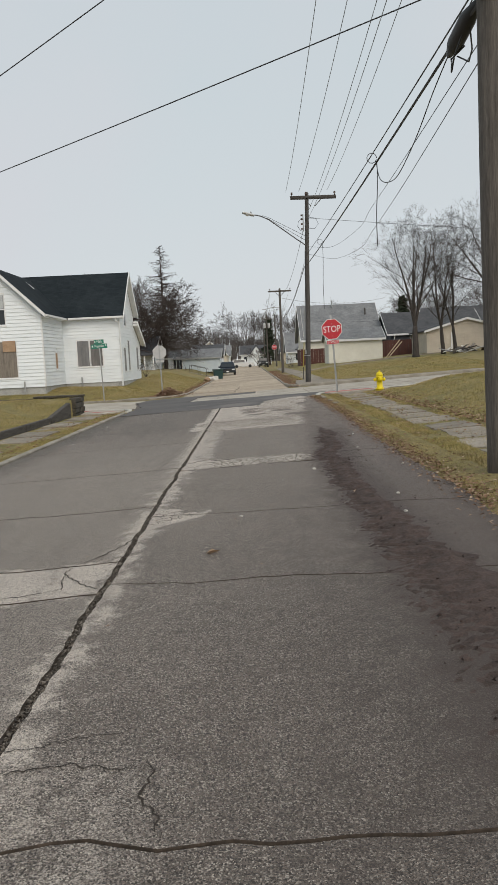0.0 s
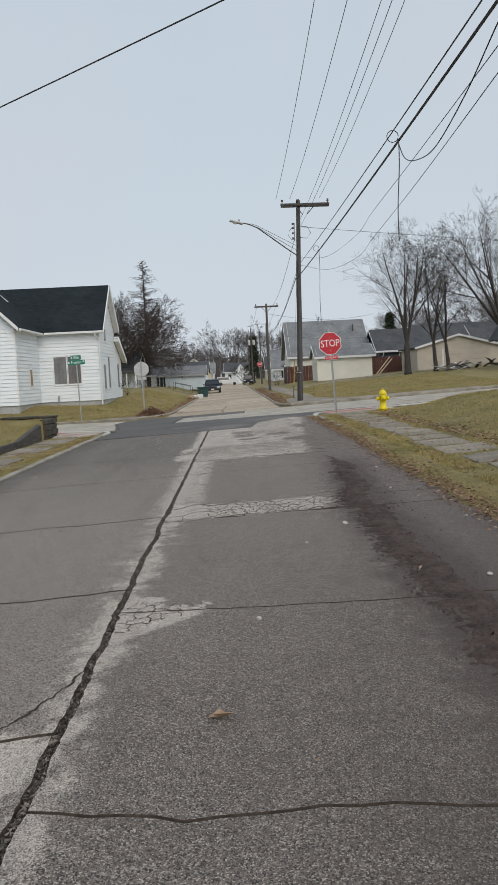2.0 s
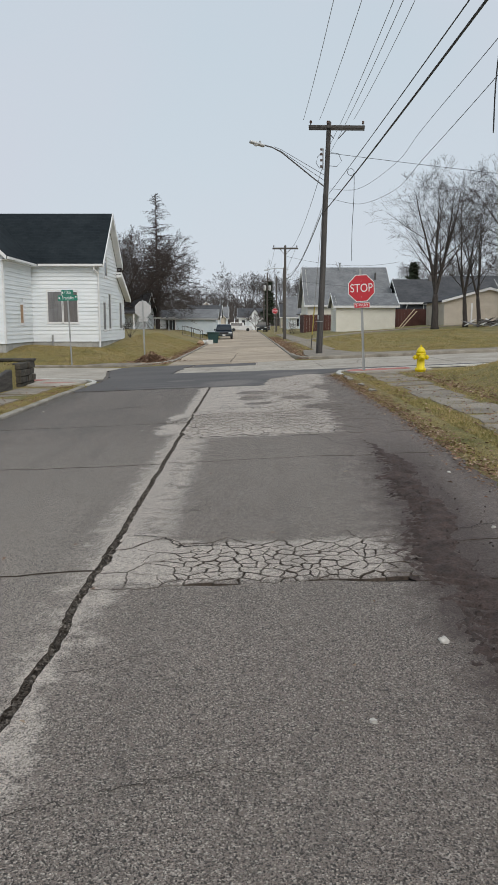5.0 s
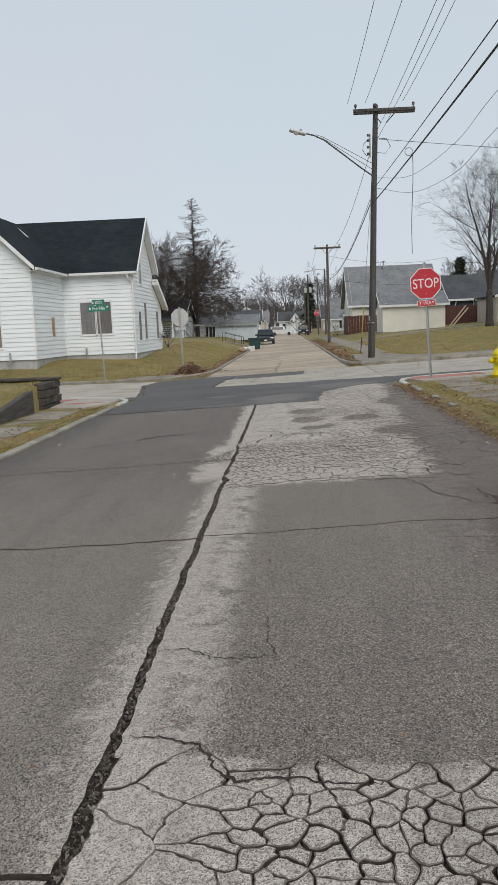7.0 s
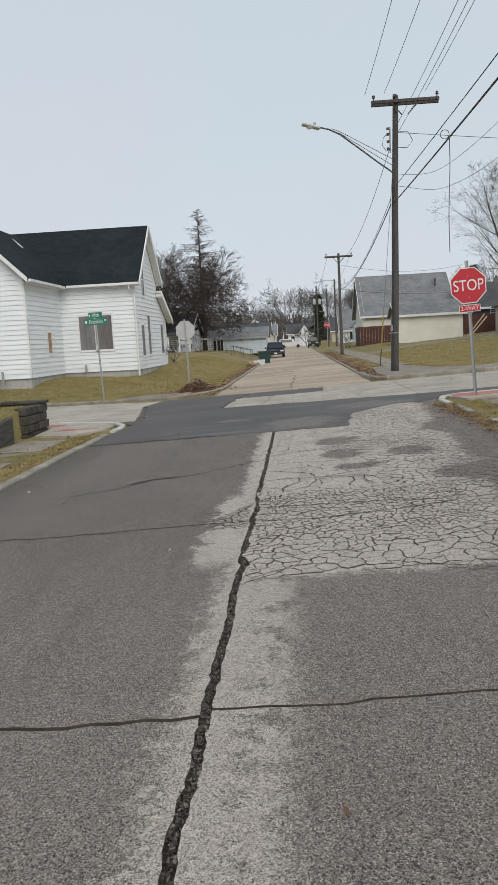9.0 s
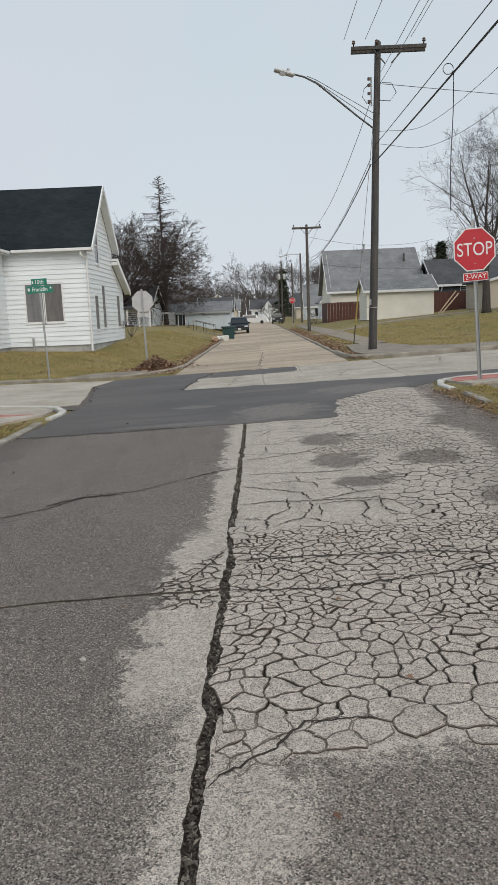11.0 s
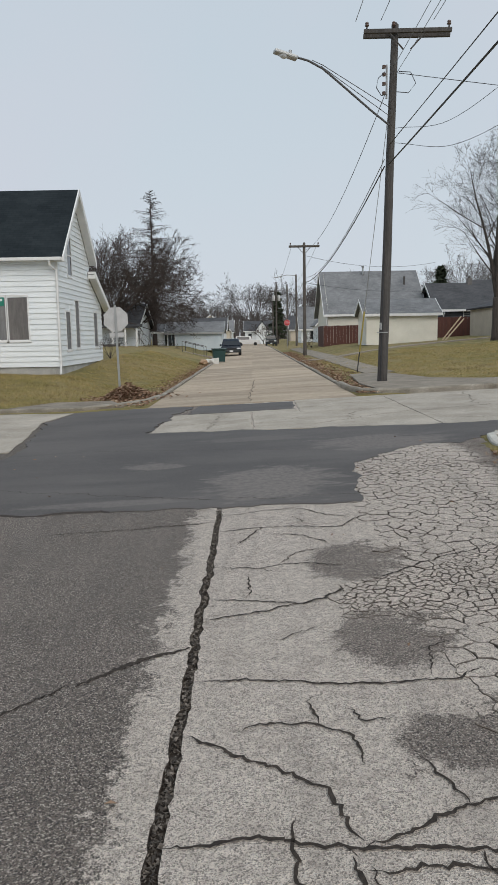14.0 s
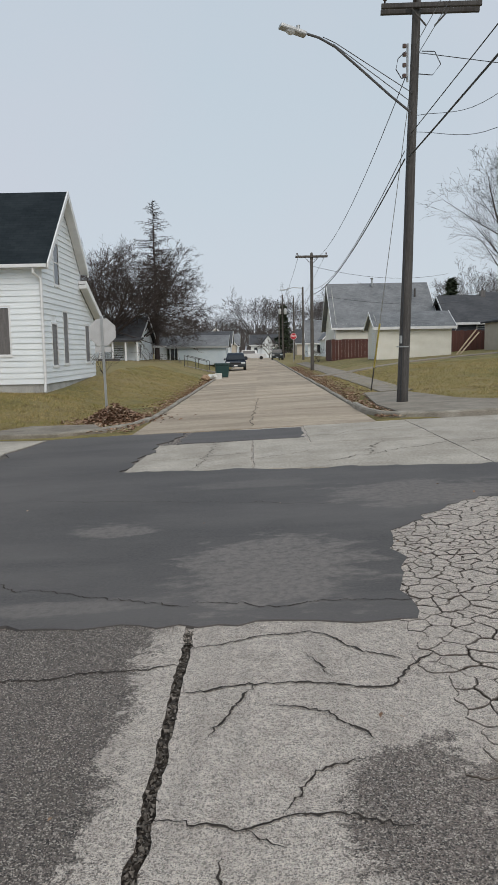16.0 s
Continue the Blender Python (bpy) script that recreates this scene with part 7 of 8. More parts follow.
# ---- timber border and stone end of the raised lawn ----
for k in range(8):
    y0 = 5.5 + 2.75 * k
    y1 = y0 + 2.7
    zt0, zt1 = land(-6.6, y0) + 0.05, land(-6.6, y1) + 0.05
    bm = bmesh.new()
    vs = [bm.verts.new(v) for v in ((-6.52, y0, zt0 - 0.7), (-6.34, y0, zt0 - 0.7), (-6.34, y0, zt0), (-6.52, y0, zt0), (-6.52, y1, zt1 - 0.7), (-6.34, y1, zt1 - 0.7), (-6.34, y1, zt1), (-6.52, y1, zt1))]
    for q in ((0, 1, 2, 3), (7, 6, 5, 4), (1, 5, 6, 2), (3, 2, 6, 7), (0, 3, 7, 4), (0, 4, 5, 1)):
        bm.faces.new([vs[i] for i in q])
    bmesh.ops.recalc_face_normals(bm, faces=bm.faces)
    bmesh.ops.bevel(bm, geom=list(bm.edges), offset=0.02, segments=2, affect="EDGES")
    tagged(mesh_object("timber_border", bm, M_TIE), "dark weathered timber edging the raised lawn", "lawn border", "lawn edging timbers")
wall_end = empty("retaining_wall", -6.6, 29.2, -0.3)
wall_end.matrix_world = Matrix.Identity(4)
tagged(wall_end, "short crumbling dark stone retaining wall at the lawn corner", "retaining wall")
sr = random.Random(31)
def stone(x0, x1, y0, y1, z0, z1):
    bm = box(x0, x1, y0, y1, z0, z1, 0.025)
    for v in bm.verts:
        v.co += 0.02 * Vector((noise.noise(v.co * 6), noise.noise(v.co * 6 + Vector((9, 0, 0))), noise.noise(v.co * 6 + Vector((0, 9, 0)))))
    part("stone", bm, M_STONE, wall_end)
for c in range(4):
    z0 = -0.3 + 0.19 * c
    y = 28.1
    while y < 29.5:
        ln = sr.uniform(0.3, 0.5)
        stone(-6.55 + sr.uniform(-0.02, 0.02), -6.3 + sr.uniform(-0.04, 0.02), y, min(y + ln - 0.015, 29.55), z0, z0 + 0.18)
        y += ln
    x = -6.58
    while x > -13:
        ln = sr.uniform(0.35, 0.6)
        stone(x - ln + 0.015, x, 29.3, 29.58 + sr.uniform(-0.02, 0.02), z0, z0 + 0.18)
        x -= ln
part("capstone", box(-8.2, -6.28, 29.2, 29.62, 0.46, 0.53, 0.02), M_STONE, wall_end)


# ---- trees ----
def limb(bm, start, direction, length, radius, rng, depth, spec, sides):
    """One branch of a bare tree and its children."""
    n = max(2, int(length / spec["seg"]))
    p, d = Vector(start), Vector(direction).normalized()
    pts, rad = [p.copy()], [radius]
    nodes = []
    for i in range(n):
        k = (i + 1) / n
        d = (d + Vector((rng.gauss(0, spec["wob"]), rng.gauss(0, spec["wob"]), rng.gauss(0, spec["wob"]) + spec["up"]))).normalized()
        p = p + d * (length / n)
        r = radius * (1 - 0.9 * k)
        pts.append(p.copy())
        rad.append(max(r, spec["min_r"]))
        nodes.append((k, p.copy(), d.copy(), r))
    add_tube(bm, pts, rad, sides, cap=False)
    if depth <= 0:
        return
    count = spec["kids"][min(len(spec["kids"]) - 1, spec["depth"] - depth)]
    for c in range(count):
        k = spec["from"] + (1 - spec["from"]) * (c + rng.random()) / count
        i = min(n - 1, int(k * n))
        _, q, dd, r = nodes[i]
        side = dd.cross(Vector((rng.gauss(0, 1), rng.gauss(0, 1), rng.gauss(0, 1)))).normalized()
        spread = spec["spread"] * rng.uniform(0.7, 1.25)
        nd = (dd * math.cos(spread) + side * math.sin(spread)).normalized()
        limb(bm, q, nd, length * spec["ratio"] * rng.uniform(0.7, 1.15) * (1.3 - 0.9 * k), max(spec["min_r"], min(r, radius) * spec.get("thin", 0.46)), rng, depth - 1, spec, 4 if depth > 1 else 3)


def bare_tree(x, y, height, trunks, seed, label, material, spec=None, lean=(0, 0), z=None):
    rng = random.Random(seed)
    s = dict(depth=4, kids=(7, 6, 5, 4), ratio=0.5, spread=0.55, wob=0.045, up=0.05, seg=0.55, min_r=0.007, r0=0.17)
    s["from"] = 0.25
    s.update(spec or {})
    t = empty("tree", x, y, land(x, y) - 0.05 if z is None else z)
    tagged(t, label, "tree")
    tb, cb = bmesh.new(), bmesh.new()
    for k in range(trunks):
        a = 2 * math.pi * (k + rng.random() * 0.5) / trunks
        d = Vector((0.13 * math.cos(a) * (trunks > 1) + lean[0], 0.13 * math.sin(a) * (trunks > 1) + lean[1], 1))
        fork = s.get("fork", 0.22) * height
        p, dd = Vector((0.12 * math.cos(a), 0.12 * math.sin(a), 0)) * (trunks > 1), d.normalized()
        pts, rad = [], []
        n = 9
        for i in range(n + 1):
            pts.append(p.copy())
            rad.append(s["r0"] * (1.25 if i == 0 else 1) * (1 - 0.3 * i / n))
            p = p + (dd + Vector((rng.gauss(0, 0.03), rng.gauss(0, 0.03), 0))) * (fork / n)
        add_tube(tb, pts, rad, 9)
        leaders = s.get("leaders", 3)
        for j in range(leaders):
            b = 2 * math.pi * (j + rng.random() * 0.6) / leaders
            w = s.get("open", 0.3) * rng.uniform(0.5, 1.2)
            nd = (dd + Vector((w * math.cos(b), w * math.sin(b), 0))).normalized()
            limb(cb, pts[-1], nd, (height - fork) * rng.uniform(0.8, 1.0), rad[-1] * 0.72, rng, s["depth"], s, 5)
    part("trunk", tb, material, t, smooth=True)
    part("crown", cb, material, t, "bare leafless branches")
    return t


LAWN_TREE = dict(leaders=5, open=0.22, fork=0.24, r0=0.3, depth=4, kids=(9, 7, 5, 3), ratio=0.56, spread=0.68, wob=0.035, seg=0.7, min_r=0.004, up=0.012, thin=0.46)
LAWN_TREE["from"] = 0.08
bare_tree(14.6, 66.0, 11.2, 1, 3, "tall bare tree with upswept grey branches on the lawn", M_BARK, LAWN_TREE)
bare_tree(17.1, 66.5, 9.8, 1, 5, "bare tree with forked grey trunk beside rubbish", M_BARK, dict(LAWN_TREE, leaders=4, open=0.24, r0=0.2), (-0.06, 0))
bare_tree(18.1, 66.2, 9.6, 1, 15, "bare leaning tree beside rubbish", M_BARK, dict(LAWN_TREE, leaders=4, open=0.24, r0=0.18), (-0.1, 0))
bare_tree(25.5, 74.0, 13.5, 1, 8, "large bare tree behind a garage", M_BARK, dict(LAWN_TREE, leaders=8, open=0.75, r0=0.35, kids=(9, 7, 5, 3), seg=0.9, min_r=0.006))
DENSE_TREE = dict(leaders=13, open=1.15, fork=0.14, r0=0.3, kids=(9, 8, 6, 4), ratio=0.58, thin=0.46, spread=0.65, wob=0.06, seg=0.8, min_r=0.008, up=-0.01)
DENSE_TREE["from"] = 0.12
bare_tree(-14.3, 88.5, 10.4, 1, 21, "dark bare tree with dense fine branches", M_BARK_DARK, DENSE_TREE)
bare_tree(-12.3, 93, 8.4, 1, 25, "dark bare tree with drooping fine branches", M_BARK_DARK, dict(DENSE_TREE, leaders=10, r0=0.2, up=-0.03))


def larch(x, y, height, seed):
    """A sparse conifer: a straight stem with sagging tiers of twiggy boughs."""
    rng = random.Random(seed)
    t = empty("tree", x, y, land(x, y) - 0.05)
    tagged(t, "tall sparse dark conifer with drooping boughs", "tree")
    part("trunk", tube([(0, 0, 0), (0.02, 0, height * 0.35), (0.0, 0, height * 0.7), (0, 0, height)], [0.28, 0.17, 0.075, 0.012], 9), M_BARK_DARK, t)
    bm = bmesh.new()
    n = 185
    for i in range(n):
        k = (i + rng.random()) / n
        z = height * (0.16 + 0.83 * k)
        ln = (0.3 + 5.2 * (1 - k) ** 0.85) * rng.uniform(0.55, 1.1)
        a = rng.uniform(0, 2 * math.pi)
        d = Vector((math.cos(a), math.sin(a), 0.45 * k - 0.12))
        p, pts = Vector((0, 0, z)), []
        segs = max(3, int(ln / 0.4))
        for j in range(segs + 1):
            pts.append(p.copy())
            u = j / segs
            p = p + (d + Vector((0, 0, -0.28 * u + 0.6 * max(0, u - 0.55)))) * (ln / segs)
        add_tube(bm, pts, [0.028 * (1 - 0.75 * j / segs) for j in range(segs + 1)], 4, cap=False)
        for j in range(1, segs + 1):
            for _ in range(7):
                s = Vector((rng.gauss(0, 1), rng.gauss(0, 1), -0.35 + rng.gauss(0, 0.5))).normalized()
                q = pts[j] + (pts[j - 1] - pts[j]) * rng.random()
                size = min(1.0, 0.12 + ln / 3.2)
                m = q + s * rng.uniform(0.15, 0.4) * size
                add_tube(bm, [q, m, m + (s + Vector((0, 0, -0.7))) * rng.uniform(0.1, 0.3) * size], [0.009, 0.008, 0.005], 3, cap=False)
    part("crown", bm, M_BARK_DARK, t, "dark needle-thin boughs")


larch(-10.7, 97.5, 15.7, 4)

# far trees closing the street
far_spec = dict(leaders=10, thin=0.45, open=1.0, fork=0.16, r0=0.45, kids=(8, 7, 5, 3), ratio=0.58, spread=0.55, wob=0.03, up=0.015, seg=1.5, min_r=0.013, depth=4)
far_spec["from"] = 0.1
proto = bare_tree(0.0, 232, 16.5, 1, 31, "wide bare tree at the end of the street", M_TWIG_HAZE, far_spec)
tagged(proto, group="far bare trees")
fr = random.Random(77)
for x, y, s in ((-15, 225, 0.62), (-27, 245, 0.7), (11, 238, 0.9), (16, 160, 0.62), (24, 250, 0.9), (-40, 240, 0.75), (38, 260, 0.9), (13, 148, 0.55), (-20, 190, 0.55), (30, 130, 0.6), (55, 250, 0.9), (-60, 260, 0.9), (44, 120, 0.62), (36, 108, 0.55)):
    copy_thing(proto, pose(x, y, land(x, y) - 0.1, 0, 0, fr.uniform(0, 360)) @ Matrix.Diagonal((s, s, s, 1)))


def far_conifer(x, y, h, seed):
    rng = random.Random(seed)
    t = empty("tree", x, y, land(x, y) - 0.05)
    tagged(t, "dark evergreen far along the street", "tree")
    part("trunk", tube([(0, 0, 0), (0, 0, h)], [0.25, 0.03], 6), M_BARK_DARK, t)
    bm = bmesh.new()
    for i in range(420):
        k = rng.random() ** 0.8
        z = h * (0.15 + 0.85 * k)
        r = (0.2 + h * 0.2 * (1 - k)) * rng.uniform(0.3, 1)
        a = rng.uniform(0, 6.283)
        c = Vector((r * math.cos(a), r * math.sin(a), z - 0.25 * r))
        for _ in range(4):
            v = [c + Vector((rng.gauss(0, 0.3), rng.gauss(0, 0.3), rng.gauss(0, 0.18))) for _ in range(3)]
            bm.faces.new([bm.verts.new(q) for q in v])
    part("crown", bm, M_NEEDLE, t)


far_conifer(4.6, 175, 10.5, 2)
far_conifer(24.4, 120, 8.6, 6)

# woods on the skyline
bm = bmesh.new()
wr2 = random.Random(5)
for i in range(5200):
    x = wr2.uniform(-260, 260)
    y = wr2.uniform(300, 380)
    h = (5 + 5 * noise.noise((x * 0.03, 0, 1)) + 4 * wr2.random())
    base = Vector((x, y, 0.5))
    p = base
    top = base + Vector((wr2.gauss(0, 1.2), wr2.gauss(0, 1), max(3, h + 3)))
    add_tube(bm, [base, base.lerp(top, 0.6), top], [0.22, 0.14, 0.05], 3, cap=False)
    for _ in range(4):
        q = base.lerp(top, wr2.uniform(0.4, 0.95))
        add_tube(bm, [q, q + Vector((wr2.gauss(0, 1.6), wr2.gauss(0, 1), wr2.uniform(0.6, 2.2)))], [0.09, 0.04], 3, cap=False)
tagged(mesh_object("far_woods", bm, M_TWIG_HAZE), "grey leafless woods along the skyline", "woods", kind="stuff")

# bare shrub in front of the end house
bare_tree(1.9, 192, 4.6, 1, 51, "round bare ornamental tree before the white house", M_BARK_DARK, dict(leaders=7, open=1.0, fork=0.12, r0=0.12, kids=(6, 5, 4), depth=3, ratio=0.5, spread=0.7, seg=0.5, min_r=0.02))
for bx_, by_, bh, sd in ((-8.0, 54.6, 1.0, 61), (-7.5, 55.6, 1.3, 62), (5.4, 96, 1.6, 63), (5.2, 99, 1.4, 64)):
    sb = bare_tree(bx_, by_, bh, 1, sd, "scraggly bare shrub against a wall", M_BARK_DARK, dict(leaders=9, open=0.8, fork=0.05, r0=0.025, kids=(5, 4), depth=2, ratio=0.5, spread=0.6, seg=0.2, min_r=0.004))
    sb.name = "shrub"
    sb["category"] = "shrub"


# ---- vehicles ----
def vehicle(name, x, y, yaw, L, W, H, paint, label, boxy=False, pickup=False):
    z0 = land(x, y) if not in_street(x, y) else road_level(x, y)
    c = empty(name, x, y, z0 + 0.004)
    c.matrix_world = pose(x, y, z0 + 0.004, 0, 0, yaw)
    tagged(c, label, "car")
    hood = H * (0.56 if not boxy else 0.6)
    # side profile (forward is -y): lower body and cabin lofted across the width
    low = [(-L / 2, 0.32), (-L / 2, hood * 0.86), (-L / 2 + 0.15, hood * 0.97), (-L * 0.2, hood), (L / 2 - 0.08, hood), (L / 2, hood * 0.9), (L / 2, 0.35)]
    cab = [(-L * 0.2, hood), (-L * 0.06, H * 0.97), (0.0, H), (L * (0.12 if pickup else 0.38), H), (L * (0.17 if pickup else 0.46), hood)]
    if boxy:
        cab = [(-L * 0.17, hood), (-L * 0.12, H * 0.98), (-L * 0.08, H), (L * 0.46, H), (L * 0.48, hood)]
    def loft(profile, w0, w1, zsplit):
        bm = bmesh.new()
        rows = []
        for s in (-1, 1):
            rows.append([bm.verts.new((s * (w0 if z <= zsplit else w1) / 2, yy, z)) for yy, z in profile])
        n = len(profile)
        bm.faces.new(rows[0])
        bm.faces.new(rows[1][::-1])
        for i in range(n):
            j = (i + 1) % n
            bm.faces.new((rows[0][i], rows[0][j], rows[1][j], rows[1][i]))
        bmesh.ops.recalc_face_normals(bm, faces=bm.faces)
        bmesh.ops.bevel(bm, geom=list(bm.edges), offset=0.05, segments=3, affect="EDGES")
        return bm
    part("body", loft(low, W, W, 9), paint, c, smooth=False)
    part("cabin", loft(cab, W * 0.96, W * 0.78, hood + 0.05), paint, c)
    (ya, za), (yb, zb) = cab[0], cab[1]
    def pane(pts):
        bm = bmesh.new()
        p = [Vector(q) for q in pts]
        nrm = (p[1] - p[0]).cross(p[2] - p[0]).normalized()
        a = [bm.verts.new(q + nrm * 0.012) for q in p]
        b = [bm.verts.new(q - nrm * 0.012) for q in p]
        bm.faces.new(a)
        bm.faces.new(b[::-1])
        for i in range(4):
            j = (i + 1) % 4
            bm.faces.new((a[i], a[j], b[j], b[i]))
        bmesh.ops.recalc_face_normals(bm, faces=bm.faces)
        return bm
    part("windscreen", pane([(-W * 0.42, ya + 0.06, za + 0.08), (W * 0.42, ya + 0.06, za + 0.08), (W * 0.35, yb - 0.03, zb - 0.06), (-W * 0.35, yb - 0.03, zb - 0.06)]), M_GLASS, c)
    (ye, ze), (yf, zf) = cab[-1], cab[-2]
    part("rear_window", pane([(-W * 0.4, ye - 0.0, ze + 0.1), (W * 0.4, ye - 0.0, ze + 0.1), (W * 0.34, yf + 0.03, zf - 0.1), (-W * 0.34, yf + 0.03, zf - 0.1)]), M_GLASS, c)
    for s in (-1, 1):
        part("side_window", pane([(s * W * 0.475, ya + 0.5, za + 0.08), (s * W * 0.475, ye - 0.3, ze + 0.08), (s * W * 0.4, yf - 0.15, zf - 0.1), (s * W * 0.4, yb + 0.25, zb - 0.1)]), M_GLASS, c)
        part("headlight", box(s * W * 0.36 - 0.19, s * W * 0.36 + 0.19, -L / 2 - 0.02, -L / 2 + 0.05, hood * 0.7, hood * 0.84, 0.02), M_LAMP_GLASS, c)
        part("tail_light", box(s * W * 0.42 - 0.09, s * W * 0.42 + 0.09, L / 2 - 0.05, L / 2 + 0.02, hood * 0.62, hood * 0.9, 0.02), M_TAIL, c)
        part("mirror", box(s * W * 0.53 - 0.09, s * W * 0.53 + 0.09, ya + 0.35, ya + 0.5, hood + 0.02, hood + 0.2, 0.03), paint, c)
        for wy in (-L * 0.31, L * 0.3):
            tb = lathe([(0.2, -0.11), (0.34, -0.11), (0.36, -0.07), (0.36, 0.07), (0.34, 0.11), (0.2, 0.11)], 20)
            tb.transform(pose(s * (W / 2 - 0.1), wy, 0.36, 0, 90, 0))
            wh = part("wheel", tb, M_TYRE, c)
            rb = lathe([(0.05, -0.09), (0.21, -0.1), (0.21, 0.1), (0.05, 0.12)], 12)
            rb.transform(pose(s * (W / 2 - 0.1), wy, 0.36, 0, 90, 0))
            part("rim", rb, M_STEEL, wh)
    part("grille", box(-W * 0.25, W * 0.25, -L / 2 - 0.015, -L / 2 + 0.05, hood * 0.58, hood * 0.78, 0.01), M_TYRE, c)
    part("bumper", box(-W * 0.47, W * 0.47, -L / 2 - 0.08, -L / 2 + 0.1, 0.32, 0.56, 0.04), M_CAR_GREEN, c)
    part("bumper", box(-W * 0.47, W * 0.47, L / 2 - 0.1, L / 2 + 0.08, 0.36, 0.58, 0.04), M_CAR_GREEN, c)
    part("number_plate", box(-0.16, 0.16, -L / 2 - 0.095, -L / 2 - 0.082, 0.4, 0.52), M_WHITE, c)
    if boxy:
        part("spare_wheel", tube([(0, L / 2 + 0.02, 0.95), (0, L / 2 + 0.2, 0.95)], 0.34, 18), M_TYRE, c)
    return c


vehicle("car", -2.65, 92.0, 2, 5.0, 1.9, 1.62, M_CAR_DARK, "dark blue pickup-fronted car parked at the kerb", pickup=False)
vehicle("car", 2.6, 150, 0, 4.2, 1.85, 1.85, M_CAR_GREEN, "dark boxy off-road car parked at the kerb", boxy=True)
vehicle("car", -1.6, 172, 90, 5.0, 1.9, 1.9, M_CAR_WHITE, "white van parked across the street's end", boxy=True)


# ---- bin and litter at the far kerb ----
def wheelie_bin(x, y):
    z0 = road_level(x, y)
    b = empty("wheelie_bin", x, y, z0)
    b.matrix_world = pose(x, y, z0, 0, 0, 8)
    tagged(b, "dark green wheeled rubbish bin at the kerb", "bin")
    bm = bmesh.new()
    rows = []
    for w, d, z in ((0.38, 0.36, 0.06), (0.46, 0.42, 0.84), (0.5, 0.46, 0.86), (0.5, 0.46, 0.92)):
        rows.append([bm.verts.new((sx * w, sy * d, z)) for sx, sy in ((-1, -1), (1, -1), (1, 1), (-1, 1))])
    for p, q in zip(rows, rows[1:]):
        for k in range(4):
            bm.faces.new((p[k], p[(k + 1) % 4], q[(k + 1) % 4], q[k]))
    bm.faces.new(rows[0][::-1])
    bm.faces.new(rows[-1])
    part("tub", bm, M_BIN, b)
    part("lid", box(-0.52, 0.52, -0.5, 0.48, 0.925, 0.99, 0.03), M_BIN, b)
    part("handle", tube([(-0.4, 0.55, 0.9), (0.4, 0.55, 0.9)], 0.02, 6), M_BIN, b)
    for s in (-1, 1):
        part("wheel", tube([(s * 0.36, 0.36, 0.12), (s * 0.44, 0.36, 0.12)], 0.12, 14), M_TYRE, b)


wheelie_bin(-2.95, 72.2)
lr = random.Random(3)
def crumpled(name, x, y, z, s, material, label, category):
    bm = bmesh.new()
    bmesh.ops.create_icosphere(bm, subdivisions=2, radius=s)
    for v in bm.verts:
        v.co *= 1 + 0.5 * noise.noise(v.co * (4 / s) * 0.3 + Vector((x, y, 0)))
        v.co.z *= 0.7
        v.co.z = max(v.co.z, -0.45 * s)
    ob = tagged(mesh_object(name, bm, material), label, category)
    ob.location = (x, y, z + 0.45 * s)
crumpled("rubbish_bag", -3.45, 69.0, road_level(-3.4, 69) + 0.05, 0.3, M_PAPER, "white rubbish bag lying at the kerb", "bag")
crumpled("rubbish_bag", -3.7, 67.2, road_level(-3.4, 69) + 0.08, 0.28, M_PLY_TAN, "tan sack lying at the kerb", "bag")
tagged(mesh_object("cardboard_box", box(-3.3, -2.85, 69.6, 70.1, -0.13, 0.25, 0.01), M_PAPER), "white cardboard box standing beside the bin", "box")
# handrail by the steps to the pale garage
rail = empty("handrail", -5.5, 83, 0.3)
rail.matrix_world = Matrix.Identity(4)
tagged(rail, "low thin dark metal handrail at a path", "handrail")
for ry in (81.5, 84.5):
    for k in range(3):
        rx_ = -4.6 - 0.9 * k
        part("post", tube([(rx_, ry, land(rx_, ry)), (rx_, ry, land(rx_, ry) + 0.85)], 0.025, 6), M_WIRE, rail)
    part("rail", tube([(-4.6, ry, land(-4.6, ry) + 0.85), (-6.4, ry, land(-6.4, ry) + 0.85)], 0.025, 6), M_WIRE, rail)

# lumber and rubbish by the bare trees
for k in range(2):
    tagged(mesh_object("lumber", tube([(13.7 + 0.25 * k, 75.8, land(13.7, 75.8)), (15.3 + 0.2 * k, 76.6, 2.9 - 0.2 * k)], 0.06, 4), M_WOOD_LIGHT), "pale timber length leaning at a fence", "lumber", "leaning timbers")
for k in range(26):
    x, y = 19.0 + lr.gauss(0, 1.1), 65.5 + lr.gauss(0, 0.7)
    ln, w = lr.uniform(0.5, 2.0), lr.uniform(0.06, 0.4)
    ob = mesh_object("scrap_board", box(-ln / 2, ln / 2, -w / 2, w / 2, -0.02, 0.02, 0.004), (M_PAPER, M_PLY_BROWN, M_PLY_GREY, M_TIE)[k % 4])
    tagged(ob, ("white", "weathered brown", "grey", "dark old")[k % 4] + " scrap board in a rubbish heap on the lawn", "scrap board", "rubbish heap")
    ob.matrix_world = pose(x, y, land(x, y) + 0.1 + 0.28 * lr.random(), lr.uniform(-20, 20), lr.uniform(-30, 30), lr.uniform(0, 180))


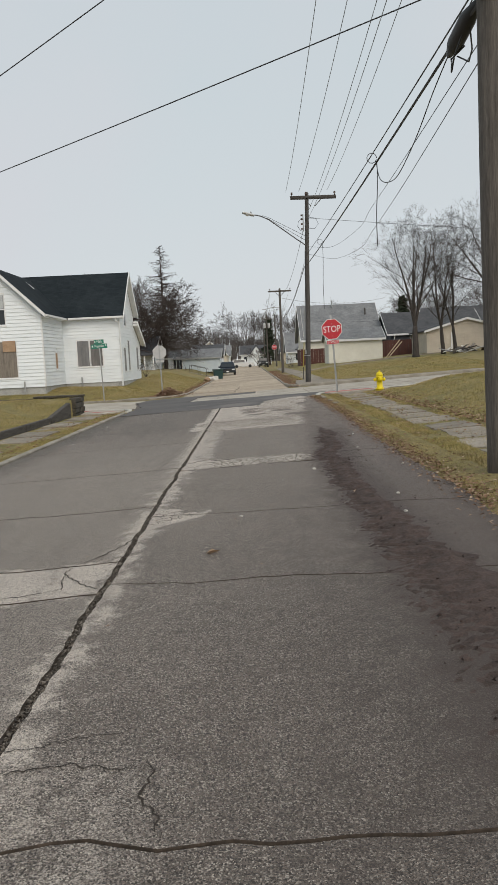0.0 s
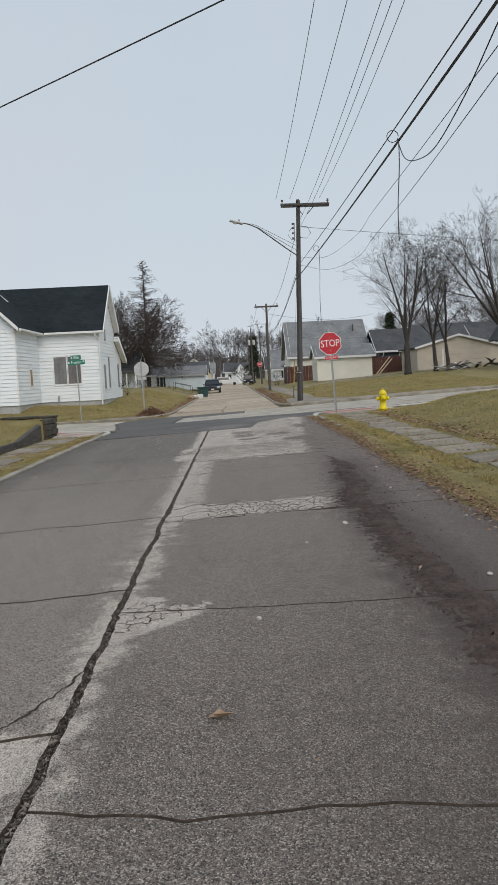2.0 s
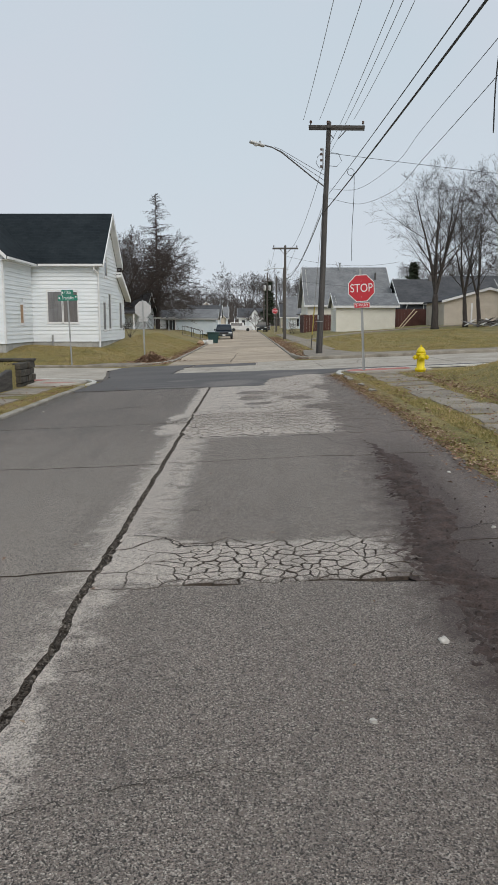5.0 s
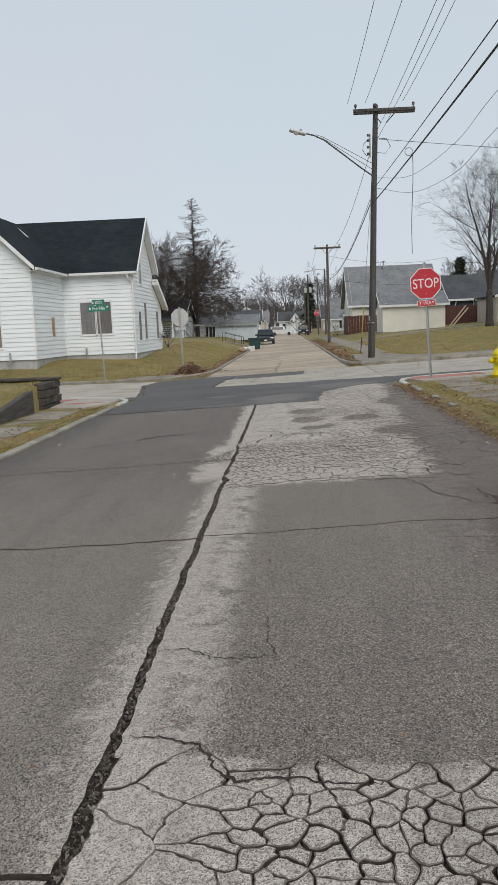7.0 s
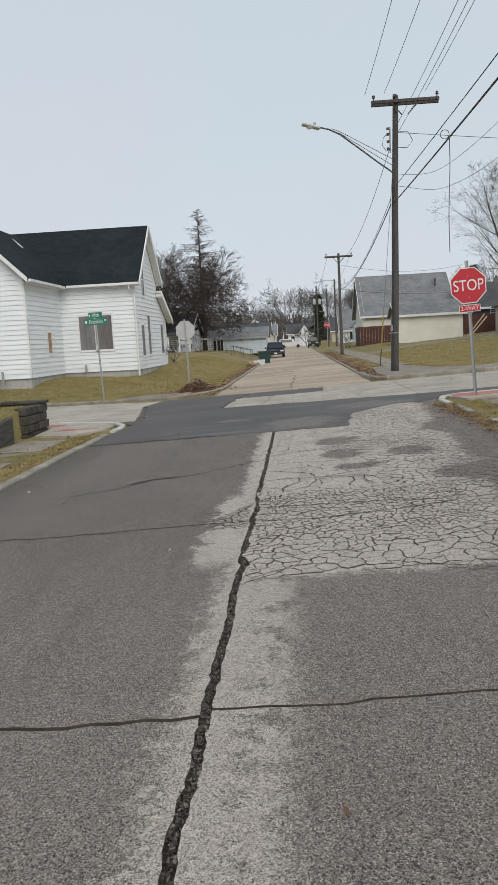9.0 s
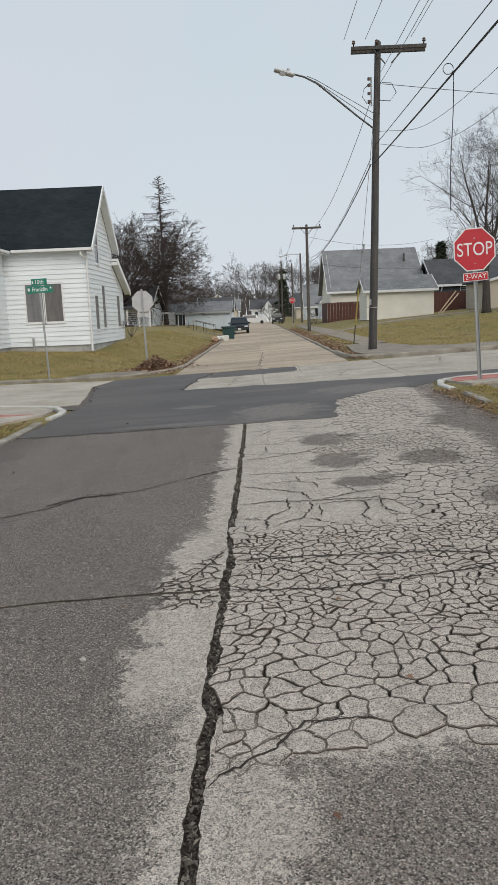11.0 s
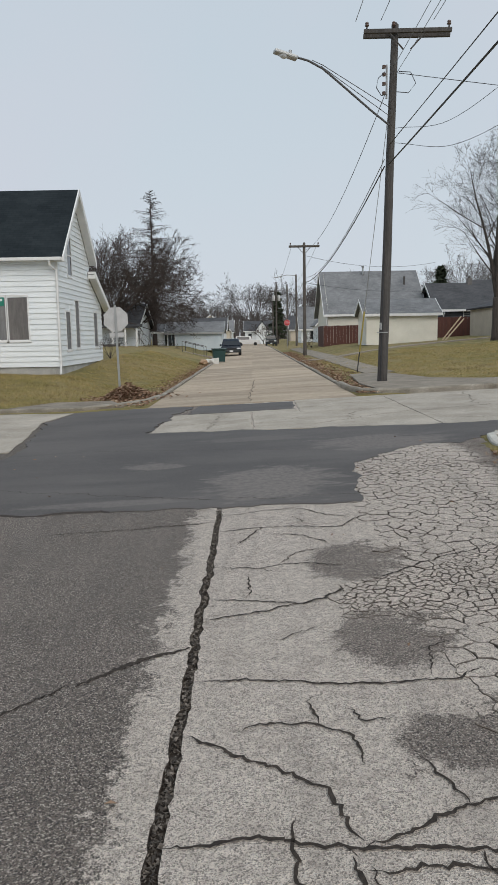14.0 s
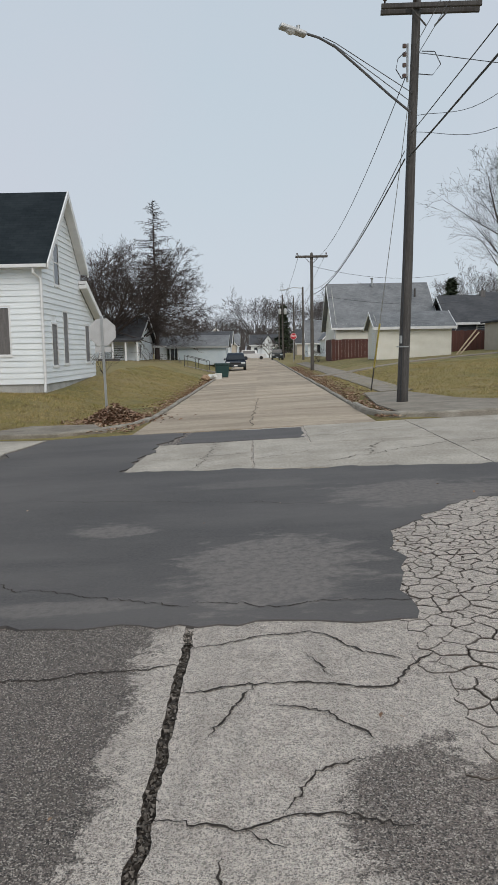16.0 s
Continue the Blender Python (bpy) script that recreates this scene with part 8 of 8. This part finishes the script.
# ---- leaves, grass, pebbles ----
def leaf_bm(bm, x, y, z, s, rng):
    a = rng.uniform(0, 6.283)
    u = Vector((math.cos(a), math.sin(a), rng.uniform(-0.4, 0.4)))
    v = Vector((-math.sin(a), math.cos(a), rng.uniform(-0.4, 0.4)))
    c = Vector((x, y, z))
    pts = [c - u * s, c + v * s * 0.55 + Vector((0, 0, 0.3 * s)), c + u * s, c - v * s * 0.55 + Vector((0, 0, 0.3 * s))]
    q = [bm.verts.new(p) for p in pts]
    bm.faces.new((q[0], q[1], q[2]))
    bm.faces.new((q[0], q[2], q[3]))


bm = bmesh.new()
rg = random.Random(10)
for _ in range(6500):
    y = rg.uniform(3, 28)
    x = 2.46 + rg.gauss(0, 0.13) + 0.1 * step(y, 13, 20)
    leaf_bm(bm, x, y, base_fall(x) + 0.02 + 0.025 * rg.random(), rg.uniform(0.01, 0.032), rg)
for _ in range(900):
    y = rg.uniform(6, 28)
    x = rg.uniform(2.7, 5.4)
    leaf_bm(bm, x, y, max(base_fall(x), land(x, y)) + 0.04, rg.uniform(0.02, 0.045), rg)
for _ in range(1500):
    y = rg.uniform(8, 27)
    x = 4.42 + abs(rg.gauss(0, 0.3))
    leaf_bm(bm, x, y, land(x, y) + 0.04, rg.uniform(0.02, 0.045), rg)
for _ in range(7000):
    y = rg.uniform(37.8, 90)
    x = 2.15 + abs(rg.gauss(0, 0.5)) if rg.random() < 0.6 else -3.3 - abs(rg.gauss(0, 0.35))
    leaf_bm(bm, x, y, max(land(x, y), base_fall(x)) + 0.05, rg.uniform(0.035, 0.07), rg)
for _ in range(500):
    x, y = rg.uniform(-4.3, 2.6), rg.uniform(1, 30)
    if abs(x) < 3 and rg.random() < 0.85:
        continue
    leaf_bm(bm, x, y, base_fall(x) + 0.012, rg.uniform(0.012, 0.03), rg)
for _ in range(700):
    y = rg.uniform(8, 28)
    x = -4.6 - abs(rg.gauss(0, 0.7))
    leaf_bm(bm, x, y, base_fall(x) + 0.05, rg.uniform(0.02, 0.045), rg)
tagged(mesh_object("leaf_litter", bm, M_LEAVES), "dry brown leaves strewn along verges and kerbs", "leaves", kind="stuff")
bm = bmesh.new()
for _ in range(2600):
    x, y = -4.35 + rg.gauss(0, 0.5), 41.5 + rg.gauss(0, 0.6)
    d = math.hypot((x + 4.35) / 0.9, (y - 41.5) / 1.2)
    leaf_bm(bm, x, y, land(x, y) + 0.02 + max(0.0, 0.5 * (1 - d)) * rg.random(), rg.uniform(0.04, 0.08), rg)
tagged(mesh_object("leaf_pile", bm, M_LEAVES), "heap of brown leaves raked up at the street corner", "leaf pile", kind="stuff")
bm = bmesh.new()
for la, ls in ((0.2, 0.055), (1.2, 0.045), (2.3, 0.05)):
    leaf_bm(bm, -0.12 + 0.02 * math.cos(la), 6.24 + 0.015 * math.sin(la), base_fall(-0.12) + 0.014, ls, random.Random(int(la * 10)))
tagged(mesh_object("leaf", bm, M_PLY_TAN), "single curled tan leaf lying on the asphalt", "leaf")
for k, (x, y, s) in enumerate(((1.05, 10.3, 0.05), (0.6, 9.6, 0.03), (1.9, 12.2, 0.035), (1.75, 8.1, 0.04), (0.1, 7.6, 0.035), (2.1, 14.2, 0.04), (1.65, 7.2, 0.035), (-3.9, 21.5, 0.05), (-3.8, 17.0, 0.05), (-1.5, 18.2, 0.03), (2.2, 10.1, 0.04))):
    crumpled("pebble", x, y, base_fall(x), s * 0.5, M_PEBBLE, "pale broken stone lying on the street", "stone")


def grass(name, label, spots, seed, material, tall=(0.03, 0.09)):
    """Tufts of grass blades over rectangles (x0, x1, y0, y1, count)."""
    rng = random.Random(seed)
    co, faces = [], []
    for x0, x1, y0, y1, count in spots:
        for _ in range(count):
            x, y = rng.uniform(x0, x1), rng.uniform(y0, y1)
            if noise.noise((x * 0.9, y * 0.9, 3)) < -0.22 + 0.3 * rng.random() - 0.25:
                continue
            z = land(x, y)
            for _ in range(4):
                a, h = rng.uniform(0, 6.283), rng.uniform(*tall)
                w = 0.003 + 0.035 * h
                bx, by = x + rng.gauss(0, 0.025), y + rng.gauss(0, 0.025)
                i = len(co)
                co += [(bx - w * math.cos(a), by - w * math.sin(a), z - 0.01), (bx + w * math.cos(a), by + w * math.sin(a), z - 0.01), (bx + h * 0.7 * math.cos(a + 1.6), by + h * 0.7 * math.sin(a + 1.6), z + h)]
                faces.append((i, i + 1, i + 2))
    me = bpy.data.meshes.new(name)
    me.from_pydata(co, [], faces)
    me.materials.append(material)
    return tagged(new(name, me), label, "grass", kind="stuff")


grass("grass_verge", "short olive winter grass on the verges", [(2.5, 3.4, 4, 28.3, 17000), (4.28, 8.5, 8, 28.5, 19000), (3.3, 4.4, 9, 28, 1300), (-5.2, -4.58, 5, 28, 8000), (-9.5, -6.55, 12, 29.2, 14000)], 5, M_BLADES, (0.018, 0.055))
grass("grass_lawn", "short straw-coloured winter grass on the lawns", [(-18, -4.9, 39, 47.2, 22000), (-7.5, -3.5, 46, 70, 12000), (3.2, 16, 41, 64, 30000), (8.5, 16, 12, 28, 12000)], 6, M_BLADES, (0.03, 0.075))
